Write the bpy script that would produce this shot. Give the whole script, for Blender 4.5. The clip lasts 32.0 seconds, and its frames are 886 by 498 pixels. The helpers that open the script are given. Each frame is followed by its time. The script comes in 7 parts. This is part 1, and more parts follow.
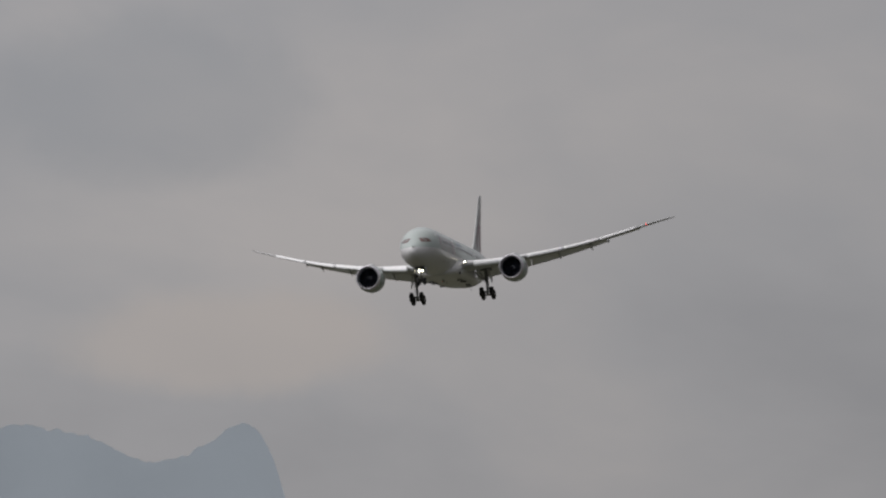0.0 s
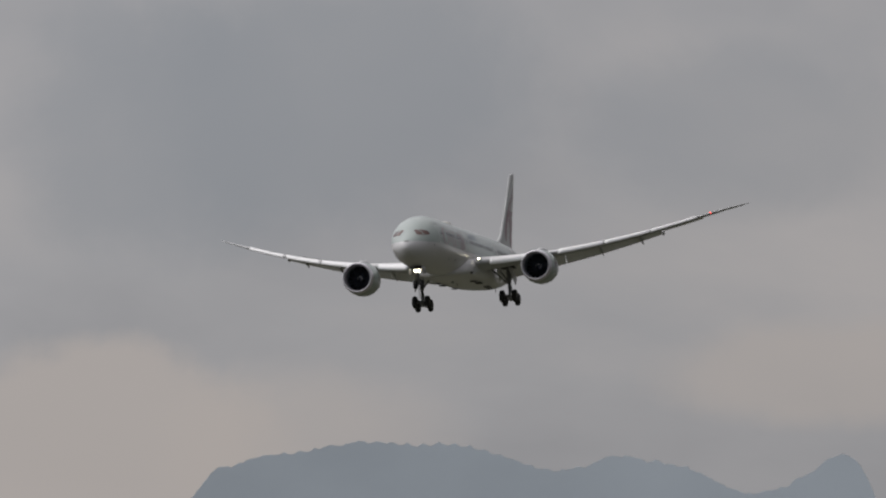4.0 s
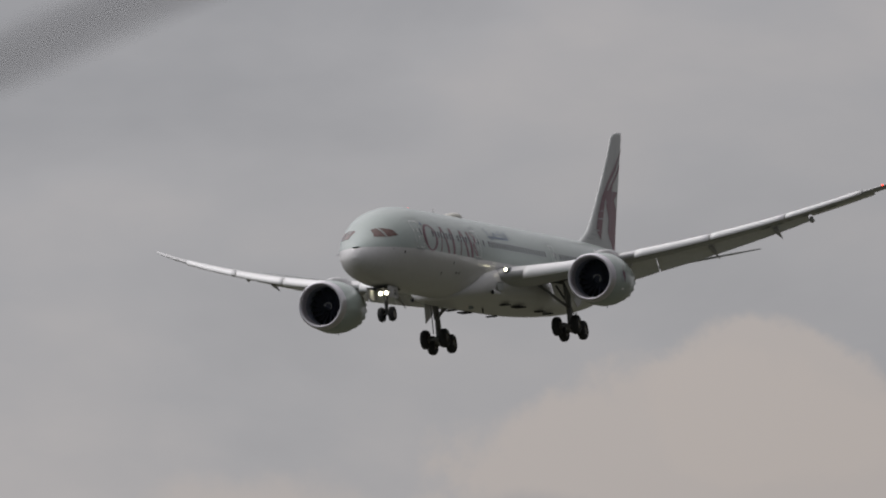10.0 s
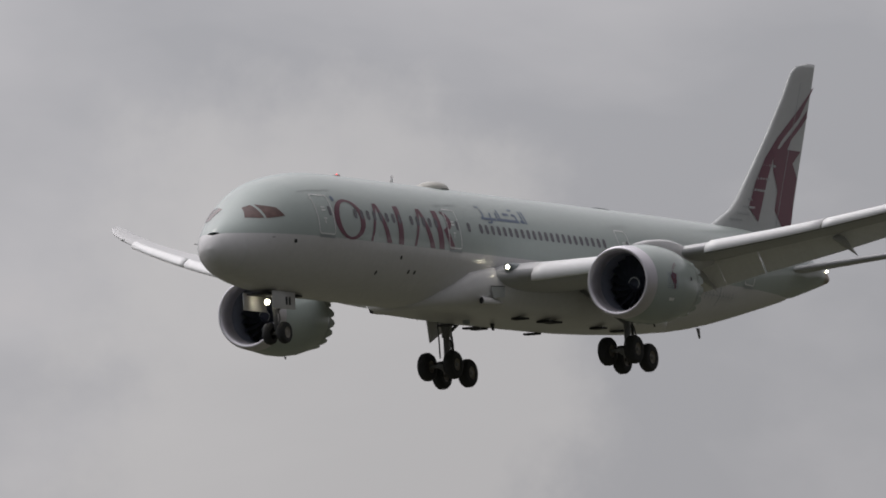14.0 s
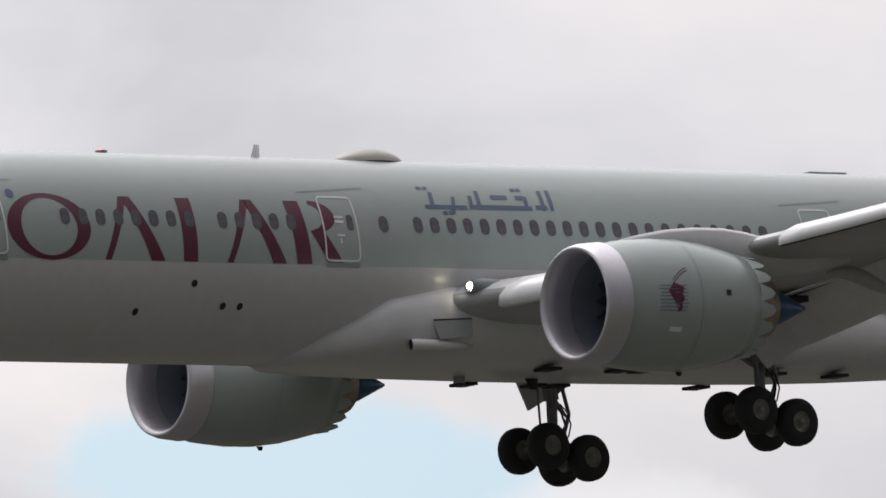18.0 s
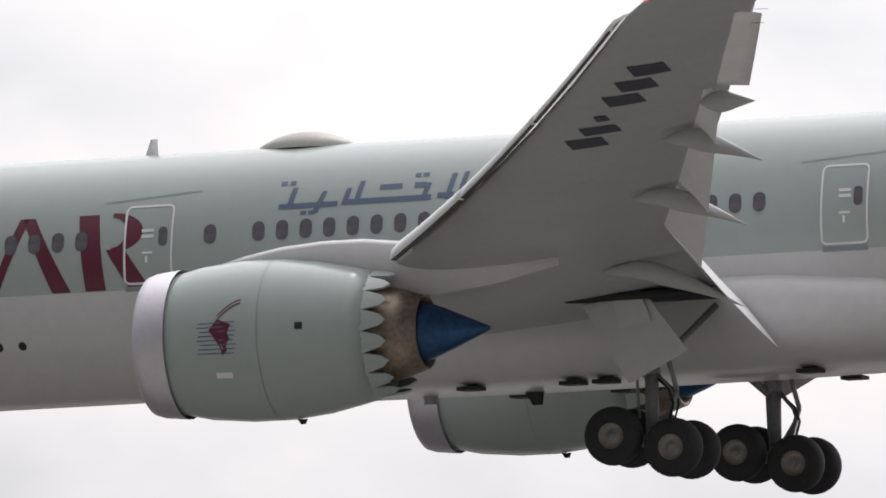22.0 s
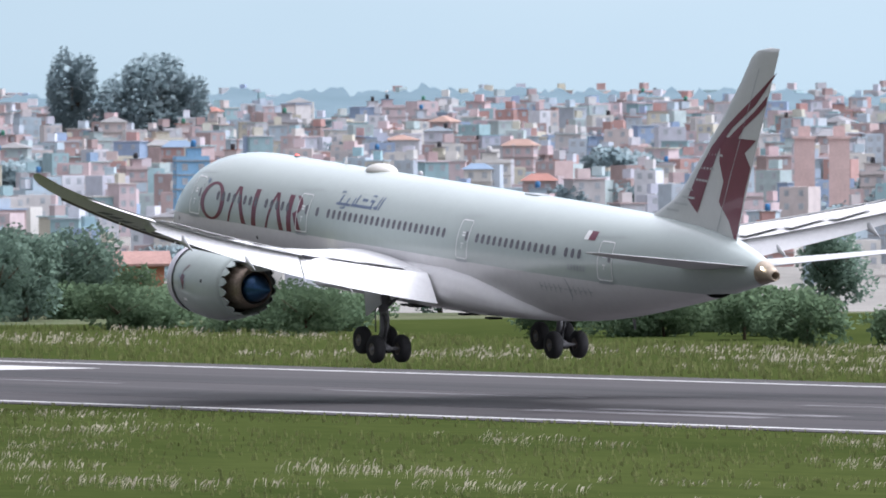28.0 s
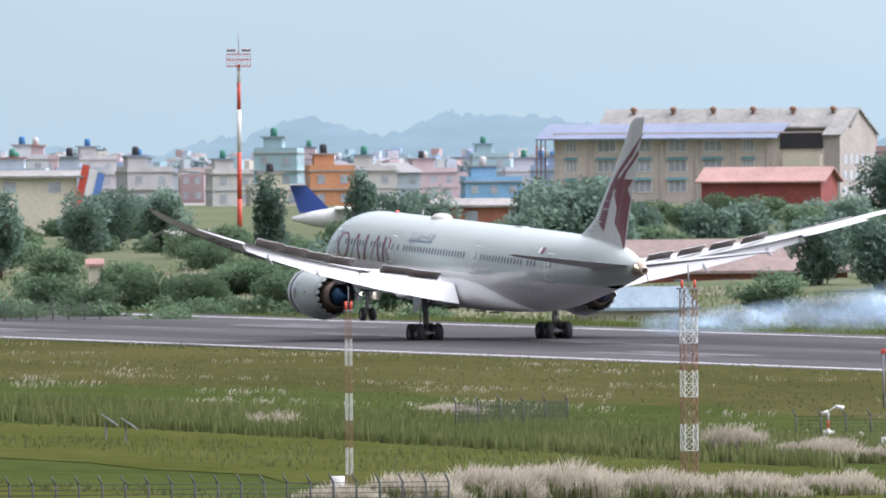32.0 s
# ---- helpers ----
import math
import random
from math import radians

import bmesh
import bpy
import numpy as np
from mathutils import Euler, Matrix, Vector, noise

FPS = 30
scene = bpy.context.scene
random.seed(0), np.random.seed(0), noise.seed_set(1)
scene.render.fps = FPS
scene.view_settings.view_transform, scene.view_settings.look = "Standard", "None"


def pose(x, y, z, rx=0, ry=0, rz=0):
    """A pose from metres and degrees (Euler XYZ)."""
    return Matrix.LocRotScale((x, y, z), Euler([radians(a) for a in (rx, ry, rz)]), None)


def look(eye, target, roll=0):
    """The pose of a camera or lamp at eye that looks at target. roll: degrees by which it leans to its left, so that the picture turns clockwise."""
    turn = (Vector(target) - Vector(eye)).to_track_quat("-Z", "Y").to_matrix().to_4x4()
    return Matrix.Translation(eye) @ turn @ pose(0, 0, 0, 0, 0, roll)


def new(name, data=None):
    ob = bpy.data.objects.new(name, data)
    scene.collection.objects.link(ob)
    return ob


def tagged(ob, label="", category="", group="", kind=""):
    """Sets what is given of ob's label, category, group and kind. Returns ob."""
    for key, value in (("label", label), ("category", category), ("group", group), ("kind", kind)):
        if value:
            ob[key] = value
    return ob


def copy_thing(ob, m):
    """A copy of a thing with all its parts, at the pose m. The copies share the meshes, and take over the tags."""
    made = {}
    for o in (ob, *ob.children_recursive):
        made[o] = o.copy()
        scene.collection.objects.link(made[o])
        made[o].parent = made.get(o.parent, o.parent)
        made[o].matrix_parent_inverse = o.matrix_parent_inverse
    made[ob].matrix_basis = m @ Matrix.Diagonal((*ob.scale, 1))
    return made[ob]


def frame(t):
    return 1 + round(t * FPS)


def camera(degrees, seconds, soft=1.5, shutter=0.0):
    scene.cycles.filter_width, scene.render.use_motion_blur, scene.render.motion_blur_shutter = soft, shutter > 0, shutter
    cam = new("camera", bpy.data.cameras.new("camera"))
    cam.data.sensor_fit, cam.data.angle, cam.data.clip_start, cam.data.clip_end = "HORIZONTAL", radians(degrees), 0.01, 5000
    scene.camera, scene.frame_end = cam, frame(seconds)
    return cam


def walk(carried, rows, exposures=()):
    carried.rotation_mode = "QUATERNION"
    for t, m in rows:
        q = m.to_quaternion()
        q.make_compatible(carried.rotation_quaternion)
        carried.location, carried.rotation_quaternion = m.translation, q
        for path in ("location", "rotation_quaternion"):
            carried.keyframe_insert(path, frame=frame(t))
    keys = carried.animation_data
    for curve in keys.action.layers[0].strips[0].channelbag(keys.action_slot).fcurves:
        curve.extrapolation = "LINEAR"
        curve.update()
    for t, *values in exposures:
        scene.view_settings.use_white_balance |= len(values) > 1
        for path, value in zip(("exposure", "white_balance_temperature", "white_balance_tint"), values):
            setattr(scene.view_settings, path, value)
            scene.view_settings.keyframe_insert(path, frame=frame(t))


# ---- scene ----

# ---------------------------------------------------------------- camera
EYE = (0.0, 0.0, 14.46)
cam = camera(3.568, 32.0, soft=1.6)
cam.data.dof.use_dof = True
cam.data.dof.focus_distance = 430.0
cam.data.dof.aperture_fstop = 8.0
CAM_ROWS = [  # seconds, azimuth left of +y, elevation, lean
    (0.0, -80.432, 3.089, 0.000),
    (0.5, -80.248, 3.136, 0.000),
    (1.0, -80.051, 3.151, 0.000),
    (1.5, -79.806, 3.148, 0.000),
    (2.0, -79.504, 3.139, 0.000),
    (2.5, -79.194, 3.159, 0.000),
    (3.0, -78.875, 3.180, 0.000),
    (3.5, -78.474, 3.191, 0.000),
    (4.0, -78.016, 3.215, 0.000),
    (4.5, -77.526, 3.236, 0.000),
    (5.0, -77.020, 3.256, 0.000),
    (5.5, -76.516, 3.272, -0.031),
    (6.0, -76.115, 3.288, -0.128),
    (6.5, -75.681, 3.301, 0.008),
    (7.0, -75.229, 3.347, 0.028),
    (7.5, -74.741, 3.413, 0.042),
    (8.0, -74.120, 3.479, -0.042),
    (8.5, -73.518, 3.496, 0.127),
    (9.0, -72.822, 3.490, 0.095),
    (9.5, -72.000, 3.493, 0.030),
    (10.0, -71.196, 3.506, -0.450),
    (10.5, -70.414, 3.514, -0.086),
    (11.0, -69.565, 3.485, -0.116),
    (11.5, -68.550, 3.398, 0.155),
    (12.0, -67.410, 3.381, 0.106),
    (12.5, -66.236, 3.445, 0.041),
    (13.0, -64.899, 3.505, -0.157),
    (13.5, -63.320, 3.572, 0.026),
    (14.0, -61.657, 3.612, 0.000),
    (14.5, -59.844, 3.640, 0.000),
    (15.0, -57.814, 3.671, 0.000),
    (15.5, -55.494, 3.737, -0.085),
    (16.0, -52.836, 3.818, -0.138),
    (16.5, -49.955, 3.853, 0.043),
    (17.0, -46.504, 3.831, 0.249),
    (17.5, -42.413, 3.860, -0.018),
    (18.0, -37.820, 3.928, -0.474),
    (18.5, -32.611, 3.960, -0.586),
    (19.0, -26.619, 3.805, -0.547),
    (19.5, -20.053, 3.599, -0.401),
    (20.0, -13.117, 3.558, -0.469),
    (20.5, -5.656, 3.373, -0.388),
    (21.0, 2.280, 2.927, -0.084),
    (21.5, 9.967, 2.565, -0.062),
    (22.0, 17.221, 2.197, -0.119),
    (22.5, 24.051, 1.815, -0.039),
    (23.0, 30.189, 1.417, -0.213),
    (23.5, 35.733, 0.980, -0.194),
    (24.0, 40.654, 0.646, -0.125),
    (24.5, 44.695, 0.442, 0.363),
    (25.0, 48.218, 0.244, -0.183),
    (25.5, 51.491, 0.049, -0.113),
    (26.0, 54.303, -0.140, 0.000),
    (26.5, 56.707, -0.310, 0.000),
    (27.0, 58.760, -0.449, 0.000),
    (27.5, 60.516, -0.546, -0.361),
    (28.0, 62.038, -0.582, -0.354),
    (28.5, 63.448, -0.539, -0.241),
    (29.0, 64.871, -0.479, -0.236),
    (29.5, 66.198, -0.404, -0.179),
    (30.0, 67.345, -0.392, -0.216),
    (30.5, 68.318, -0.440, -0.357),
    (31.0, 69.224, -0.502, -0.592),
    (31.5, 70.126, -0.508, -0.221),
    (32.0, 70.917, -0.455, -0.390),
]


def cam_pose(az, el, lean):
    return pose(*EYE, 90 + el, 0, az) @ pose(0, 0, 0, 0, 0, lean)


walk(cam, [(t, cam_pose(a, e, r)) for t, a, e, r in CAM_ROWS],
     exposures=[(0, 0.1, 6500, 11), (9, 0.05, 6500, 11), (13, 0.14, 6500, 11.5), (15.5, 0.08, 6500, 12), (17, 0.2, 6500, 12), (18, 0.32, 6500, 12), (19, 0.14, 6480, 11.5), (20, 0.36, 6500, 11), (21, 0.36, 6500, 10.5), (22, 0.66, 6500, 10.5), (23, 0.80, 6450, 11.5), (25, 1.06, 6420, 13), (28, 1.55, 6000, 14), (29, 1.52, 6150, 13.5), (30, 1.5, 6100, 13.5), (31, 1.66, 6050, 14), (32, 1.74, 6050, 14.5)])

# ---------------------------------------------------------------- world and sun
world = bpy.data.worlds.new("overcast_sky")
scene.world = world
world.use_nodes = True
wn, wl = world.node_tree.nodes, world.node_tree.links
wn.clear()


def wnode(kind, **kw):
    n = wn.new(kind)
    for k, v in kw.items():
        n.inputs[k].default_value = v
    return n


tc = wn.new("ShaderNodeTexCoord")
sky = wn.new("ShaderNodeTexSky")
sky.sky_type, sky.sun_disc = "NISHITA", False
sky.sun_elevation, sky.sun_rotation = radians(55), radians(10)
sky.altitude, sky.dust_density = 1300, 4.0
bgsky = wnode("ShaderNodeBackground", Strength=0.05)
wl.new(sky.outputs[0], bgsky.inputs[0])
mp = wn.new("ShaderNodeMapping")
mp.inputs["Scale"].default_value = (1, 1, 2.0)
wl.new(tc.outputs["Generated"], mp.inputs[0])
n1 = wnode("ShaderNodeTexNoise", Scale=19.0, Detail=6.0, Roughness=0.5, Distortion=0.2)
n2 = wnode("ShaderNodeTexNoise", Scale=3.1, Detail=3.0, Roughness=0.5)
for n in (n1, n2):
    wl.new(mp.outputs[0], n.inputs["Vector"])
mul = wn.new("ShaderNodeMath")
mul.operation = "MULTIPLY_ADD"
mul.inputs[1].default_value = 0.65
wl.new(n1.outputs["Fac"], mul.inputs[0])
half = wn.new("ShaderNodeMath")
half.operation = "MULTIPLY"
half.inputs[1].default_value = 0.35
wl.new(n2.outputs["Fac"], half.inputs[0])
wl.new(half.outputs[0], mul.inputs[2])
ramp = wn.new("ShaderNodeValToRGB")
ramp.color_ramp.elements[0].position, ramp.color_ramp.elements[0].color = 0.385, (0.545, 0.545, 0.572, 1)
ramp.color_ramp.elements[1].position, ramp.color_ramp.elements[1].color = 0.615, (0.84, 0.795, 0.785, 1)
mid = ramp.color_ramp.elements.new(0.5)
mid.color = (0.69, 0.68, 0.70, 1)
wl.new(mul.outputs[0], ramp.inputs[0])


def wmath(op, a, b=0.0, c=0.0):
    """A world math node; each operand is a number or a socket."""
    n = wn.new("ShaderNodeMath")
    n.operation = op
    for i, v in enumerate((a, b, c)):
        if isinstance(v, (int, float)):
            n.inputs[i].default_value = v
        else:
            wl.new(v, n.inputs[i])
    return n.outputs[0]


# bearing and height of each direction of the sky in degrees, ruffled by two sizes of billows
xyz = wn.new("ShaderNodeSeparateXYZ")
wl.new(tc.outputs["Generated"], xyz.inputs[0])
bearing = wmath("MULTIPLY", wmath("ARCTAN2", wmath("MULTIPLY", xyz.outputs[0], -1.0), xyz.outputs[1]), 57.2958)
height = wmath("MULTIPLY", wmath("ARCSINE", xyz.outputs[2]), 57.2958)
billow = wnode("ShaderNodeTexNoise", Scale=120.0, Detail=8.0, Roughness=0.6)
swell = wnode("ShaderNodeTexNoise", Scale=38.0, Detail=2.0, Roughness=0.5)
for n in (billow, swell):
    wl.new(tc.outputs["Generated"], n.inputs["Vector"])
ruffle = wmath("ADD", wmath("MULTIPLY", wmath("SUBTRACT", billow.outputs["Fac"], 0.5), 2.2), wmath("MULTIPLY", wmath("SUBTRACT", swell.outputs["Fac"], 0.5), 2.4))


def cloud(under, az, el, wide, high, color, amount, soft):
    """One cloud body laid over the layers below it: soft is the width of its edge."""
    dx = wmath("MULTIPLY", wmath("SUBTRACT", bearing, az), 1.0 / wide)
    dy = wmath("MULTIPLY", wmath("SUBTRACT", height, el), 1.0 / high)
    q = wmath("ADD", wmath("MULTIPLY_ADD", dx, dx, wmath("MULTIPLY", dy, dy)), wmath("MULTIPLY", ruffle, 0.80))
    edge = wn.new("ShaderNodeMapRange")
    edge.interpolation_type = "SMOOTHSTEP"
    for key, val in (("From Min", 1.0 + soft), ("From Max", 1.0 - soft), ("To Min", 0.0), ("To Max", amount)):
        edge.inputs[key].default_value = val
    wl.new(q, edge.inputs["Value"])
    mx = wn.new("ShaderNodeMix")
    mx.data_type = "RGBA"
    mx.inputs["B"].default_value = (*color, 1)
    wl.new(edge.outputs[0], mx.inputs["Factor"])
    wl.new(under, mx.inputs["A"])
    return mx.outputs["Result"]


WARM, SLATE, PALE, BLUE = (0.88, 0.795, 0.745), (0.52, 0.545, 0.59), (0.90, 0.90, 0.91), (0.55, 0.74, 0.84)
sky_col = ramp.outputs[0]
for az, el, wide, high, color, amount, soft in (
        (-77.55, 3.85, 0.75, 0.55, SLATE, 0.75, 0.8), (-79.2, 3.70, 0.60, 0.30, SLATE, 0.45, 0.8), (-79.5, 2.72, 0.62, 0.20, WARM, 0.65, 0.7),
        (-77.5, 2.45, 0.55, 0.28, WARM, 0.5, 0.8), (-76.8, 3.75, 0.50, 0.50, SLATE, 0.6, 0.8), (-76.55, 2.45, 0.75, 0.36, WARM, 0.8, 0.45),
        (-75.45, 2.45, 0.62, 0.55, SLATE, 0.85, 0.6), (-74.2, 2.50, 0.8, 0.40, SLATE, 0.4, 0.8), (-72.45, 2.40, 1.45, 0.62, WARM, 0.85, 0.22),
        (-72.6, 2.85, 0.55, 0.34, WARM, 0.85, 0.22), (-71.55, 2.30, 0.42, 0.22, SLATE, 0.6, 0.6), (-70.5, 2.25, 0.6, 0.42, WARM, 0.7, 0.4),
        (-61.2, 3.2, 1.1, 1.1, (0.80, 0.78, 0.77), 0.6, 0.5), (-45.2, 4.45, 1.1, 0.28, BLUE, 0.75, 0.6), (-37.2, 3.0, 0.95, 0.32, BLUE, 0.85, 0.5),
        (-38.6, 2.8, 0.5, 0.25, PALE, 0.5, 0.6)):
    sky_col = cloud(sky_col, az, el, wide, high, color, amount, soft)
# the haze over the western valley deepens towards the horizon
low = wn.new("ShaderNodeMapRange")
low.interpolation_type = "SMOOTHSTEP"
for key, val in (("From Min", 1.15), ("From Max", -0.35), ("To Min", 0.0), ("To Max", 0.85)):
    low.inputs[key].default_value = val
wl.new(height, low.inputs["Value"])
side_w = wn.new("ShaderNodeMapRange")
side_w.interpolation_type = "SMOOTHSTEP"
for key, val in (("From Min", 28.0), ("From Max", 40.0)):
    side_w.inputs[key].default_value = val
wl.new(bearing, side_w.inputs["Value"])
haze_mix = wn.new("ShaderNodeMix")
haze_mix.data_type = "RGBA"
haze_mix.inputs["B"].default_value = (0.47, 0.63, 0.70, 1)
wl.new(wmath("MULTIPLY", low.outputs[0], side_w.outputs[0]), haze_mix.inputs["Factor"])
wl.new(sky_col, haze_mix.inputs["A"])
bgcloud = wnode("ShaderNodeBackground", Strength=1.0)
# the veiled sun brightens the cloud towards its side of the sky
dotn = wn.new("ShaderNodeVectorMath")
dotn.operation = "DOT_PRODUCT"
dotn.inputs[1].default_value = (0.10, 0.565, 0.82)
wl.new(tc.outputs["Generated"], dotn.inputs[0])
dm = wn.new("ShaderNodeMath")
dm.operation = "MULTIPLY"
dm.inputs[1].default_value = 2.6
wl.new(dotn.outputs["Value"], dm.inputs[0])
de = wn.new("ShaderNodeMath")
de.operation = "EXPONENT"
wl.new(dm.outputs[0], de.inputs[0])
ds = wn.new("ShaderNodeMath")
ds.operation = "MULTIPLY_ADD"
ds.inputs[1].default_value, ds.inputs[2].default_value = 0.20, 0.06
wl.new(de.outputs[0], ds.inputs[0])
wl.new(ds.outputs[0], bgcloud.inputs[1])
# away from the sun the cloud thins to pale blue
tint = wn.new("ShaderNodeMapRange")
for key, val in (("From Min", 0.5), ("From Max", 0.9), ("To Min", 0.0), ("To Max", 0.8)):
    tint.inputs[key].default_value = val
bluemix = wn.new("ShaderNodeMix")
bluemix.data_type = "RGBA"
bluemix.inputs["B"].default_value = (0.56, 0.73, 0.81, 1)
wl.new(haze_mix.outputs["Result"], bluemix.inputs["A"])
lowsky = wn.new("ShaderNodeMapRange")
lowsky.interpolation_type = "SMOOTHSTEP"
for key, val in (("From Min", 22.0), ("From Max", 5.0)):
    lowsky.inputs[key].default_value = val
wl.new(height, lowsky.inputs["Value"])
wl.new(wmath("MULTIPLY", tint.outputs[0], lowsky.outputs[0]), bluemix.inputs["Factor"])
wl.new(bluemix.outputs["Result"], bgcloud.inputs[0])
west = wn.new("ShaderNodeVectorMath")
west.operation = "DOT_PRODUCT"
west.inputs[1].default_value = (-1, 0, 0)
wl.new(tc.outputs["Generated"], west.inputs[0])
wl.new(west.outputs["Value"], tint.inputs["Value"])
mixw = wnode("ShaderNodeMixShader", Fac=0.9)
wl.new(bgsky.outputs[0], mixw.inputs[1])
wl.new(bgcloud.outputs[0], mixw.inputs[2])
wout = wn.new("ShaderNodeOutputWorld")
wl.new(mixw.outputs[0], wout.inputs[0])

sun_data = bpy.data.lights.new("sun", "SUN")
sun_data.energy, sun_data.angle, sun_data.color = 0.5, radians(16), (1.0, 0.96, 0.9)
sun = new("sun", sun_data)
SUN_DIR = Vector((0.10, 0.565, 0.82)).normalized()  # towards the sun
sun.matrix_world = look((0, 0, 500), Vector((0, 0, 500)) - SUN_DIR)

# ---------------------------------------------------------------- materials


def material(name, color, rough=0.5, metal=0.0, var=0.08, scale=2.0, fine=18.0, bump=0.0, second=None, emit=None, power=0.0, coat=0.0, island=False, mixamt=0.5, stretch=(1, 1, 1), spec=0.5, leafy=0.0):
    """Procedural surface: base colour varied at two scales, roughness variation and fine relief."""
    m = bpy.data.materials.new(name)
    m.use_nodes = True
    n, l = m.node_tree.nodes, m.node_tree.links
    b = n["Principled BSDF"]
    b.inputs["Roughness"].default_value, b.inputs["Metallic"].default_value = rough, metal
    b.inputs["Coat Weight"].default_value = coat
    b.inputs["Specular IOR Level"].default_value = spec
    co = n.new("ShaderNodeTexCoord")
    mpn = n.new("ShaderNodeMapping")
    mpn.inputs["Scale"].default_value = stretch
    l.new(co.outputs["Object"], mpn.inputs[0])
    big, small = n.new("ShaderNodeTexNoise"), n.new("ShaderNodeTexNoise")
    for q, s in ((big, scale), (small, fine)):
        q.inputs["Scale"].default_value, q.inputs["Detail"].default_value = s, 4.0
        l.new(mpn.outputs[0], q.inputs["Vector"])
    add = n.new("ShaderNodeMath")
    add.operation = "ADD"
    l.new(big.outputs["Fac"], add.inputs[0])
    l.new(small.outputs["Fac"], add.inputs[1])
    rng = n.new("ShaderNodeMapRange")
    rng.inputs["From Min"].default_value, rng.inputs["From Max"].default_value = 0.7, 1.3
    l.new(add.outputs[0], rng.inputs["Value"])
    mix = n.new("ShaderNodeMix")
    mix.data_type = "RGBA"
    c = Vector(color)
    lo = tuple(c * (1 - var)) + (1,)
    hi = tuple(min(v, 1.0) for v in c * (1 + var)) + (1,)
    if second:
        hi = tuple(second) + (1,)
    mix.inputs["A"].default_value, mix.inputs["B"].default_value = lo, hi
    l.new(rng.outputs[0], mix.inputs["Factor"])
    out = mix.outputs["Result"]
    if island:
        geo = n.new("ShaderNodeNewGeometry")
        hsv = n.new("ShaderNodeHueSaturation")
        mr = n.new("ShaderNodeMapRange")
        mr.inputs["To Min"].default_value, mr.inputs["To Max"].default_value = 1 - mixamt, 1 + mixamt
        l.new(geo.outputs["Random Per Island"], mr.inputs["Value"])
        l.new(mr.outputs[0], hsv.inputs["Value"])
        l.new(out, hsv.inputs["Color"])
        out = hsv.outputs[0]
    l.new(out, b.inputs["Base Color"])
    if bump:
        bp = n.new("ShaderNodeBump")
        bp.inputs["Strength"].default_value, bp.inputs["Distance"].default_value = bump, 0.05
        l.new(small.outputs["Fac"], bp.inputs["Height"])
        l.new(bp.outputs[0], b.inputs["Normal"])
    if leafy:
        tr, ms = n.new("ShaderNodeBsdfTranslucent"), n.new("ShaderNodeMixShader")
        ms.inputs[0].default_value = leafy
        l.new(out, tr.inputs["Color"])
        l.new(b.outputs[0], ms.inputs[1])
        l.new(tr.outputs[0], ms.inputs[2])
        l.new(ms.outputs[0], n["Material Output"].inputs["Surface"])
    if emit:
        b.inputs["Emission Color"].default_value = (*emit, 1)
        b.inputs["Emission Strength"].default_value = power
    return m


M_UP = material("pale_green_grey_paint", (0.395, 0.447, 0.428), 0.20, var=0.03, scale=0.25, fine=3.0, spec=0.4)
M_LOW = material("light_grey_paint", (0.64, 0.635, 0.64), 0.24, var=0.04, scale=0.25, fine=3.0, spec=0.4)
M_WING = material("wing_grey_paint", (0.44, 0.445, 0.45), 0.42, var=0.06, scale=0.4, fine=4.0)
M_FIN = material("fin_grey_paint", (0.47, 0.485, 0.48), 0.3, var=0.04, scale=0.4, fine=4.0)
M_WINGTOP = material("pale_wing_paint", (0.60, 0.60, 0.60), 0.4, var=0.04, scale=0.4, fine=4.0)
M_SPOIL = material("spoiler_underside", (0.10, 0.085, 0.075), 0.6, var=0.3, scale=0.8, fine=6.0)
M_FINLINE = material("faint_grey_marking", (0.39, 0.41, 0.41), 0.4, var=0.05)
M_SLAT = material("slat_white_paint", (0.86, 0.86, 0.86), 0.35, var=0.04, scale=0.6, fine=5.0)
M_FLAP = material("flap_white_paint", (0.84, 0.84, 0.84), 0.42, var=0.05, scale=0.6, fine=5.0)
M_METAL = material("polished_lip", (0.66, 0.64, 0.68), 0.45, metal=0.7, var=0.05, scale=1.0, fine=10.0)
M_DARKMETAL = material("hot_section_metal", (0.30, 0.24, 0.19), 0.45, metal=0.8, var=0.35, scale=1.5, fine=9.0)
M_BLUE = material("heat_blued_cone", (0.03, 0.09, 0.20), 0.35, metal=0.6, var=0.3, scale=1.2, fine=8.0)
# near-black for dark fittings and for shade painted into gaps, bays and ducts
M_DARK = material("black_parts_and_shade", (0.02, 0.02, 0.024), 0.7, var=0.2)
# fan and intake liner lightened towards blue, haze painted in
M_FAN = material("fan_blades", (0.10, 0.11, 0.14), 0.4, metal=0.6, var=0.2)
M_INTAKE = material("intake_liner", (0.22, 0.24, 0.29), 0.5, var=0.1)
M_MAROON = material("maroon_paint", (0.12, 0.012, 0.035), 0.35, var=0.06, scale=0.5, fine=4.0, coat=0.3)
M_SLATE = material("slate_blue_paint", (0.10, 0.14, 0.22), 0.4, var=0.05)
M_GREYPAINT = material("grey_marking_paint", (0.28, 0.31, 0.32), 0.4, var=0.05)
M_WHITE = material("white_outline_paint", (0.80, 0.81, 0.80), 0.4, var=0.03)
M_GLASS = material("dark_cabin_window", (0.125, 0.120, 0.135), 0.12, var=0.25, scale=1.5, fine=6.0)
M_COCKPIT = material("tinted_cockpit_glass", (0.105, 0.055, 0.048), 0.08, var=0.5, scale=1.0, fine=3.0)
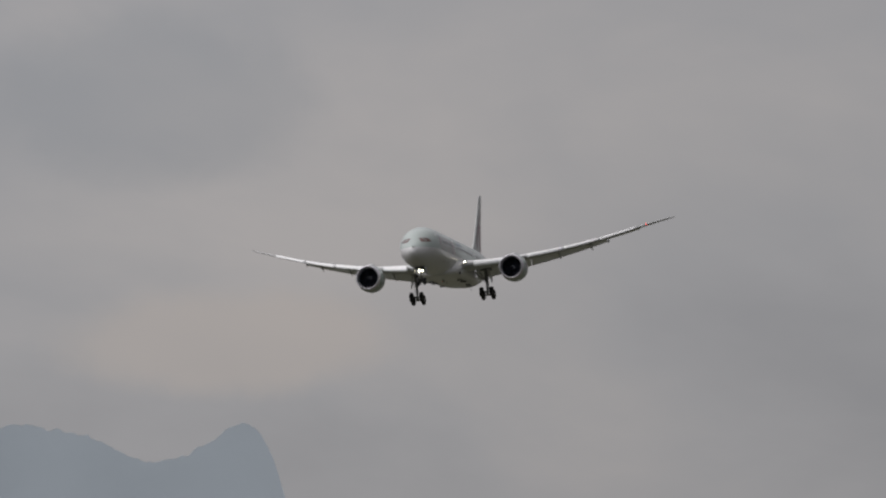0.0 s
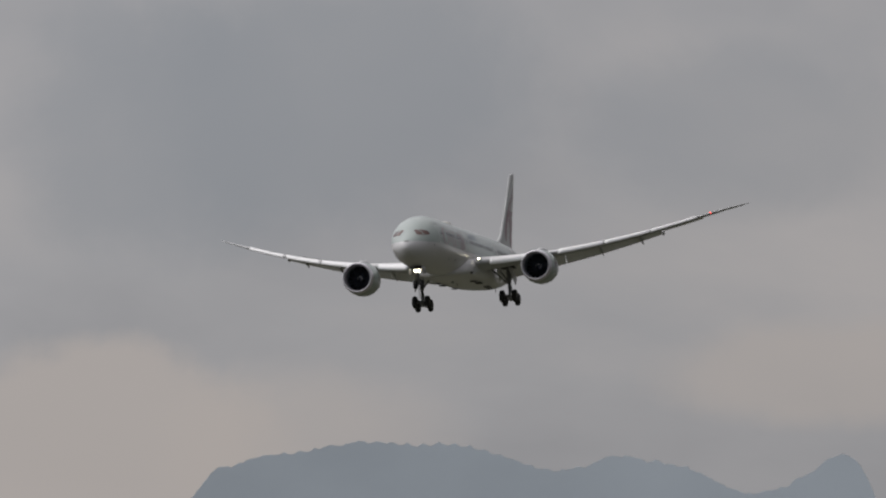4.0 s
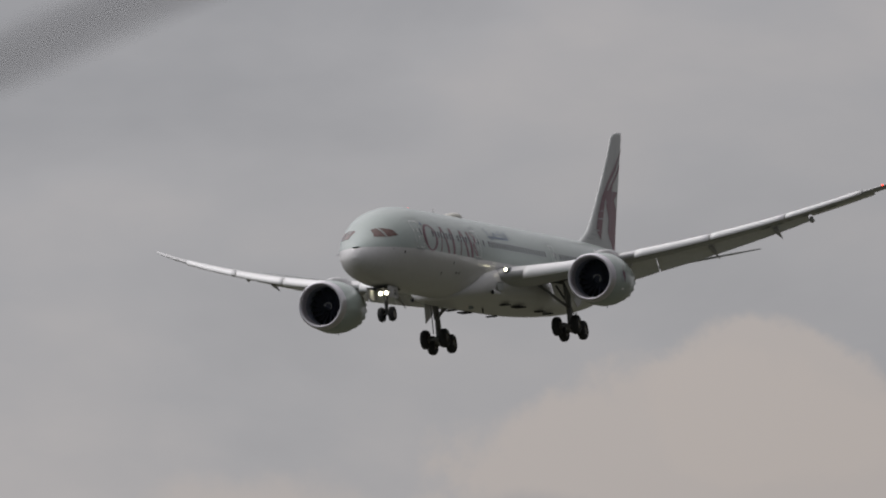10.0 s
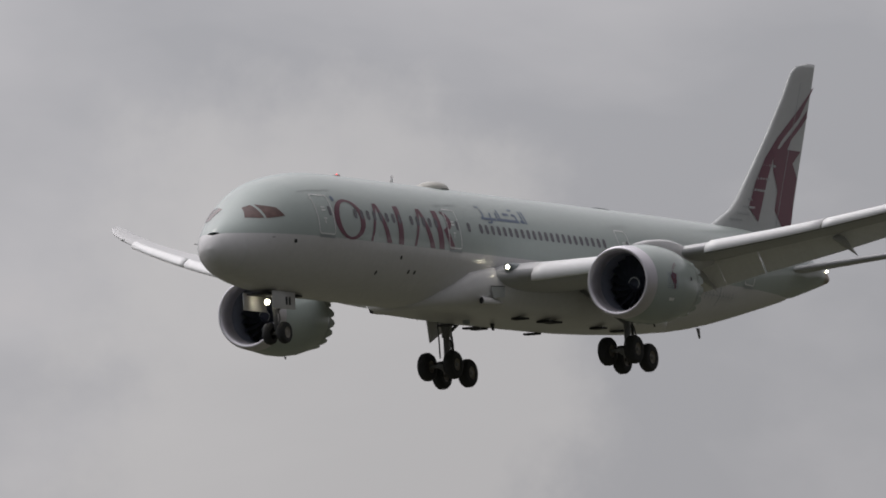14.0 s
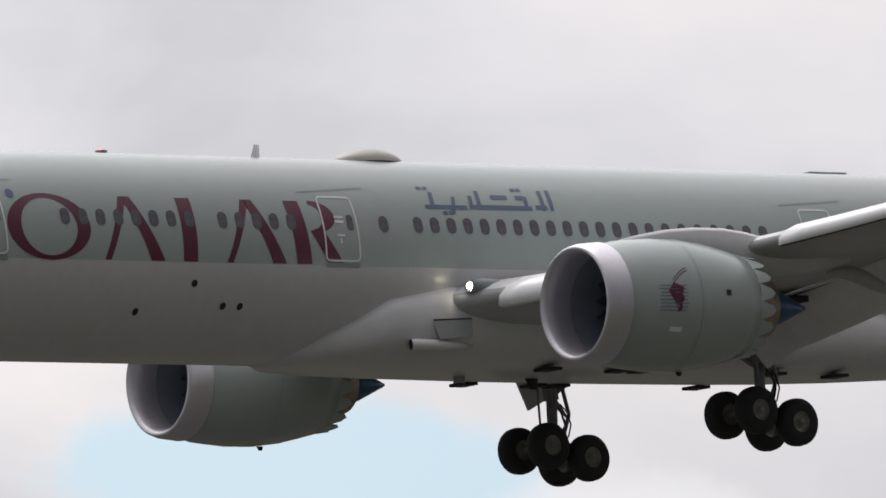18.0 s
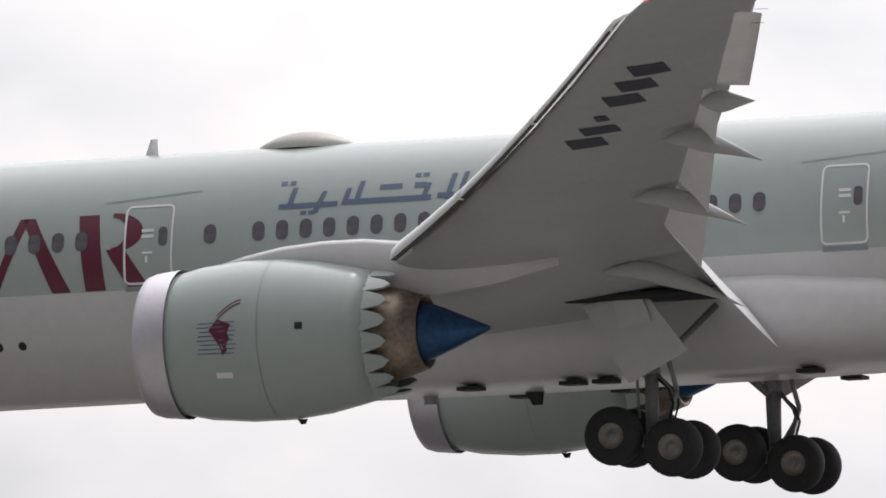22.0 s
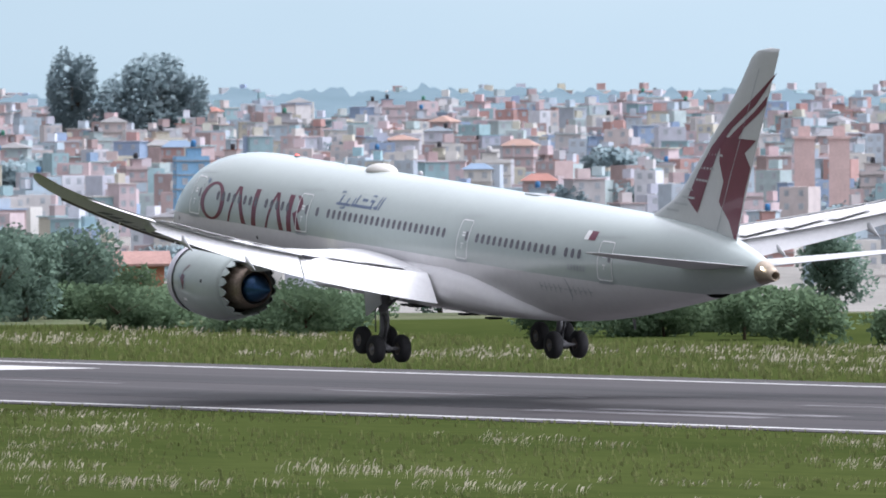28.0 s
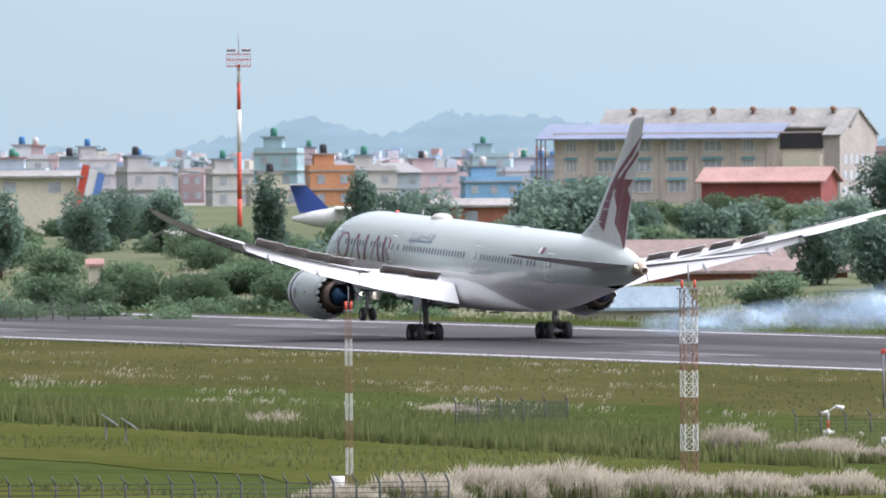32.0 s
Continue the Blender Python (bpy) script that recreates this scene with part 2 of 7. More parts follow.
M_TYRE = material("tyre_rubber", (0.025, 0.025, 0.027), 0.8, var=0.25, scale=3.0, fine=25.0, bump=0.2)
M_RIM = material("wheel_rim_metal", (0.28, 0.26, 0.23), 0.45, metal=0.5, var=0.2)
M_GEAR = material("landing_gear_grey", (0.22, 0.22, 0.23), 0.45, var=0.15, scale=2.0, fine=12.0)
M_LAMP = material("lit_landing_light", (0.9, 0.9, 0.8), 0.3, emit=(1.0, 0.93, 0.70), power=12.0)
M_RED = material("lit_red_beacon", (0.8, 0.05, 0.03), 0.3, emit=(1.0, 0.04, 0.02), power=3.0)
M_CODE = material("dark_code_paint", (0.055, 0.06, 0.075), 0.5, var=0.1)
M_DOME = material("antenna_dome_paint", (0.45, 0.44, 0.40), 0.45, var=0.1)
M_CONE = material("tail_cone_metal", (0.30, 0.25, 0.19), 0.4, metal=0.6, var=0.25)

# ---------------------------------------------------------------- mesh helpers


def mesh_ob(name, verts, faces, mat, smooth=True):
    me = bpy.data.meshes.new(name)
    me.from_pydata([tuple(v) for v in verts], [], faces)
    me.update()
    ob = new(name, me)
    me.materials.append(mat)
    if smooth:
        me.polygons.foreach_set("use_smooth", [True] * len(me.polygons))
    return ob


def part(name, ob_or_data, mat, parent, label="", smooth=True):
    """One mesh under a thing or a part; data is (verts, faces) in the parent's space."""
    ob = mesh_ob(name, ob_or_data[0], ob_or_data[1], mat, smooth)
    ob.parent = parent
    if label:
        tagged(ob, label)
    return ob


def recentre(ob):
    """Move a part's origin to the middle of its mesh."""
    vs = [v.co for v in ob.data.vertices]
    mid_p = sum(vs, Vector()) / len(vs)
    ob.data.transform(Matrix.Translation(-mid_p))
    ob.matrix_basis = Matrix.Translation(mid_p) @ ob.matrix_basis
    return ob


def loft(rings, closed=True, cap0=False, cap1=False):
    n = len(rings[0])
    vs = [p for r in rings for p in r]
    fs = []
    m = n if closed else n - 1
    for i in range(len(rings) - 1):
        for j in range(m):
            a, b = i * n + j, i * n + (j + 1) % n
            fs.append((a, b, b + n, a + n))
    if cap0:
        fs.append(tuple(range(n - 1, -1, -1)))
    if cap1:
        o = (len(rings) - 1) * n
        fs.append(tuple(range(o, o + n)))
    return vs, fs


def join(*datas):
    vs, fs = [], []
    for v, f in datas:
        o = len(vs)
        vs += list(v)
        fs += [tuple(i + o for i in q) for q in f]
    return vs, fs


def moved(data, m):
    return [m @ Vector(v) for v in data[0]], data[1]


def box(x0, y0, z0, x1, y1, z1, bev=0.0):
    """A box, with chamfered long edges when bev is given."""
    if bev <= 0:
        v = [(x, y, z) for x in (x0, x1) for y in (y0, y1) for z in (z0, z1)]
        return v, [(0, 1, 3, 2), (4, 6, 7, 5), (0, 4, 5, 1), (2, 3, 7, 6), (0, 2, 6, 4), (1, 5, 7, 3)]
    b = bev
    ring = [(y0 + b, z0), (y1 - b, z0), (y1, z0 + b), (y1, z1 - b), (y1 - b, z1), (y0 + b, z1), (y0, z1 - b), (y0, z0 + b)]
    return loft([[(x, y, z) for y, z in ring] for x in (x0, x1)], True, True, True)


def tube(p0, p1, r0, r1=None, n=10):
    p0, p1 = Vector(p0), Vector(p1)
    r1 = r0 if r1 is None else r1
    d = (p1 - p0).normalized()
    u = d.orthogonal().normalized()
    w = d.cross(u)
    rings = [[p + (u * math.cos(a) + w * math.sin(a)) * r for a in [2 * math.pi * k / n for k in range(n)]] for p, r in ((p0, r0), (p1, r1))]
    return loft(rings, True, True, True)


def revolve(profile, n=32, centre=(0, 0, 0), axis="x"):
    """profile: (along, radius) pairs turned about an axis through centre."""
    rings = []
    for a, r in profile:
        ring = []
        for k in range(n):
            t = 2 * math.pi * k / n
            c, s = r * math.cos(t), r * math.sin(t)
            q = {"x": (a, c, s), "y": (s, a, c), "z": (c, s, a)}[axis]
            ring.append((q[0] + centre[0], q[1] + centre[1], q[2] + centre[2]))
        rings.append(ring)
    return loft(rings, True)


def interp(x, xs, ys):
    return float(np.interp(x, xs, ys))

# ---------------------------------------------------------------- airliner
# its space: x aft from the nose, y to starboard, z up from the fuselage's middle line
FX = [0, 0.12, 0.4, 0.9, 1.5, 2.2, 3, 4, 5, 6.5, 8, 10, 38, 41, 44, 48, 52, 56, 59, 60.8, 61.5]
FT0 = [-1.15, -0.78, -0.40, 0.02, 0.42, 0.92, 1.50, 2.08, 2.44, 2.74, 2.91, 2.97, 2.97, 2.97, 2.96, 2.93, 2.86, 2.55, 1.95, 1.40, 1.10]
FB0 = [-1.15, -1.50, -1.80, -2.10, -2.33, -2.52, -2.67, -2.79, -2.87, -2.94, -2.97, -2.97, -2.97, -2.92, -2.72, -2.17, -1.42, -0.62, 0.05, 0.48, 0.65]
FW0 = [0.02, 0.40, 0.72, 1.12, 1.50, 1.84, 2.14, 2.42, 2.61, 2.77, 2.86, 2.885, 2.885, 2.86, 2.76, 2.48, 2.05, 1.45, 0.88, 0.48, 0.25]
FT, FB, FW = [z * 0.985 for z in FT0], [z * 0.985 for z in FB0], [z * 0.985 for z in FW0]
BELT = -0.42  # height of the paint line


def smooth_table(xs, ys):
    """Cubic curve through a table (monotone tangents)."""
    d = [(ys[i + 1] - ys[i]) / (xs[i + 1] - xs[i]) for i in range(len(xs) - 1)]
    m = [d[0]] + [0 if d[i - 1] * d[i] <= 0 else 2 * d[i - 1] * d[i] / (d[i - 1] + d[i]) for i in range(1, len(d))] + [d[-1]]

    def f(x):
        i = min(max(int(np.searchsorted(xs, x)) - 1, 0), len(d) - 1)
        h = xs[i + 1] - xs[i]
        t = min(max((x - xs[i]) / h, 0), 1)
        return ys[i] * (1 + 2 * t) * (1 - t) ** 2 + h * m[i] * t * (1 - t) ** 2 + ys[i + 1] * t * t * (3 - 2 * t) + h * m[i + 1] * t * t * (t - 1)
    return f


f_top, f_bot, f_wid = smooth_table(FX, FT), smooth_table(FX, FB), smooth_table(FX, FW)


def fus(x):
    zt, zb = f_top(x), f_bot(x)
    return (zt + zb) / 2, (zt - zb) / 2, f_wid(x)


def skin(x, z, side=-1, off=0.0):
    """The point of the fuselage's skin at x and height z, off metres outside it."""
    zc, h, w = fus(x)
    s = min(max((z - zc) / h, -1), 1)
    return (x, side * (w * math.sqrt(max(1 - s * s, 0)) + off * math.sqrt(max(1 - s * s, 0.05))), z + off * s)


air = new("airliner")
tagged(air, "twin-engine wide-body airliner, pale green-grey with maroon markings, wheels down", "airplane")
stations = [0.0, 0.03, 0.08, 0.18, 0.3, 0.45, 0.65, 0.9, 1.2, 1.5, 1.85, 2.2, 2.6, 3, 3.5, 4, 4.5, 5, 5.7, 6.5, 7.2, 8, 9, 10, 14, 18, 22, 26, 30, 34, 38, 39.5, 41, 42.5, 44, 46, 48, 50, 52, 54, 56, 57.5, 59, 60, 60.4]


def arc_ring(x, a0, a1, n):
    zc, h, w = fus(x)
    return [(x, w * math.cos(a), zc + h * math.sin(a)) for a in [a0 + (a1 - a0) * k / n for k in range(n + 1)]]


up_rings, low_rings, radome_rings = [], [], []
for x in stations:
    zc, h, w = fus(x)
    s = (BELT - zc) / h if h > 1e-6 else 1
    a = math.asin(min(max(s, -1), 1))
    if s < 1 and x > 0.3:
        up_rings.append(arc_ring(x, a, math.pi - a, 40))
    if s > -1 and x >= 1.2:
        low_rings.append(arc_ring(x, a, -math.pi - a, 40))
    if x <= 1.2:
        radome_rings.append(arc_ring(x, a, -math.pi - a, 40))
fuselage = part("upper_fuselage", loft(up_rings, False), M_UP, air, "pale green-grey upper fuselage")
lower = part("lower_fuselage", loft(low_rings, False), M_LOW, air, "light grey lower fuselage")
part("radome", loft(radome_rings, False), M_LOW, air, "rounded light grey nose")
zc12, h12, w12 = fus(1.2)
seam = [[(1.2 + dx, (w12 + 0.006) * math.cos(a), zc12 + (h12 + 0.006) * math.sin(a)) for a in [math.asin((BELT - zc12) / h12) - k * (math.pi + 2 * math.asin((BELT - zc12) / h12)) / 40 for k in range(41)]] for dx in (0, 0.035)]
part("radome_seam", loft(seam, False), M_GREYPAINT, air)
# tail cone with the exhaust of the auxiliary unit
cone_rings = [arc_ring(x, 0, 2 * math.pi, 24) for x in (60.4, 60.8, 61.2, 61.5)]
cone_rings.append([(61.45, p[1] * 0.75, 0.875 + (p[2] - 0.875) * 0.75) for p in cone_rings[-1]])
cone_rings.append([(61.0, p[1] * 0.7, 0.875 + (p[2] - 0.875) * 0.7) for p in cone_rings[-2]])
part("tail_cone", loft(cone_rings, True, False, True), M_CONE, air, "bare metal tail cone")

# belly fairing between the wings
bf = []
for x, wy, zt, zb in [(17.2, 0.6, -2.6, -2.98), (18.5, 2.2, -2.0, -3.06), (20, 2.95, -1.0, -3.12), (22, 3.12, -0.55, -3.16), (26, 3.2, -0.5, -3.2), (30, 3.2, -0.5, -3.2), (33.5, 3.15, -0.5, -3.18), (36, 3.05, -0.75, -3.14), (38.5, 2.7, -1.3, -3.06), (41, 1.9, -2.0, -2.95), (42.5, 1.0, -2.4, -2.85)]:
    zt, zb, wy = zt * 0.96, zb * 0.985, wy * 0.985
    zc, h = (zt + zb) / 2, (zt - zb) / 2
    ring = []
    for k in range(32):
        a = 2 * math.pi * k / 32
        c, s = math.cos(a), math.sin(a)
        ring.append((x, wy * math.copysign(abs(c) ** 0.6, c), zc + h * math.copysign(abs(s) ** 0.75, s)))
    bf.append(ring)
part("belly_fairing", loft(bf, True, True, True), M_LOW, air, "light grey wing-to-body fairing")


def patch(x0, z0, x1, z1, off=0.012, side=-1, nx=2, nz=6, slant=0.0):
    """A thin skin patch between two x and two z."""
    vs = [skin(x0 + (x1 - x0) * i / nx + slant * (j / nz), z0 + (z1 - z0) * j / nz, side, off) for i in range(nx + 1) for j in range(nz + 1)]
    return vs, [(i * (nz + 1) + j, (i + 1) * (nz + 1) + j, (i + 1) * (nz + 1) + j + 1, i * (nz + 1) + j + 1) for i in range(nx) for j in range(nz)]


def strip(pts_a, pts_b, side=-1, off=0.012):
    """A skin band between two polylines of (x, z)."""
    n = len(pts_a)
    vs = [skin(x, z, side, off) for x, z in pts_a] + [skin(x, z, side, off) for x, z in pts_b]
    return vs, [(i, i + 1, n + i + 1, n + i) for i in range(n - 1)]


def rounded(x0, z0, x1, z1, r, k=5):
    out = []
    for cx, cz, a0 in ((x1 - r, z1 - r, 0), (x0 + r, z1 - r, 90), (x0 + r, z0 + r, 180), (x1 - r, z0 + r, 270)):
        out += [(cx + r * math.cos(radians(a0 + 90 * i / k)), cz + r * math.sin(radians(a0 + 90 * i / k))) for i in range(k + 1)]
    return out


def frame_band(x0, z0, x1, z1, r, t, side=-1, off=0.014):
    a, b = rounded(x0, z0, x1, z1, r), rounded(x0 + t, z0 + t, x1 - t, z1 - t, max(r - t, 0.02))
    # more points down the long sides, so that the band follows the curve
    def dense(p):
        q = []
        for i in range(len(p)):
            u, v = p[i], p[(i + 1) % len(p)]
            m = 6 if i % 6 == 5 else 1
            q += [(u[0] + (v[0] - u[0]) * j / m, u[1] + (v[1] - u[1]) * j / m) for j in range(m)]
        return q + [q[0]]
    return strip(dense(a), dense(b), side, off)


def fan_patch(pts, side=-1, off=0.012):
    cx, cz = sum(p[0] for p in pts) / len(pts), sum(p[1] for p in pts) / len(pts)
    vs = [skin(cx, cz, side, off)] + [skin(x, z, side, off) for x, z in pts]
    n = len(pts)
    return vs, [(0, 1 + i, 1 + (i + 1) % n) for i in range(n)]


# cabin windows: one mesh shared by the pieces
WIN_X = [8.92 + 0.597 * k for k in range(8)] + [14.25 + 0.588 * k for k in range(5)] + [19.8] + [21.0 + 0.583 * k for k in range(22)] + [36.72 + 0.589 * k for k in range(14)] + [45.5, 46.1, 46.7]
for side in (-1, 1):
    for wx in WIN_X:
        w = part("cabin_window", fan_patch(rounded(wx - 0.15, 0.56, wx + 0.15, 1.02, 0.14, 3), side, 0.016), M_GLASS, air, smooth=False)
        recentre(w)

# passenger doors with white outlines
DOORS = [(5.62, 6.95), (17.66, 18.88), (34.72, 35.88), (48.35, 49.6)]
for side in (-1, 1):
    for i, (a, b) in enumerate(DOORS):
        d = part("passenger_door", patch(a, -0.31, b, 1.57, 0.006, side, 3, 10), M_UP, air, "pale cabin door with a white outline")
        part("door_outline", frame_band(a, -0.31, b, 1.57, 0.16, 0.055, side, 0.018), M_WHITE, d, "white door outline")
        part("door_sill", patch(a + 0.03, -0.46, b - 0.03, -0.345, 0.02, side, 2, 2), M_GREYPAINT, d)
        part("door_window", fan_patch(rounded(b - 0.36, 0.58, b - 0.14, 1.03, 0.1, 3), side, 0.016), M_GLASS, d)
        part("door_handle", join(patch(a + 0.46, 0.40, a + 0.72, 0.46, 0.02, side, 1, 1), patch(a + 0.54, 0.20, a + 0.60, 0.36, 0.02, side, 1, 1)), M_WHITE, d, "small white lever")
        part("door_placard", join(patch(a + 0.44, 0.92, a + 0.74, 0.99, 0.02, side, 1, 1), patch(a + 0.44, 0.78, a + 0.74, 0.86, 0.02, side, 1, 1)), M_WHITE, d)
        part("drip_rail", strip([(a - 0.55, 1.66), (a + 0.6, 1.75), (b + 0.6, 1.84)], [(a - 0.55, 1.685), (a + 0.6, 1.775), (b + 0.6, 1.865)], side, 0.02), M_GREYPAINT, air)

# cockpit windows, two a side
for side in (-1, 1):
    for quad in ([(1.74, 0.32), (2.42, 0.29), (2.50, 0.96), (2.20, 0.84)], [(2.52, 0.29), (3.48, 0.42), (3.26, 0.82), (2.60, 0.97)]):
        a, b, c, d = quad
        nn = 6
        bot = [(a[0] + (b[0] - a[0]) * k / nn, a[1] + (b[1] - a[1]) * k / nn) for k in range(nn + 1)]
        top = [(d[0] + (c[0] - d[0]) * k / nn, d[1] + (c[1] - d[1]) * k / nn) for k in range(nn + 1)]
        vs = [skin(bx + (tx - bx) * j / 4, bz + (tz - bz) * j / 4, side, 0.014) for (bx, bz), (tx, tz) in zip(bot, top) for j in range(5)]
        fs = [(i * 5 + j, (i + 1) * 5 + j, (i + 1) * 5 + j + 1, i * 5 + j + 1) for i in range(nn) for j in range(4)]
        part("cockpit_window", (vs, fs), M_COCKPIT, air, "dark tinted cockpit pane")

# maroon emblem shapes on the side: a ring, slanted bars and blocks in place of the painted name


def slant(xa, xb, wa, wb, side, z0=-0.40, z1=1.40):
    """A painted bar from the paint line up: foot at xa with width wa, head at xb with width wb."""
    lo, hi = [], []
    for k in range(9):
        f = k / 8
        x, w, z = xa + (xb - xa) * f, wa + (wb - wa) * f, z0 + (z1 - z0) * f
        lo.append((x - w / 2, z))
        hi.append((x + w / 2, z))
    return strip(lo, hi, side, 0.012)


for side in (-1, 1):
    ring_o = [(8.36 + 1.36 * math.cos(2 * math.pi * k / 48), 0.50 + 0.94 * math.sin(2 * math.pi * k / 48)) for k in range(49)]
    ring_i = [(8.36 + 0.92 * math.cos(2 * math.pi * k / 48), 0.50 + 0.82 * math.sin(2 * math.pi * k / 48)) for k in range(49)]
    part("side_emblem", strip(ring_o, ring_i, side), M_MAROON, air, "maroon ring painted on the side")
    for xa, xm, xb in ((10.25, 11.0, 11.95), (14.40, 15.15, 16.10)):
        part("side_emblem", slant(xa, xm, 0.20, 0.24, side), M_MAROON, air, "thin slanted maroon bar painted on the side")
        part("side_emblem", slant(xb, xm + 0.10, 0.46, 0.30, side), M_MAROON, air, "broad slanted maroon bar painted on the side")
    part("side_emblem", slant(13.05, 13.05, 0.48, 0.48, side), M_MAROON, air, "maroon bar painted on the side")
    part("side_emblem", slant(16.95, 16.75, 0.50, 0.50, side), M_MAROON, air, "maroon bar painted on the side")
    part("side_emblem", slant(18.05, 17.45, 0.52, 0.46, side, -0.40, 0.55), M_MAROON, air, "short maroon bar painted on the side")
    part("side_emblem", strip([(17.35 + 0.78 * math.cos(radians(a)), 0.95 + 0.47 * math.sin(radians(a))) for a in range(-90, 91, 15)], [(17.35 + 0.36 * math.cos(radians(a)), 0.95 + 0.36 * math.sin(radians(a))) for a in range(-90, 91, 15)], side, 0.013), M_MAROON, air, "maroon half ring painted on the side")
    # slate bars in place of the second name
    bars = [patch(21.45, 1.28, 22.9, 1.40, 0.014, side, 2, 1), patch(23.1, 1.30, 25.2, 1.43, 0.014, side, 3, 1), patch(25.35, 1.33, 25.75, 1.46, 0.014, side, 1, 1)]
    bars += [slant(x, x + 0.10, 0.13, 0.13, side, 1.30, z1) for x, z1 in ((21.7, 1.78), (23.05, 1.70), (23.35, 1.86), (25.0, 1.72), (25.6, 1.92), (25.9, 1.94))]
    bars += [slant(22.35, 22.55, 0.14, 0.12, side, 1.14, 1.66), patch(23.9, 1.62, 24.45, 1.74, 0.014, side, 1, 1), patch(24.75, 1.62, 25.05, 1.74, 0.014, side, 1, 1)]
    bars += [patch(x, z, x + 0.15, z + 0.09, 0.014, side, 1, 1) for x, z in ((21.42, 1.86), (21.64, 1.86), (22.0, 1.12), (22.2, 1.12), (24.72, 1.88), (24.92, 1.88))]
    for one in bars:
        part("marking_bar", one, M_SLATE, air, "slate blue painted bar")
    fl = part("flag_marking", patch(46.7, 1.50, 47.1, 1.92, 0.016, side, 1, 3), M_WHITE, air, "white and maroon painted flag")
    part("flag_field", patch(47.1, 1.50, 47.7, 1.92, 0.016, side, 1, 3), M_MAROON, fl)
    for one in [patch(45.75 + 0.27 * k, -0.02, 45.75 + 0.27 * k + 0.19, 0.26, 0.016, side, 1, 2) for k in range(6)]:
        part("marking_bar", one, M_GREYPAINT, air, "small dark grey painted bar")
    for one in [patch(43.0 + 0.42 * k, -1.02, 43.0 + 0.42 * k + 0.26, -0.98, 0.0165, side, 1, 1) for k in range(11)] + [patch(43.0 + 0.42 * k, -1.20, 43.0 + 0.42 * k + 0.05, -0.80, 0.016, side, 1, 2) for k in range(11) if k != 5] + [strip([(45.2 + 0.35 * math.sin(radians(a)), -1.0 + 0.55 * math.sin(radians(a - 90))) for a in range(0, 181, 20)], [(45.2 + 0.44 * math.sin(radians(a)), -1.0 + 0.55 * math.sin(radians(a - 90))) for a in range(0, 181, 20)], side, 0.017)]:
        part("marking_bar", one, M_GREYPAINT, air, "thin grey painted bar")
    bl = part("round_sticker", fan_patch([(7.32 + 0.13 * math.cos(2 * math.pi * k / 12), 1.42 + 0.13 * math.sin(2 * math.pi * k / 12)) for k in range(12)], side, 0.014), M_SLATE, air, "small round blue sticker")

# small ports and vents low on the side
for side in (-1, 1):
    for x, z in ((13.23, -0.99), (14.35, -1.57), (14.93, -1.57), (11.45, -1.76), (3.9, -0.72)):
        part("side_port", fan_patch([(x + 0.1 * math.cos(2 * math.pi * k / 12), z + 0.1 * math.sin(2 * math.pi * k / 12)) for k in range(12)], side, 0.014), M_DARK, air)
    part("pitot_probe", join(tube(skin(2.6, -0.55, side, 0.0), skin(2.5, -0.62, side, 0.14), 0.02), tube(skin(2.5, -0.62, side, 0.14), Vector(skin(2.5, -0.62, side, 0.14)) + Vector((-0.25, 0, 0)), 0.015)), M_GEAR, air)

# crown: antenna dome, blades, beacon, rear hatch
dome_rings = []
for u in [k / 16 for k in range(17)]:
    s = math.sin(math.pi * u) ** 0.7
    dome_rings.append([(20.1 + 2.5 * u, 0.75 * s * math.cos(a), 2.865 + 0.40 * s * max(math.sin(a), 0)) for a in [math.pi * k / 12 for k in range(13)]])
part("antenna_dome", loft(dome_rings, False), M_DOME, air, "beige antenna dome on the crown")


def blade(x, z, h, c, sweep, sgn=1, y=0.0):
    r0 = [(x, y, z), (x + c * 0.5, y + 0.03, z), (x + c, y, z), (x + c * 0.5, y - 0.03, z)]
    r1 = [(x + sweep, y, z + sgn * h), (x + sweep + c * 0.25, y + 0.012, z + sgn * h), (x + sweep + c * 0.5, y, z + sgn * h), (x + sweep + c * 0.25, y - 0.012, z + sgn * h)]
    return loft([r0, r1], True, False, True)


part("blade_antenna", blade(17.3, 2.89, 0.42, 0.34, 0.16), M_WHITE, air, "pale blade antenna")
part("blade_antenna", blade(54.6, 2.56, 0.40, 0.30, 0.14), M_WHITE, air)
part("blade_antenna", blade(52.2, 2.78, 0.40, 0.30, 0.14), M_WHITE, air)
part("blade_antenna", blade(47.5, -2.27, 0.5, 0.4, 0.25, -1), M_GEAR, air)
part("blade_antenna", blade(26.5, -3.12, 0.35, 0.5, 0.2, -1), M_DARK, air)
part("top_beacon", revolve([(0.0, 0.11), (0.07, 0.10), (0.13, 0.05), (0.14, 0.0)], 12, (12.2, 0, 2.91), "z"), M_RED, air, "glowing red beacon")
part("belly_beacon", revolve([(0.0, 0.12), (-0.08, 0.11), (-0.15, 0.05), (-0.16, 0.0)], 12, (24.2, 0, -3.13), "z"), M_RED, air, "glowing red beacon")
# half shells added to block the steady beacons between flashes
shade_v = [(0.17 * math.cos(a), 0.17 * math.sin(a), z) for z in (-0.20, 0.02) for a in [radians(-115 + 230 * k / 14) for k in range(15)]]
SHADES = []
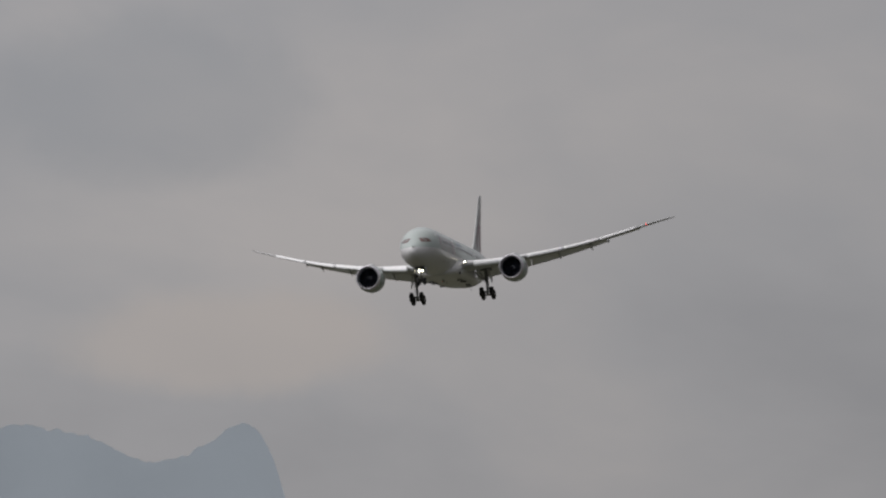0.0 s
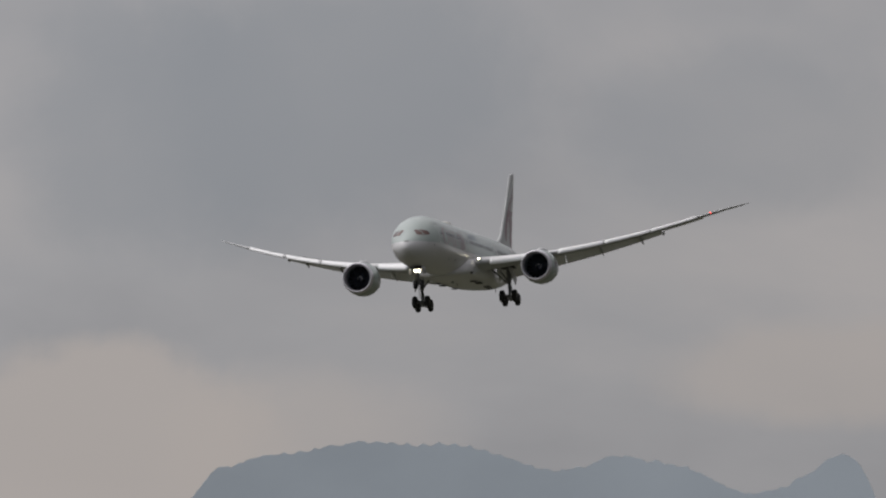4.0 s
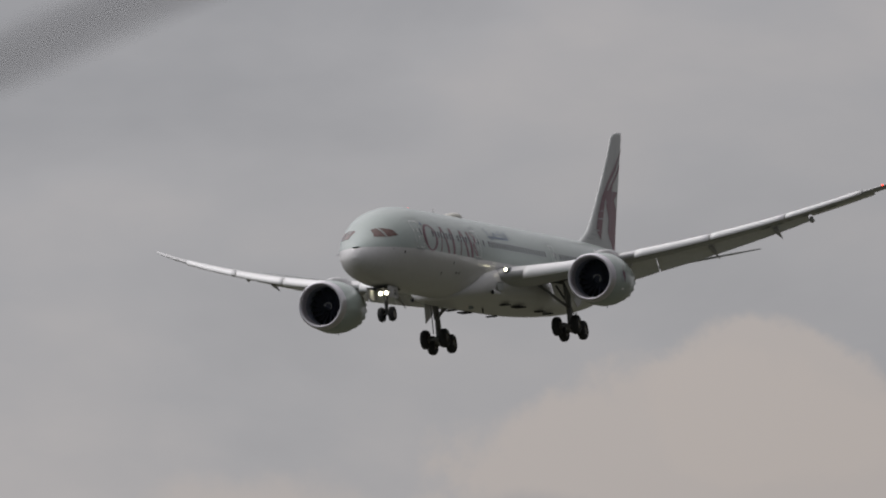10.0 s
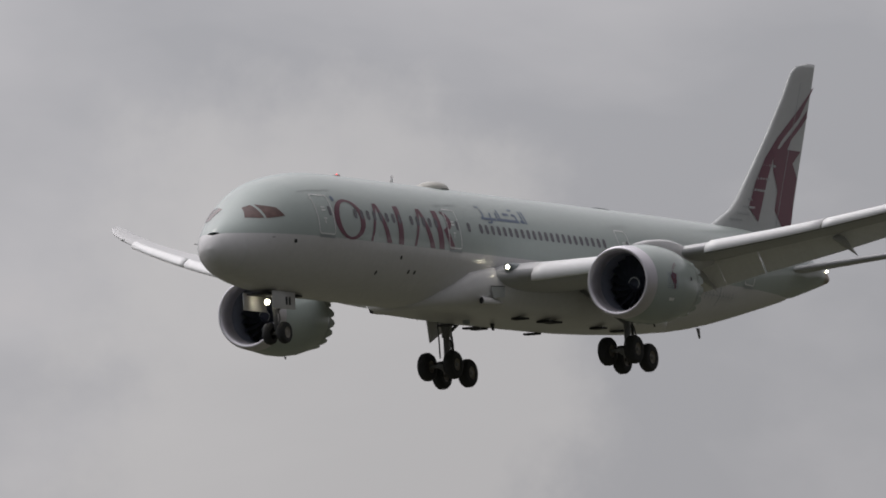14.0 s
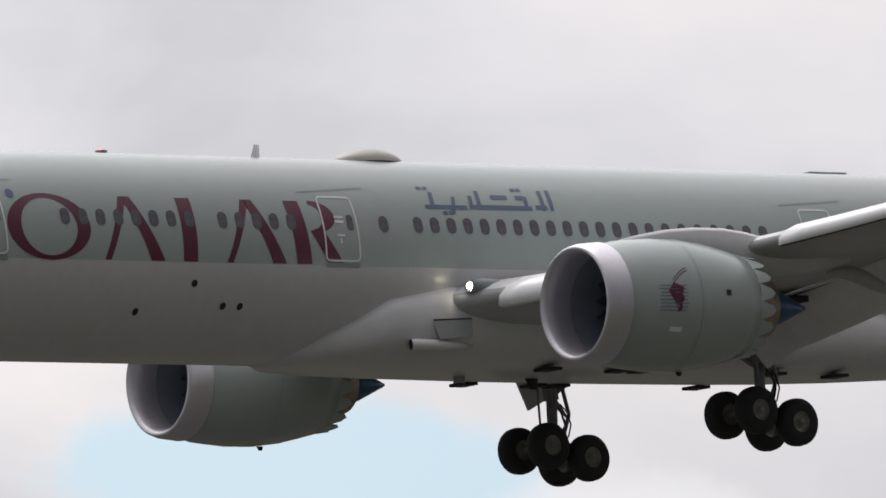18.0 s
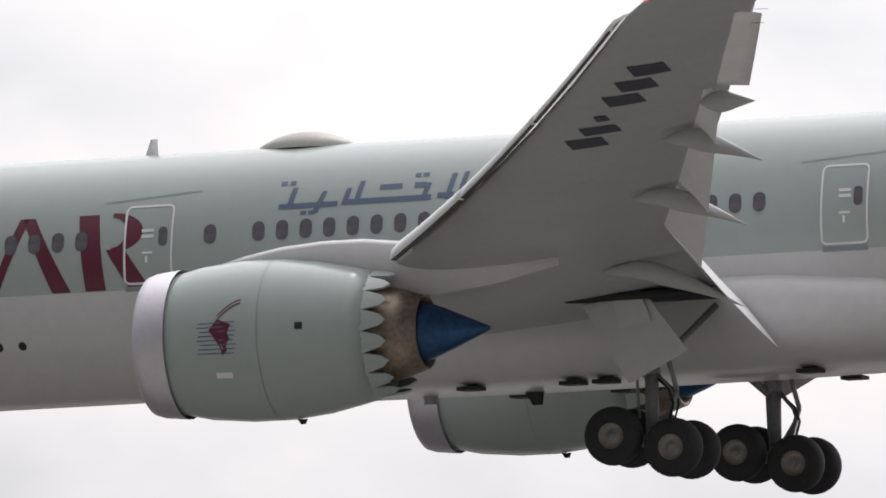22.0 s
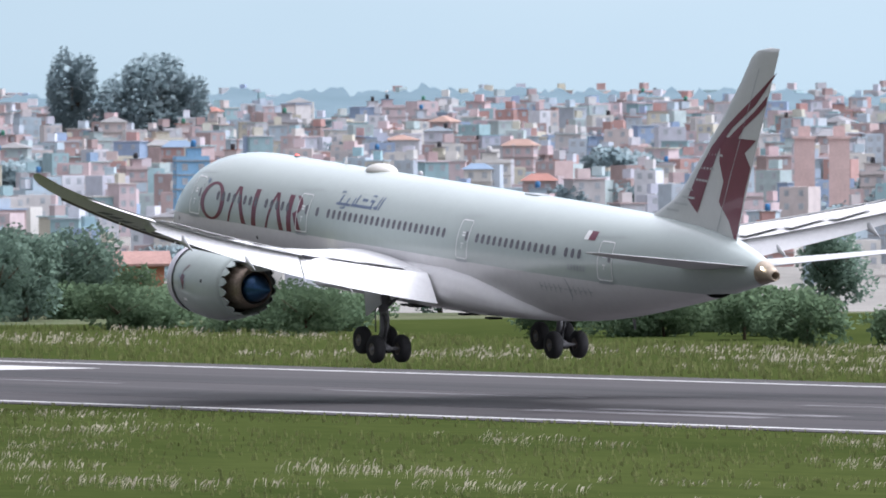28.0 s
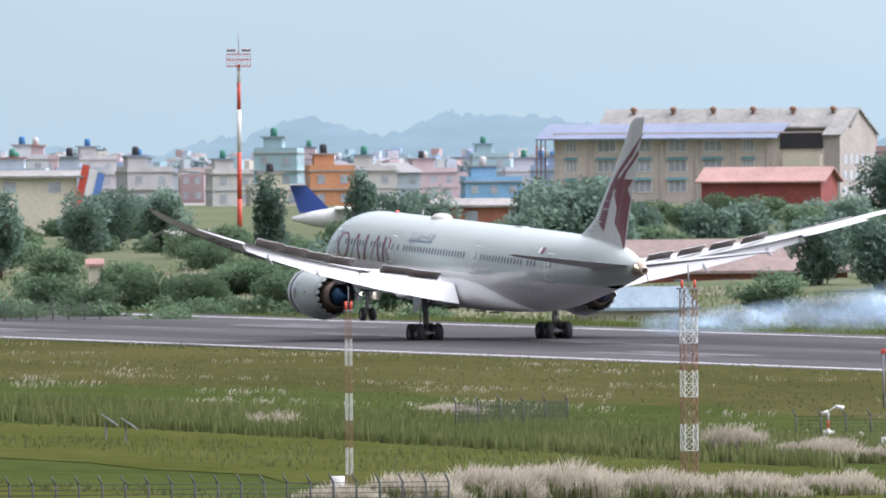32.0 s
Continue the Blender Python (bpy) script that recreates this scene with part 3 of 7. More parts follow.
for sx, sz in ((24.2, -3.13), (12.2, 2.99)):
    sh = part("added_beacon_shade", (shade_v + [(x * 0.92, y * 0.92, z) for x, y, z in shade_v], [(k, k + 1, k + 16, k + 15) for k in range(14)] + [(31 + k, 30 + k, 45 + k, 46 + k) for k in range(14)]), M_GREYPAINT, air, "added half shell that hides the beacon between flashes")
    sh.location = (sx, 0, sz)
    SHADES.append((sh, (sx, 0, sz)))
part("crown_fitting", revolve([(0.0, 0.16), (0.06, 0.14), (0.08, 0.0)], 12, (9.4, 0, 2.86), "z"), M_GREYPAINT, air)
part("crown_hatch", box(37.0, -0.35, 2.86, 38.3, 0.35, 2.96, 0.03), M_GREYPAINT, air)
for vx, vy in ((25.6, -2.0), (28.1, -2.0), (28.9, -2.0), (25.6, 2.0), (28.1, 2.0), (28.9, 2.0), (33.8, -1.8), (36.2, -1.6), (33.8, 1.8)):
    part("belly_vent", box(vx, vy - 0.35, -3.17, vx + 0.5, vy + 0.35, -3.08), M_DARK, air, "", False)
for side in (-1, 1):
    # outlet is flush: grey patch and black strip paint the shade of a recess
    rec = [(21.1, -1.92), (22.45, -1.86), (22.45, -2.36), (21.3, -2.46)]
    part("outlet_recess_shade", ([(x, side * (3.085 - 0.05 * (z + 1.9) ** 2), z) for x, z in rec], [(0, 1, 2, 3)]), M_FINLINE, air, "flush grey patch painted as a shallow shaded outlet", False)
    part("outlet_edge_shade", ([(21.1, side * 3.09, -1.90), (22.45, side * 3.09, -1.84), (22.45, side * 3.09, -1.88), (21.1, side * 3.09, -1.95)], [(0, 1, 2, 3)]), M_DARK, air, "", False)
    rings = []
    for x, ry_, rz_, out in ((20.35, 0.13, 0.16, 0.05), (20.6, 0.15, 0.18, 0.04), (21.3, 0.14, 0.17, 0.02), (22.0, 0.12, 0.13, -0.03), (22.6, 0.05, 0.06, -0.08)):
        rings.append([(x, side * (2.90 + out) + ry_ * math.cos(a), -2.62 + rz_ * math.sin(a)) for a in [2 * math.pi * k / 14 for k in range(14)]])
    sco = part("air_scoop", loft(rings, True, False, True), M_LOW, air, "rounded cooling scoop")
    # a black disc stands in for the shade inside the mouth
    part("scoop_mouth", ([(20.40, y, z) for _, y, z in rings[0]], [tuple(range(14))]), M_DARK, sco, "black disc for the shade inside the scoop", False)

# ---------------------------------------------------------------- wings, tail, engines, gear
def wing_z(y):
    s = max(y - 2.9, 0)
    return -1.45 + 0.075 * s + 0.0059 * s * s


def te_z(y):
    """Height of the wing's trailing edge."""
    return wing_z(y) + interp(y, [0, 3.2, 7, 10.8, 16, 20.9, 26, 30], [0.12, 0.15, 0.29, 0.37, 0.35, 0.28, 0.1, 0.0])


W_LEY = [0, 2.0, 2.9, 25.6, 26.6, 27.6, 28.5, 29.2, 29.75]
W_LEX = [20.3, 21.2, 21.8, 37.3, 38.2, 39.3, 40.6, 41.9, 43.2]
W_TEY = [0, 2.9, 9.6, 25.6, 27.6, 29.0, 29.75]
W_TEX = [32.4, 32.4, 33.3, 40.2, 41.6, 43.0, 43.7]


def le(y):
    return interp(y, W_LEY, W_LEX)


def te(y):
    return interp(y, W_TEY, W_TEX)


def airfoil(y, side, x_end=None, n=14):
    """A closed wing section at span y."""
    a, b = le(y), te(y) if x_end is None else x_end
    c = te(y) - a
    th = interp(y, [2, 9.6, 20, 29.75], [0.135, 0.115, 0.10, 0.07])
    z0 = wing_z(y)
    inc = radians(interp(y, [2, 10, 29], [0.3, 0.0, -1.0]))
    us = [(1 - math.cos(math.pi * k / n)) / 2 for k in range(n + 1)]
    pts = []
    for u in us[::-1]:
        x = u * (b - a) / c
        t = 5 * th * c * (0.2969 * math.sqrt(x) - 0.126 * x - 0.3516 * x ** 2 + 0.2843 * x ** 3 - 0.1036 * x ** 4)
        pts.append((x * c, t * 1.08))
    for u in us[1:]:
        x = u * (b - a) / c
        t = 5 * th * c * (0.2969 * math.sqrt(x) - 0.126 * x - 0.3516 * x ** 2 + 0.2843 * x ** 3 - 0.1036 * x ** 4)
        pts.append((x * c, -t * 0.88))
    return [(a + x, side * y, z0 + z - math.tan(inc) * (x - 0.4 * c) + (te_z(y) - z0) * (x / c) ** 1.3) for x, z in pts]


def under(y, x):
    """Height of the wing's lower skin at span y and place x."""
    low_pts = airfoil(y, 1)[14:]
    return interp(x, [q_[0] for q_ in low_pts], [q_[2] for q_ in low_pts])


SPOILERS = []
SPAN = [1.5, 2.9, 4.5, 6.5, 8.5, 9.8, 12, 14.5, 17, 19.5, 22, 24, 25.6, 26.6, 27.6, 28.5, 29.2, 29.75]


def hung(y0, y1, side, ny=8, thick=0.15):
    """A lowered flap between two spans: its nose under the wing's edge, its tail behind and well below it."""
    rings = []
    for k in range(ny + 1):
        y = y0 + (y1 - y0) * k / ny
        x0, z0 = interp(y, [3.2, 10.8, 20.9], [32.66, 33.55, 37.65]), te_z(y) - 0.05
        dx, dz = interp(y, [3.2, 10.8, 20.9], [1.05, 0.70, 0.22]), interp(y, [3.2, 10.8, 20.9], [-1.30, -1.02, -0.46])
        ln = math.hypot(dx, dz)
        nx, nz = -dz / ln, dx / ln
        ring = []
        for u, t in ((-0.12, -0.5), (-0.06, 0.05), (0.15, 0.35), (0.5, 0.28), (1, 0.03), (1, -0.03), (0.5, -0.35), (0.15, -0.8), (-0.06, -0.9)):
            ring.append((x0 + u * dx + t * thick * nx, side * y, z0 + u * dz + t * thick * nz))
        rings.append(ring)
    return loft(rings, True, True, True)


def flap(y0, y1, chord0, chord1, angle, drop, back, side, ny=8, thick=0.16):
    """A trailing panel that hangs below and behind the wing's edge."""
    rings = []
    for k in range(ny + 1):
        y = y0 + (y1 - y0) * k / ny
        c = chord0 + (chord1 - chord0) * k / ny
        x0, z0 = te(y) - back, te_z(y) - drop
        a = radians(angle)
        ring = []
        for u, t in ((0, 0), (0.06, 0.5), (0.25, 1.0), (0.6, 0.6), (1, 0.04), (1, -0.04), (0.6, -0.22), (0.25, -0.42), (0.06, -0.3)):
            px, pz = u * c, t * thick * c / 2
            ring.append((x0 + px * math.cos(a) + pz * math.sin(a), side * y, z0 - px * math.sin(a) + pz * math.cos(a)))
        rings.append(ring)
    return loft(rings, True, True, True)


def slat(y0, y1, side, ny=10):
    rings = []
    for k in range(ny + 1):
        y = y0 + (y1 - y0) * k / ny
        c = te(y) - le(y)
        s = 0.085 * c + 0.12
        x0, z0 = le(y) - 0.75 * s, wing_z(y) - 0.05 * c + 0.02 * c
        ring = [(x0, z0 - 0.10 * s), (x0 + 0.05 * s, z0 + 0.22 * s), (x0 + 0.35 * s, z0 + 0.52 * s), (x0 + 1.0 * s, z0 + 0.80 * s), (x0 + 1.3 * s, z0 + 0.86 * s), (x0 + 0.9 * s, z0 + 0.62 * s), (x0 + 0.4 * s, z0 + 0.20 * s), (x0 + 0.2 * s, z0 - 0.14 * s)]
        rings.append([(x, side * y, z) for x, z in ring])
    return loft(rings, True, True, True)


def canoe(y, side, length, x_back, droop):
    """A flap-track fairing under the wing."""
    x0, z0 = te(y) - length * 0.60, te_z(y) - 0.30
    rings = []
    for u in [k / 12 for k in range(13)]:
        r = 0.20 * (math.sin(math.pi * min(u * 1.1, 0.5)) ** 0.7 if u < 0.45 else 1.0 - (u - 0.45) / 0.56)
        zz = z0 - 0.12 - droop * 1.15 * max(u - 0.25, 0) ** 1.3
        rings.append([(x0 + length * u, side * y + r * 0.7 * math.cos(a), zz + r * 1.25 * math.sin(a)) for a in [2 * math.pi * k / 12 for k in range(12)]])
    return loft(rings, True, True, True)


for side in (-1, 1):
    wing = part("wing", loft([airfoil(y, side) for y in SPAN], True, False, True), M_WING, air, "long swept grey wing bent upwards, with raked tip")
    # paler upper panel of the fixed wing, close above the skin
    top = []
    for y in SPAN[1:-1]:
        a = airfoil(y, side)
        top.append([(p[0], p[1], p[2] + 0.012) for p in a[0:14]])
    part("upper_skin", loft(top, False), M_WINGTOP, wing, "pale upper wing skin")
    part("inboard_slat", slat(4.6, 8.4, side), M_SLAT, wing, "pale lowered leading-edge slat")
    for a, b in ((11.3, 15.8), (15.9, 20.4), (20.5, 25.2)):
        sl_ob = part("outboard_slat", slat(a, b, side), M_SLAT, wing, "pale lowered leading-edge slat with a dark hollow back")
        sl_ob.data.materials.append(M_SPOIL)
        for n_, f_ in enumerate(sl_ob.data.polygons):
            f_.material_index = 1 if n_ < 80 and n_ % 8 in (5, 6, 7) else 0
    part("inboard_flap", hung(3.25, 8.75, side), M_FLAP, wing, "pale lowered flap", False)
    part("flaperon", hung(8.77, 10.78, side, 3), M_FLAP, wing, "pale drooped flaperon", False)
    part("outboard_flap", hung(10.86, 20.9, side, 12), M_FLAP, wing, "pale lowered flap", False)
    part("aileron", flap(21.0, 25.2, 0.95, 0.75, 6, 0.0, 0.55, side), M_FLAP, wing, "pale aileron")
    for y, ln, dr in ((8.2, 3.4, 1.25), (14.6, 2.7, 0.95), (18.8, 2.3, 0.75)):
        part("flap_fairing", canoe(y, side, ln, 0, dr), M_WING, wing, "pointed flap-track fairing")
    part("aileron_fairing", canoe(21.05, side, 1.3, 0, 0.05), M_WING, wing, "small pointed fairing")
    # spoiler panels, hinged at their front edge
    for y, w_ in ((4.1, 2.2), (6.35, 2.2), (11.1, 2.0), (13.15, 2.0), (15.2, 2.0), (17.25, 2.0)):
        hx, hz = te(y) - 1.05, te_z(y + w_ * (0.0 if side < 0 else 0.0)) + 0.20
        yy0, yy1 = (0, w_) if side > 0 else (-w_, 0)
        slope = (te_z(y + w_) - te_z(y)) / w_
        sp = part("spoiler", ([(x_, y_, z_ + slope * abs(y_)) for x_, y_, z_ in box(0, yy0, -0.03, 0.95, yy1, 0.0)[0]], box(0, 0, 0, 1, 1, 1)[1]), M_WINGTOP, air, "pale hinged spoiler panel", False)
        # bottom faces painted dark brown, as the panel's less lit back
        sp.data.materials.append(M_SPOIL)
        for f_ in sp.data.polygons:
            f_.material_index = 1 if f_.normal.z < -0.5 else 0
        sp.location = (hx, side * y, hz)
        SPOILERS.append((sp, (hx, side * y, hz), side))
    # a black strip paints the shade in the gap before the flaps
    gap = [[(te(y) + 0.03, side * y, te_z(y) + 0.05), (te(y) + 0.06, side * y, te_z(y) - 0.13)] for y in [3.3 + 0.93 * k for k in range(9)]]
    part("flap_gap_shade", loft(gap, False), M_DARK, wing, "black strip painted as the shaded gap ahead of the flaps", False)
    # root landing light in the glove
    part("landing_light", revolve([(0.06, 0.0), (0.0, 0.07), (0.03, 0.09), (0.10, 0.09)], 14, (22.12, side * 3.42, -0.98), "x"), M_LAMP, wing, "lit landing light")
    part("light_housing", revolve([(0.05, 0.12), (0.0, 0.18), (0.5, 0.25), (1.2, 0.2)], 16, (22.14, side * 3.42, -1.0), "x"), M_GREYPAINT, wing, "round light housing")
    part("navigation_light", revolve([(-0.1, 0.0), (-0.06, 0.06), (0.2, 0.06)], 10, (le(26.4) - 0.02, side * 26.4, wing_z(26.4) + 0.03), "x"), M_RED if side < 0 else M_WHITE, wing, "red wing-tip light" if side < 0 else "")
    part("static_wicks", join(*[tube((te(y) - 0.02, side * y, wing_z(y) - 0.02), (te(y) + 0.28, side * y, wing_z(y) - 0.03), 0.006, n=4) for y in (24.9, 25.6, 26.3, 27, 27.6, 28.2, 28.8)]), M_DARK, wing)
    # dark bars under the port wing in place of the painted code
    if side < 0:
        for k, wide in enumerate((0.62, 0.50, 0.34, 0.62, 0.62, 0.62)):
            y = 18.6 + 0.80 * k
            xm = le(y) + 1.25
            part("underwing_bar", loft([[(x, -yy, under(yy, x) - 0.012) for x in (xm, xm + (0.42 if k != 2 else 0.15), xm + (0.85 if k != 2 else 0.30))] for yy in (y, y + wide / 2, y + wide)], False), M_CODE, wing, "dark painted bar under the wing", False)

    # engine -----------------------------------------------------
    ex, ey, ez = 20.82, side * 9.92, -2.24
    eng = part("nacelle", revolve([(0.75, 1.62), (1.4, 1.76), (2.4, 1.85), (3.3, 1.85), (4.2, 1.75), (5.0, 1.58), (5.52, 1.46), (5.47, 1.40), (4.7, 1.42), (3.8, 1.40)], 48, (ex, ey, ez)), M_UP, air, "pale green-grey engine nacelle")
    part("intake_lip", revolve([(0.95, 1.36), (0.45, 1.36), (0.15, 1.42), (0.0, 1.52), (0.06, 1.60), (0.25, 1.66), (0.8, 1.715)], 48, (ex, ey, ez)), M_METAL, eng, "polished metal intake lip")
    part("intake_duct", revolve([(0.9, 1.365), (1.5, 1.38), (2.1, 1.40)], 40, (ex, ey, ez)), M_INTAKE, eng, "grey intake liner")
    nb = 18
    for k in range(nb):
        fan_v, fan_f = [], []
        a0 = 2 * math.pi * k / nb
        o = 0
        for r in (0.32, 0.8, 1.38):
            tw = 0.10 + 0.22 * r
            for s in (-1, 1):
                a = a0 + s * 0.14 / max(r, 0.4) * 0.9 + 0.25 * (r - 0.3)
                fan_v.append((ex + 2.0 + s * tw * 0.5, ey + r * math.cos(a), ez + r * math.sin(a)))
        fan_f += [(o, o + 1, o + 3, o + 2), (o + 2, o + 3, o + 5, o + 4)]
        part("fan_blade", (fan_v, fan_f), M_FAN, eng)
    # black disc behind the fan in place of the duct's deep shade
    part("fan_backing", revolve([(2.4, 0.0), (2.4, 1.40)], 32, (ex, ey, ez)), M_DARK, eng)
    part("spinner", revolve([(1.25, 0.0), (1.4, 0.12), (1.7, 0.27), (2.05, 0.36)], 20, (ex, ey, ez)), M_FAN, eng, "dark pointed spinner")
    sw = [(ex + 1.62 + 0.01 * k, ey + (0.20 + 0.02 * k / 6) * math.cos(k * 0.5), ez + (0.20 + 0.02 * k / 6) * math.sin(k * 0.5)) for k in range(9)]
    part("spinner_swirl", loft([[(x - 0.02, y, z) for x, y, z in sw], [(x, ey + (y - ey) * 1.3, ez + (z - ez) * 1.3) for x, y, z in sw]], False), M_WHITE, eng, "white spiral mark")
    # chevron exhaust edge
    cv, cf = [], []
    nt2 = 18
    for k in range(nt2):
        o = len(cv)
        for q, (da, dx) in enumerate(((0, 0), (0.22, 0.40), (0.5, 0.54), (0.78, 0.40), (1, 0))):
            a = 2 * math.pi * (k + da) / nt2
            r0, r1 = 1.475, 1.475 - dx * 0.14
            cv += [(ex + 5.49 - 0.06, ey + r0 * math.cos(a), ez + r0 * math.sin(a)), (ex + 5.49 + dx, ey + r1 * math.cos(a), ez + r1 * math.sin(a)), (ex + 5.49 + dx, ey + (r1 - 0.05) * math.cos(a), ez + (r1 - 0.05) * math.sin(a))]
        for q in (0, 3, 6, 9):
            cf += [(o + q, o + q + 3, o + q + 4, o + q + 1), (o + q + 1, o + q + 4, o + q + 5, o + q + 2)]
    part("chevron_edge", (cv, cf), M_UP, eng, "saw-tooth exhaust edge", smooth=False)
    part("core_cowl", revolve([(4.2, 1.20), (5.4, 1.16), (6.1, 1.02), (6.58, 0.86), (6.58, 0.80), (6.0, 0.8)], 40, (ex, ey, ez)), M_DARKMETAL, eng, "bronze hot-section cowl")
    # black ring closes the fan duct where it would be in shade
    part("fan_duct_dark", revolve([(4.3, 1.2), (4.3, 1.41)], 40, (ex, ey, ez)), M_DARK, eng)
    part("exhaust_plug", revolve([(6.2, 0.70), (6.65, 0.66), (7.15, 0.46), (7.65, 0.24), (8.1, 0.04), (8.11, 0.0)], 28, (ex, ey, ez)), M_BLUE, eng, "heat-blued exhaust cone")
    # likewise a black ring for the shade inside the core
    part("core_dark", revolve([(6.3, 0.3), (6.3, 0.82)], 28, (ex, ey, ez)), M_DARK, eng)
    # pylon
    pr = []
    for x, w, zt, zb in ((ex + 1.5, 0.06, -0.50, -0.62), (ex + 2.3, 0.22, -0.30, -0.9), (ex + 3.2, 0.30, -0.14, -1.0), (ex + 4.2, 0.34, -0.06, -1.1), (ex + 5.2, 0.34, -0.06, -1.25), (ex + 6.0, 0.32, -0.15, -1.38), (ex + 6.8, 0.26, -0.3, -1.42), (ex + 8.2, 0.18, -0.45, -1.25), (ex + 9.8, 0.05, -0.60, -0.90)):
        pr.append([(x, ey - w, zt - 0.12), (x, ey - w * 0.5, zt), (x, ey + w * 0.5, zt), (x, ey + w, zt - 0.12), (x, ey + w * 0.8, zb), (x, ey - w * 0.8, zb)])
    part("pylon", loft(pr, True, True, True), M_LOW, eng, "smooth pylon fairing")
    # emblem, seam, ports on the nacelle's outer side
    def nac(x, ang, off=0.012):
        r = interp(x, [0.75, 1.4, 2.4, 3.3, 4.2, 5.0, 5.52], [1.62, 1.76, 1.85, 1.85, 1.75, 1.58, 1.46]) + off
        return (ex + x, ey + side * r * math.cos(ang), ez + r * math.sin(ang))
    em = [(1.95, 0.10), (2.15, 0.24), (2.30, 0.20), (2.48, 0.16), (2.40, 0.06), (2.46, -0.02), (2.36, -0.08), (2.38, -0.16), (2.26, -0.22), (2.20, -0.10), (2.05, 0.02)]
    evs = [nac(2.25, 0.04)] + [nac(x, a) for x, a in em]
    part("nacelle_emblem", (evs, [(0, 1 + i, 1 + (i + 1) % len(em)) for i in range(len(em))]), M_MAROON, eng, "small maroon painted emblem")
    for h in (0, 1):
        arcp = [(2.15 + 0.55 * k / 6, 0.22 + 0.05 * h + 0.20 * math.sin(k / 6 * 1.4)) for k in range(7)]
        part("nacelle_emblem", loft([[nac(x, a) for x, a in arcp], [nac(x, a + 0.02) for x, a in arcp]], False), M_MAROON, eng)
    for k in range(8):
        part("emblem_line", loft([[nac(1.65 + 0.03 * (k % 3) + 0.9 * q / 3, -0.20 + 0.055 * k, 0.008) for q in range(4)], [nac(1.65 + 0.03 * (k % 3) + 0.9 * q / 3, -0.188 + 0.055 * k, 0.008) for q in range(4)]], False), M_SLATE, eng)
    part("cowl_seam", loft([[nac(3.1, a) for a in [2 * math.pi * k / 40 for k in range(41)]], [nac(3.12, a) for a in [2 * math.pi * k / 40 for k in range(41)]]], False), M_GREYPAINT, eng)
    part("cowl_port", loft([[nac(4.0, 0.06), nac(4.0, 0.15)], [nac(4.18, 0.06), nac(4.18, 0.15)]], False), M_DARK, eng)
    part("cowl_placard", loft([[nac(2.05, -0.52), nac(2.05, -0.44)], [nac(2.45, -0.52), nac(2.45, -0.44)]], False), M_WHITE, eng)
    part("drain_mast", blade(ex + 3.4, ez - 1.84, 0.12, 0.25, 0.08, -1, ey), M_DARK, eng)

    # main gear ----------------------------------------------------
    gy, gx, gz = side * 4.88, 31.12, -4.77
    leg = part("main_gear_leg", join(tube((30.9, gy, -1.2), (31.15, gy, -3.2), 0.24, 0.22, 14), tube((31.15, gy, -3.2), (gx, gy, gz), 0.16, 0.15, 14), tube((29.6, gy - side * 1.6, -1.6), (31.1, gy, -3.3), 0.10), tube((32.4, gy - side * 1.2, -1.6), (31.15, gy, -3.1), 0.08), tube((31.5, gy, -2.6), (31.75, gy, -3.6), 0.06), tube((31.75, gy, -3.6), (31.35, gy, gz + 0.1), 0.06), tube((30.85, gy + side * 0.3, -2.0), (30.9, gy + side * 0.25, -4.2), 0.035)), M_GEAR, air, "grey main landing gear leg")
    dq = [(29.65, 0.35, -1.55), (31.15, 0.35, -1.30), (32.25, 0.70, -2.72), (30.85, 0.78, -3.42)]
    door = part("gear_door", ([(x, gy + side * o, z) for x, o, z in dq] + [(x, gy + side * (o - 0.07), z) for x, o, z in dq], [(0, 1, 2, 3), (7, 6, 5, 4), (0, 4, 5, 1), (1, 5, 6, 2), (2, 6, 7, 3), (3, 7, 4, 0)]), M_LOW, leg, "pale gear door", False)
    iq = [(30.35, 0.10, -1.3), (31.05, 0.10, -1.2), (31.35, 0.20, -2.0), (30.60, 0.20, -2.15)]
    part("inner_door", ([(x, gy + side * (o + 0.36), z) for x, o, z in iq] + [(x, gy + side * (o + 0.31), z) for x, o, z in iq], [(0, 1, 2, 3), (7, 6, 5, 4), (0, 4, 5, 1), (1, 5, 6, 2), (2, 6, 7, 3), (3, 7, 4, 0)]), M_LOW, leg, "small pale hinge door", False)
    for dx, dy in ((0, 0.06), (0.10, -0.06), (0.05, 0.16)):
        bend = [Vector((31.30 + dx, gy + side * dy, -3.30)), Vector((31.55 + dx, gy + side * dy, -3.55)), Vector((31.66 + dx, gy + side * dy, -3.90)), Vector((31.55 + dx, gy + side * dy, -4.25)), Vector((31.32, gy + side * dy, -4.55))]
        part("hydraulic_hose", loft([[c_ + Vector((0.026 * math.cos(a), 0.026 * math.sin(a), 0)) for a in [2 * math.pi * k / 6 for k in range(6)]] for c_ in bend], True, True, True), M_TYRE, leg, "dark looped hose")
    part("torque_link", join(tube((31.25, gy, -3.15), (31.72, gy, -3.75), 0.06, 0.04, 8), tube((31.72, gy, -3.75), (31.28, gy, -4.45), 0.04, 0.06, 8)), M_GEAR, leg, "grey folding link")
    # no opening is cut; a black slab stands in for the bay's shade
    part("gear_bay_shade", box(29.3, gy - 0.9 if side > 0 else gy - 0.6, -1.48, 32.6, gy + 0.6 if side > 0 else gy + 0.9, -1.3), M_DARK, leg)
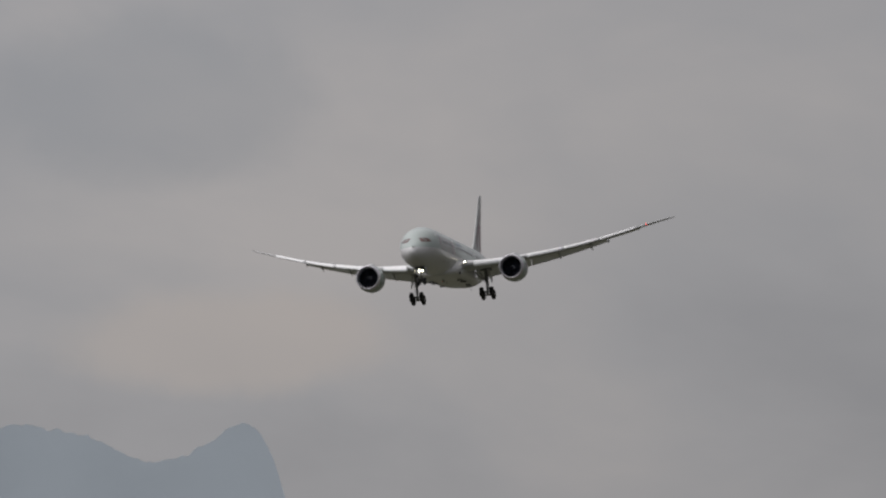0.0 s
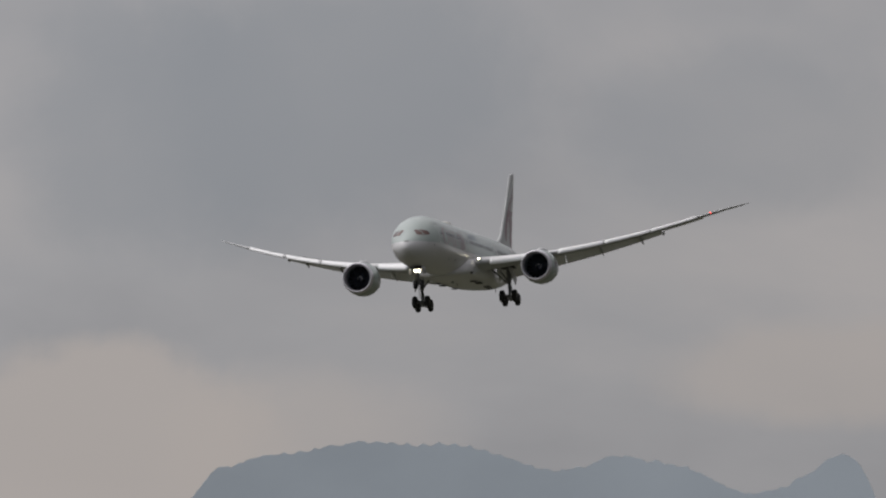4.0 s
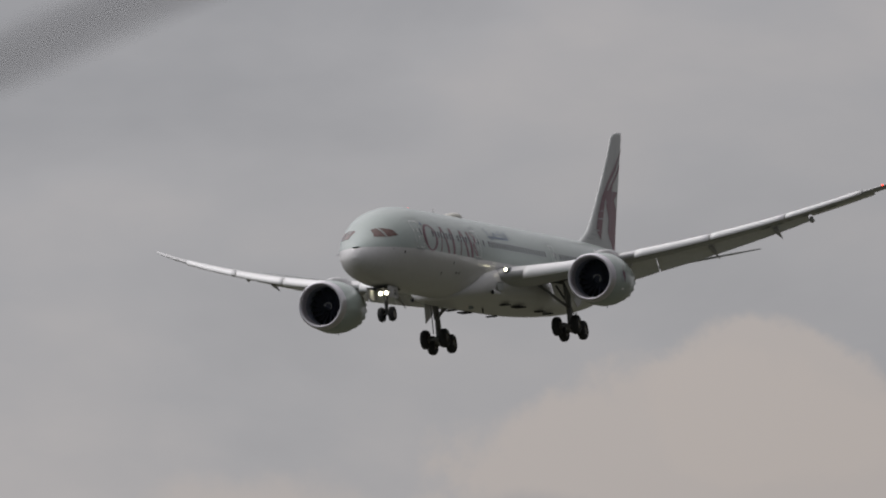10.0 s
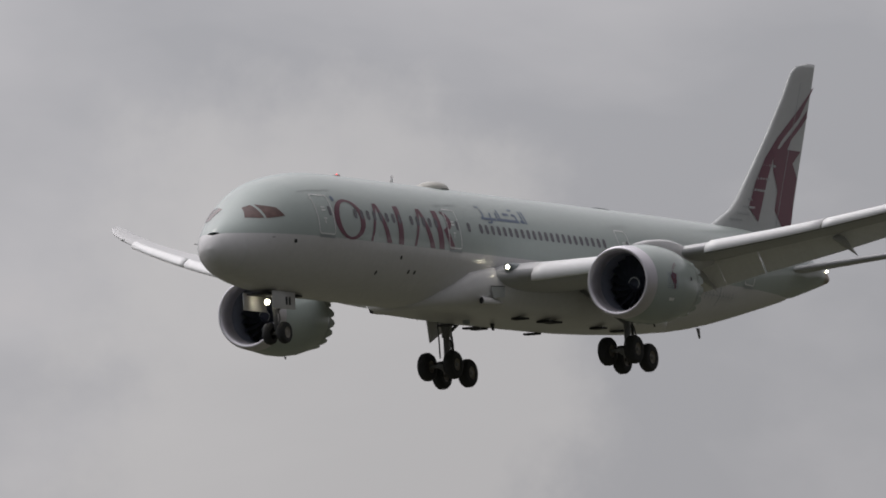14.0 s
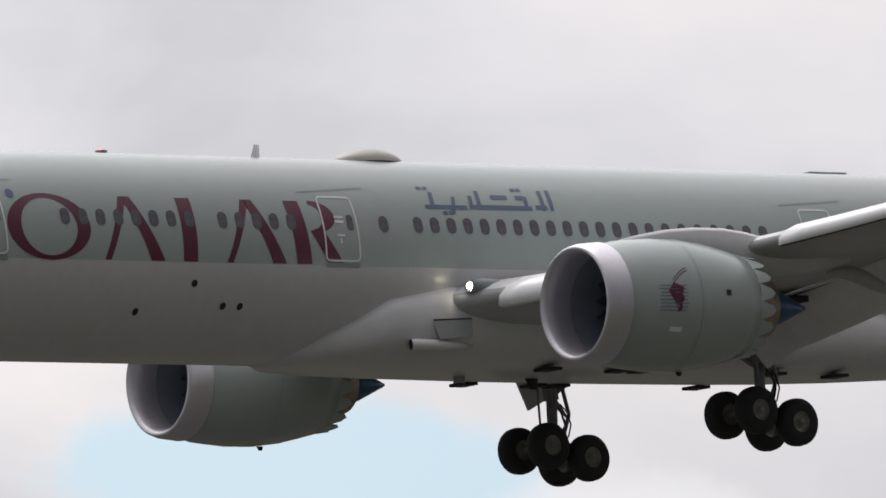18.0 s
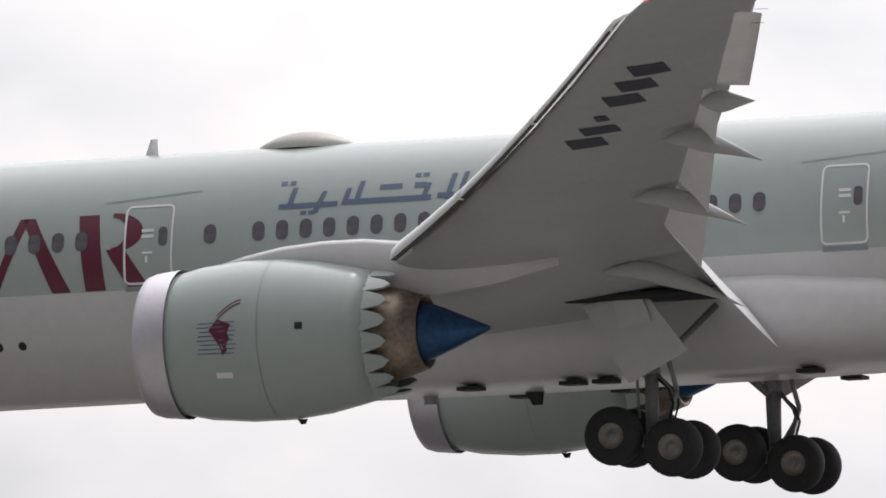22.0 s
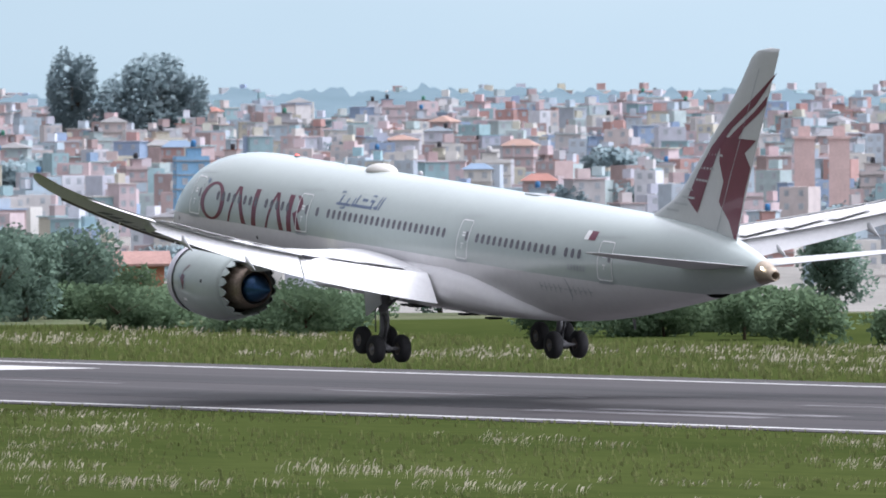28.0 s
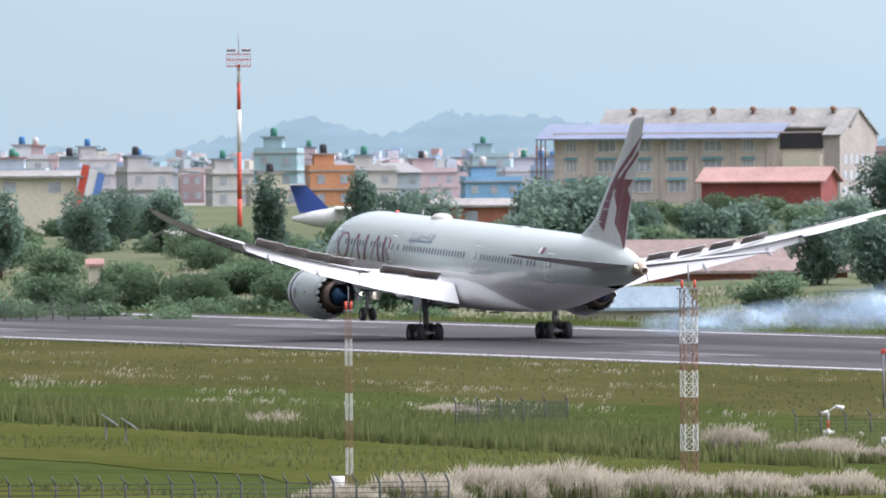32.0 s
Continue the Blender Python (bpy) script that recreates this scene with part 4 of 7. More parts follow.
    bogie = part("bogie_beam", join(tube((-0.80, 0, 0), (0.80, 0, 0), 0.15, n=12), tube((-0.73, -0.95, 0), (-0.73, 0.95, 0), 0.09), tube((0.73, -0.95, 0), (0.73, 0.95, 0), 0.09), tube((0, 0, 0.3), (0, 0, -0.1), 0.2)), M_GEAR, air, "grey four-wheel bogie beam")
    bogie.location = (gx, gy, gz)
    for wx in (-0.73, 0.73):
        for wy in (-0.70, 0.70):
            wh = part("tyre", revolve([(-0.25, 0.30), (-0.26, 0.50), (-0.23, 0.60), (-0.14, 0.67), (0, 0.685), (0.14, 0.67), (0.23, 0.60), (0.26, 0.50), (0.25, 0.30)], 32, (0, 0, 0), "y"), M_TYRE, bogie, "black tyre")
            wh.location = (wx, wy, 0)
            rim = part("rim", join(revolve([(-0.17, 0.0), (-0.17, 0.10), (-0.12, 0.14), (-0.16, 0.26), (-0.22, 0.31)], 24, (wx, wy, 0), "y"), revolve([(0.17, 0.0), (0.17, 0.10), (0.12, 0.14), (0.16, 0.26), (0.22, 0.31)], 24, (wx, wy, 0), "y")), M_RIM, bogie, "worn metal wheel rim")
    if side < 0:
        bogie_l = bogie
    else:
        bogie_r = bogie

# nose gear
nleg = part("nose_gear_leg", join(tube((5.7, 0, -2.5), (5.95, 0, -4.55), 0.13, 0.10, 12), tube((6.0, 0, -4.68), (5.98, 0, -4.4), 0.09), tube((7.3, 0, -2.8), (5.9, 0, -3.8), 0.06), tube((5.98, -0.4, -4.68), (5.98, 0.4, -4.68), 0.07), tube((6.15, 0, -3.5), (6.3, 0, -4.0), 0.04), tube((6.3, 0, -4.0), (6.02, 0, -4.5), 0.04)), M_GEAR, air, "grey nose landing gear leg")
for wy in (-0.38, 0.38):
    part("tyre", revolve([(-0.18, 0.26), (-0.19, 0.40), (-0.16, 0.47), (0, 0.52), (0.16, 0.47), (0.19, 0.40), (0.18, 0.26)], 28, (5.98, wy, -4.68), "y"), M_TYRE, nleg, "black nose tyre")
    part("rim", revolve([(-0.14 if wy < 0 else 0.14, 0.0), (-0.14 if wy < 0 else 0.14, 0.1), (-0.10 if wy < 0 else 0.10, 0.16), (-0.17 if wy < 0 else 0.17, 0.27)], 20, (5.98, wy, -4.68), "y"), M_RIM, nleg, "worn metal wheel rim")
    part("nose_gear_door", join(box(4.3, wy * 2.0 - 0.02, -3.65, 6.4, wy * 2.0 + 0.02, -2.85, 0.01)), M_LOW, nleg, "pale nose gear door")
    part("door_bars", join(*[box(5.5 + 0.3 * k, wy * 2.0 + math.copysign(0.02, wy) - 0.004, -3.45, 5.68 + 0.3 * k, wy * 2.0 + math.copysign(0.02, wy) + 0.004, -3.08) for k in range(2)]), M_DARK, nleg)
    part("taxi_light", revolve([(0.10, 0.0), (0.0, 0.10), (0.05, 0.13), (0.12, 0.12)], 14, (5.45, wy * 0.55, -3.25), "x"), M_LAMP, nleg, "lit nose gear light")
    part("light_can", revolve([(0.115, 0.14), (0.17, 0.13), (0.24, 0.06), (0.25, 0.0)], 14, (5.45, wy * 0.55, -3.25), "x"), M_GEAR, nleg)
# black slab for the shade of the nose gear's opening
part("nose_bay_shade", box(4.3, -0.6, -2.99, 7.4, 0.6, -2.9), M_DARK, nleg)

# fin with rudder and maroon swooshes
FIN_Z = [1.6, 2.2, 3.07, 3.73, 4.34, 6.09, 7.77, 9.69, 10.96, 11.3, 11.52]
FIN_L = [46.5, 47.8, 49.92, 51.45, 52.36, 54.2, 55.92, 57.73, 58.75, 59.3, 60.5]
FIN_T = [57.45, 57.65, 57.95, 58.2, 58.42, 59.12, 59.84, 60.65, 61.2, 61.33, 61.42]


def fin_ring(z, th=0.10, n=10):
    a, b = interp(z, FIN_Z, FIN_L), interp(z, FIN_Z, FIN_T)
    c = b - a
    t0 = th * min(c, 7.0)
    us = [(1 - math.cos(math.pi * k / n)) / 2 for k in range(n + 1)]
    f = [(u, t0 * 2.6 * (math.sqrt(u) - u) * 0.5 + t0 * 0.02) for u in us]
    return [(a + u * c, t, z) for u, t in f[::-1]] + [(a + u * c, -t, z) for u, t in f[1:]]


fin = part("fin", loft([fin_ring(z) for z in FIN_Z], True, False, True), M_FIN, air, "light grey tail fin with a maroon emblem")


def fin_pt(x, z, side, off=0.016):
    a, b = interp(z, FIN_Z, FIN_L), interp(z, FIN_Z, FIN_T)
    c = b - a
    u = min(max((x - a) / c, 0), 1)
    t = 0.10 * min(c, 7.0) * 2.6 * (math.sqrt(u) - u) * 0.5 + 0.10 * min(c, 7.0) * 0.02
    return (x, side * (t + off), z)


def fin_band(pa, pb, side, n=10):
    """A painted band between two polylines of (x, z) on the fin."""
    def res(p):
        out = []
        for k in range(n + 1):
            s = k / n * (len(p) - 1)
            i = min(int(s), len(p) - 2)
            f = s - i
            out.append((p[i][0] + (p[i + 1][0] - p[i][0]) * f, p[i][1] + (p[i + 1][1] - p[i][1]) * f))
        return out
    A, B = res(pa), res(pb)
    vs = []
    for (ax, az), (bx, bz) in zip(A, B):
        vs += [fin_pt(ax + (bx - ax) * j / 4, az + (bz - az) * j / 4, side) for j in range(5)]
    return vs, [(i * 5 + j, (i + 1) * 5 + j, (i + 1) * 5 + j + 1, i * 5 + j + 1) for i in range(n) for j in range(4)]


for side in (-1, 1):
    part("fin_emblem", fin_band([(61.2, 10.4), (59.15, 9.08), (56.77, 7.62), (55.3, 6.5), (54.15, 5.28), (53.18, 3.92)], [(60.75, 9.99), (59.34, 8.74), (57.22, 7.5), (56.28, 6.73), (55.36, 5.38), (54.16, 3.27)], side, 15), M_MAROON, fin, "maroon painted swoosh")
    part("fin_emblem", fin_band([(60.4, 9.25), (59.2, 8.41), (57.61, 7.47), (56.44, 6.74)], [(60.25, 8.79), (59.48, 8.27), (58.31, 7.6), (57.7, 6.94)], side, 12), M_MAROON, fin, "maroon painted swoosh")
    part("fin_emblem", fin_band([(56.2, 7.05), (56.1, 5.9), (56.5, 4.94), (56.1, 3.95), (57.0, 3.1), (57.45, 2.3)], [(59.4, 7.08), (58.39, 6.41), (58.9, 5.74), (58.4, 4.59), (58.1, 3.62), (57.65, 2.31)], side, 15), M_MAROON, fin, "maroon painted block with a jagged edge")
    for z in (3.2, 3.55, 3.9, 4.3, 4.8, 5.4, 6.1):
        part("fin_line", fin_band([(interp(z, FIN_Z, FIN_L) + 0.9, z), (interp(z, FIN_Z, FIN_L) + 2.2, z)], [(interp(z, FIN_Z, FIN_L) + 0.9, z + 0.11), (interp(z, FIN_Z, FIN_L) + 2.2, z + 0.11)], side, 4), M_FINLINE, fin)
    seam_x = [(interp(z, FIN_Z, FIN_T) - 2.0 + 0.06 * z, z) for z in (2.4, 5, 8, 10.5)]
    part("rudder_seam", fin_band(seam_x, [(x + 0.05, z) for x, z in seam_x], side, 6), M_GREYPAINT, fin)
    # tailplane
    rings = []
    for k in range(9):
        y = 0.5 + 9.3 * k / 8
        a, b = interp(y, [0.5, 9.2, 9.8], [54.4, 60.2, 60.9]), interp(y, [0.5, 9.8], [59.9, 62.0])
        z0 = 1.15 + 0.105 * y
        c = b - a
        us = [(1 - math.cos(math.pi * q / 8)) / 2 for q in range(9)]
        f = [(u, 0.24 * c * (math.sqrt(u) - u) * 0.6 + 0.008) for u in us]
        rings.append([(a + u * c, side * y, z0 + t - (1 - u) * c * 0.085) for u, t in f[::-1]] + [(a + u * c, side * y, z0 - t - (1 - u) * c * 0.085) for u, t in f[1:]])
    stab = part("tailplane", loft(rings, True, True, True), M_WING, air, "grey tailplane")
    ev = [(interp(y, [0.5, 9.8], [59.9, 62.0]) - 0.32 * (interp(y, [0.5, 9.8], [5.5, 1.4])), side * y, 1.15 + 0.105 * y + 0.085 * (1 - y / 12)) for y in (1.2, 5, 9.4)]
    part("elevator_seam", loft([ev, [(x + 0.05, y, z) for x, y, z in ev]], False), M_GREYPAINT, stab)
part("tail_light", revolve([(0.08, 0.0), (0.06, 0.04), (0.0, 0.05)], 10, (60.9, -0.42, 1.2), "x"), M_LAMP, air, "lit white tail light")

# ---------------------------------------------------------------- ground and runway
RW0, RW1 = 308.1, 357.1  # near and far edge line of the runway
M_GRASS = material("field_grass", (0.032, 0.046, 0.013), 0.95, scale=0.035, fine=0.7, bump=0.3, second=(0.054, 0.068, 0.021), stretch=(0.35, 1, 1), spec=0.0)
M_FIELD = material("mown_field", (0.043, 0.051, 0.013), 0.95, scale=0.05, fine=0.8, bump=0.3, second=(0.068, 0.073, 0.022), stretch=(0.3, 1, 1), spec=0.0)
M_SCRUB = material("dull_scrub_land", (0.060, 0.062, 0.045), 0.95, scale=0.02, fine=0.3, bump=0.2, second=(0.085, 0.084, 0.062), spec=0.0)
# set pale to bounce light onto the belly and soften the town's gaps
M_EARTH = material("pale_ground_bounce", (0.205, 0.20, 0.185), 0.95, scale=0.02, fine=0.3, bump=0.2, second=(0.275, 0.268, 0.25), spec=0.0)
M_DRY = material("dry_grass_verge", (0.040, 0.046, 0.015), 0.95, scale=0.06, fine=0.9, bump=0.3, second=(0.076, 0.069, 0.029), stretch=(0.3, 1, 1), spec=0.0)
M_SLOPE = material("pale_grass_slope", (0.070, 0.098, 0.050), 0.95, scale=0.03, fine=0.5, bump=0.2, second=(0.135, 0.135, 0.088), spec=0.0)
M_ASPHALT = material("runway_asphalt", (0.046, 0.043, 0.045), 0.75, scale=0.10, fine=0.9, bump=0.1, second=(0.076, 0.071, 0.072), stretch=(0.03, 1, 1), spec=0.05)
M_RUBBER = material("rubber_streaks", (0.026, 0.025, 0.026), 0.7, scale=0.3, fine=2.5, second=(0.054, 0.051, 0.052), stretch=(0.02, 1, 1), spec=0.05)
M_MARK = material("runway_paint", (0.46, 0.46, 0.45), 0.75, var=0.25, scale=0.3, fine=2.0, spec=0.0)
M_WORN = material("worn_runway_paint", (0.16, 0.155, 0.16), 0.75, var=0.5, scale=0.15, fine=1.2, stretch=(0.2, 1, 1), spec=0.0)
M_BLADE = material("grass_blades", (0.118, 0.142, 0.050), 0.9, scale=0.02, fine=0.3, second=(0.165, 0.182, 0.075), island=True, mixamt=0.10, spec=0.0, leafy=0.75)
M_PLUME = material("pale_grass_plumes", (0.40, 0.36, 0.29), 0.95, scale=0.03, fine=0.5, second=(0.55, 0.50, 0.41), island=True, mixamt=0.25, spec=0.0, leafy=0.4)
# leaf colour lightened and shifted to blue, with the haze painted in
M_LEAF = material("tree_leaves", (0.135, 0.200, 0.162), 0.9, scale=0.15, fine=1.5, second=(0.170, 0.240, 0.185), island=True, mixamt=0.10, spec=0.0, leafy=0.72)
M_LEAF2 = material("shrub_leaves", (0.105, 0.162, 0.100), 0.9, scale=0.15, fine=1.5, second=(0.140, 0.198, 0.112), island=True, mixamt=0.12, spec=0.0, leafy=0.68)
# far leaves take the pale blue of the haze as their colour
M_FARLEAF = material("haze_painted_leaves", (0.27, 0.345, 0.365), 0.95, scale=0.05, fine=0.4, second=(0.29, 0.365, 0.385), island=True, mixamt=0.05, spec=0.0, leafy=0.9)
M_BARK = material("tree_bark", (0.08, 0.06, 0.045), 0.9, var=0.3, scale=1.0, fine=8.0, bump=0.3, spec=0.0)


def sstep(a, b, x):
    t = min(max((x - a) / (b - a), 0), 1)
    return t * t * (3 - 2 * t)


def ground_z(x, y):
    """Height of the land: a plateau with the runway, a valley with the town, a gentle rise behind the apron."""
    r, az = math.hypot(x, y), math.degrees(math.atan2(-x, y))
    z = -0.4 * sstep(RW0 - 8, RW0 - 60, y) if y < RW0 - 8 else 0.0
    rim = interp(az, [40, 55, 58, 64, 66, 67.5], [-14, -14, 8, 8, 4, -2])
    valley = interp(r + 330 * sstep(58, 55, az), [0, 1000, 1300, 2000, 2900, 3900, 4950], [0, 0, -8, -23, -22, -13 + 0.9 * rim, rim])
    apron = interp(r, [0, 1000, 1250, 1500, 2200, 2600, 3400, 4950], [0, 0, 2.2, 3.8, 3.8, 1.8, 0.0, 3.0])
    side = interp(r, [0, 1100, 4950], [0, 0, -8])
    w = sstep(66.2, 68.2, az)
    z2 = valley * (1 - w) + apron * w
    k = sstep(36, 42, az) * sstep(374, 428, y)
    return z + z2 * k + side * (1 - k)


def at(az, r, z=None, dz=0.0):
    x, y = -r * math.sin(radians(az)), r * math.cos(radians(az))
    return Vector((x, y, (ground_z(x, y) if z is None else z) + dz))


gx = [-4980 + 49.8 * i for i in range(201)]
gy = [-1500 + 50 * j for j in range(37)] + [350 + 8 * j for j in range(20)] + [510 + 50 * j for j in range(90)]
vs = [(x, y, ground_z(x, y)) for x in gx for y in gy]
fs = [(i * len(gy) + j, (i + 1) * len(gy) + j, (i + 1) * len(gy) + j + 1, i * len(gy) + j + 1) for i in range(200) for j in range(len(gy) - 1)]
ground = mesh_ob("ground", vs, fs, M_EARTH)
ground.data.materials.append(M_GRASS)
ground.data.materials.append(M_SCRUB)
ground.data.materials.append(M_SLOPE)
# unseen pale patch under the approach lights the belly; duller ground keeps it dark
for f_ in ground.data.polygons:
    gx_, gy_ = f_.center.x, f_.center.y
    f_.material_index = 3 if -2600 < gx_ < -860 and 372 < gy_ < 900 else 1 if -1900 < gx_ < -330 and 90 < gy_ < 620 else 0 if (-600 < gx_ < 30 and gy_ < 620) or (gx_ < -1700 and gy_ > 620) else 2
tagged(ground, "wide green airfield grass, pale ground added to bounce light, with a shallow valley", "ground", kind="structure")


def strip_on_ground(name, y0, y1, x0, x1, mat, dz, label, parent=None, wob=0.0, n=60):
    ring = []
    for k in range(n + 1):
        x = x0 + (x1 - x0) * k / n
        a = wob * (noise.noise((x * 0.02, y0, 1)) + 0.5 * noise.noise((x * 0.09, y0, 4)))
        b = wob * (noise.noise((x * 0.02, y1, 2)) + 0.5 * noise.noise((x * 0.09, y1, 5)))
        ring.append([(x, y0 + a + (y1 + b - y0 - a) * j / 4, ground_z(x, y0 + (y1 - y0) * j / 4) + dz) for j in range(5)])
    ob = mesh_ob(name, *loft(ring, False), mat)
    if parent:
        ob.parent = parent
    return tagged(ob, label, "" if parent else "ground", kind="" if parent else "structure")


strip_on_ground("ground_verge", 262, 305.8, -1600, -660, M_DRY, 0.03, "dry yellowish grass verge beside the runway", wob=5)
strip_on_ground("ground_field", 196, 222, -1100, -300, M_FIELD, 0.03, "bright yellow-green mown field", wob=5)
strip_on_ground("ground_field_near", 90, 183, -1100, -200, M_FIELD, 0.02, "bright yellow-green mown field", wob=3)
runway = mesh_ob("runway", *box(-1900, RW0 - 2.0, -0.3, 400, RW1 + 4.5, 0.04), M_ASPHALT, False)
tagged(runway, "long dark grey asphalt runway with tyre marks", "runway", kind="structure")
for a, b in ((318.5, 327.5), (336.5, 346.0)):
    part("rubber_streak", box(-1500, a, 0.0, 200, b, 0.045), M_RUBBER, runway, "dark rubber streaks", False)
part("edge_line", box(-1900, RW0, 0.0, 400, RW0 + 0.9, 0.05), M_MARK, runway, "white painted edge line", False)
part("edge_line", box(-1900, RW1 - 0.9, 0.0, 400, RW1, 0.05), M_MARK, runway, "white painted edge line", False)
for x in range(-1890, 380, 50):
    part("centre_dash", box(x, 332.15, 0.0, x + 28, 333.05, 0.05), M_WORN, runway, "", False)
for y0 in (314.5, 342.5):
    part("aiming_mark", box(-756, y0, 0.0, -701, y0 + 8.2, 0.052), M_MARK, runway, "broad white aiming mark", False)
for xx in (-590, -890, -1040):
    for y0 in (317.0, 320.5, 342.0, 345.5):
        part("touchdown_mark", box(xx, y0, 0.0, xx + 23, y0 + 1.8, 0.052), M_WORN, runway, "", False)

# ---------------------------------------------------------------- grass, plumes, trees


def blades(points, h, w, lean, n, seed, bow=0.3):
    """Tufts of thin tapered blades at ground points."""
    r = random.Random(seed)
    vs, fs = [], []
    for p in points:
        for k in range(n):
            a, hh = r.uniform(0, 2 * math.pi), h * r.uniform(0.6, 1.25)
            ox, oy = r.uniform(-w, w) * 2, r.uniform(-w, w) * 2
            lx = lean * hh * r.uniform(-1, 1) - 0.12 * hh
            dx, dy = math.cos(a) * w, math.sin(a) * w
            o = len(vs)
            vs += [(p[0] + ox - dx, p[1] + oy - dy, p[2] - 0.1), (p[0] + ox + dx, p[1] + oy + dy, p[2] - 0.1),
                   (p[0] + ox + lx * 0.4 + dx * 0.8, p[1] + oy + dy * 0.8, p[2] + hh * 0.6), (p[0] + ox + lx * 0.4 - dx * 0.8, p[1] + oy - dy * 0.8, p[2] + hh * 0.6), (p[0] + ox + lx, p[1] + oy, p[2] + hh)]
            fs += [(o, o + 1, o + 2, o + 3), (o + 3, o + 2, o + 4)]
    return vs, fs


def scatter(n, az0, az1, y0, y1, seed, clump=0.0, keep=0.0):
    """Random ground points between two bearings and two distances from the runway's line."""
    r = random.Random(seed)
    out = []
    while len(out) < n:
        y = r.uniform(y0, y1)
        az = r.uniform(az0, az1)
        x = -y * math.tan(radians(az))
        if clump and noise.noise((x * clump, y * clump * 3, seed)) < keep:
            continue
        out.append((x, y, ground_z(x, y)))
    return out


def stuff(name, data, mat, label):
    return tagged(mesh_ob(name, *data, mat, False), label, "grass", kind="stuff")


def plumes(points, h, n, seed, wind=0.35, head=0.022):
    """Feathery grass heads: a thin stem that bends with the wind and carries a slim tuft."""
    r = random.Random(seed)
    vs, fs = [], []
    for p in points:
        hs = p[3] if len(p) > 3 else 1.0
        for k in range(n):
            hh = h * hs * r.uniform(0.6, 1.15)
            a = r.uniform(0, 2 * math.pi)
            ox, oy = r.uniform(-0.3, 0.3), r.uniform(-0.3, 0.3)
            lx, ly = hh * (wind + r.uniform(-0.35, 0.35)), hh * r.uniform(-0.3, 0.3)
            ca, sa = math.cos(a), math.sin(a)
            o = len(vs)
            for f, w in ((0.0, 0.004), (0.5, 0.006), (0.68, head), (0.86, head * 0.9), (1.0, 0.003)):
                e = f * f
                c = (p[0] + ox + lx * e, p[1] + oy + ly * e, p[2] - 0.05 + hh * (f - 0.18 * e))
                vs += [(c[0] - ca * w, c[1] - sa * w, c[2]), (c[0] + ca * w, c[1] + sa * w, c[2])]
            fs += [(o + 2 * j, o + 2 * j + 1, o + 2 * j + 3, o + 2 * j + 2) for j in range(4)]
    return vs, fs


stuff("grass", join(blades(scatter(16000, 57, 74, 226, 306, 1, 0.03, -0.2), 0.20, 0.035, 0.6, 3, 1), blades(scatter(9000, 57, 74, 180, 232, 2, 0.02, -0.05), 0.30, 0.035, 0.5, 3, 2), blades(scatter(22000, 50, 74, 362, 414, 3), 0.35, 0.04, 0.6, 3, 3)), M_BLADE, "tall uneven green grass beside the runway")
stuff("hedge_grass", blades(scatter(9000, 68.6, 74, 222, 240, 4, 0.03, -0.2), 0.7, 0.04, 0.4, 4, 4), M_BLADE, "dark band of rank green grass")
stuff("grass_plumes", join(
    plumes(scatter(1500, 56, 74, 264, 306, 11, 0.05, 0.25), 0.40, 3, 11, 0.5),
    plumes(scatter(1900, 57, 74, 228, 268, 12, 0.05, 0.2), 0.55, 4, 12, 0.5),
    plumes(scatter(1500, 56, 67, 372, 412, 13, 0.03, 0.1), 0.55, 3, 13, 0.4, 0.035),
    plumes(scatter(2800, 67, 74, 378, 412, 14, 0.03, 0.05), 0.6, 4, 14, 0.3, 0.04)), M_PLUME, "pale feathery grass plumes")


def plume_bush(az, r, width, h, seed):
    """A rounded clump: heads tall in the middle and low at the rim, green blades at its foot."""
    q = random.Random(seed)
    c = at(az, r)
    pts = []
    for _ in range(int(width * 95)):
        u, v = q.uniform(-1, 1), q.uniform(-1, 1)
        x, y = c.x + u * width * 0.5, c.y + v * 1.3 + u * width * 0.12
        d = 1.0 - 0.55 * (u * u + 0.4 * v * v) + 0.22 * noise.noise((x * 0.9, y * 0.9, seed))
        pts.append((x, y, ground_z(x, y), max(d, 0.3)))
    ob = mesh_ob("plume_grass_clump", *plumes(pts, h, 5, seed, 0.22, 0.018), M_PLUME, False)
    tagged(ob, "bushy clump of pale feathery plume grass", "grass clump", "plume grass clumps")
    pts2 = [(p[0] + q.uniform(-0.6, 0.6), p[1] - 0.8, p[2]) for p in pts[::2]]
    tagged(part("lower_grass", blades(pts2, h * 0.42, 0.03, 0.4, 3, seed + 1), M_BLADE, ob, "green lower blades", False), "green lower blades", kind="stuff")


for i, (az, r, wd, h) in enumerate([(68.66, 600, 8.0, 1.9), (69.35, 585, 5.0, 1.2), (69.7, 583, 5.5, 1.3), (70.05, 583, 6.0, 1.4), (70.42, 582, 4.5, 1.9), (70.75, 580, 5.0, 1.8), (71.05, 578, 4.5, 1.5), (67.85, 588, 5.0, 1.2), (69.05, 640, 5.0, 1.2), (69.4, 645, 5.0, 1.4), (68.1, 600, 3.5, 1.2), (66.9, 585, 4.0, 1.1), (69.75, 662, 2.2, 1.6), (70.3, 590, 5.0, 1.2), (70.6, 586, 5.0, 1.5), (71.35, 572, 4.0, 1.1), (67.4, 584, 4.5, 1.1), (71.6, 720, 0.8, 1.3), (70.9, 760, 2.5, 0.8), (66.4, 590, 3.5, 1.0)]):
    plume_bush(az, r, wd, h, 40 + i)


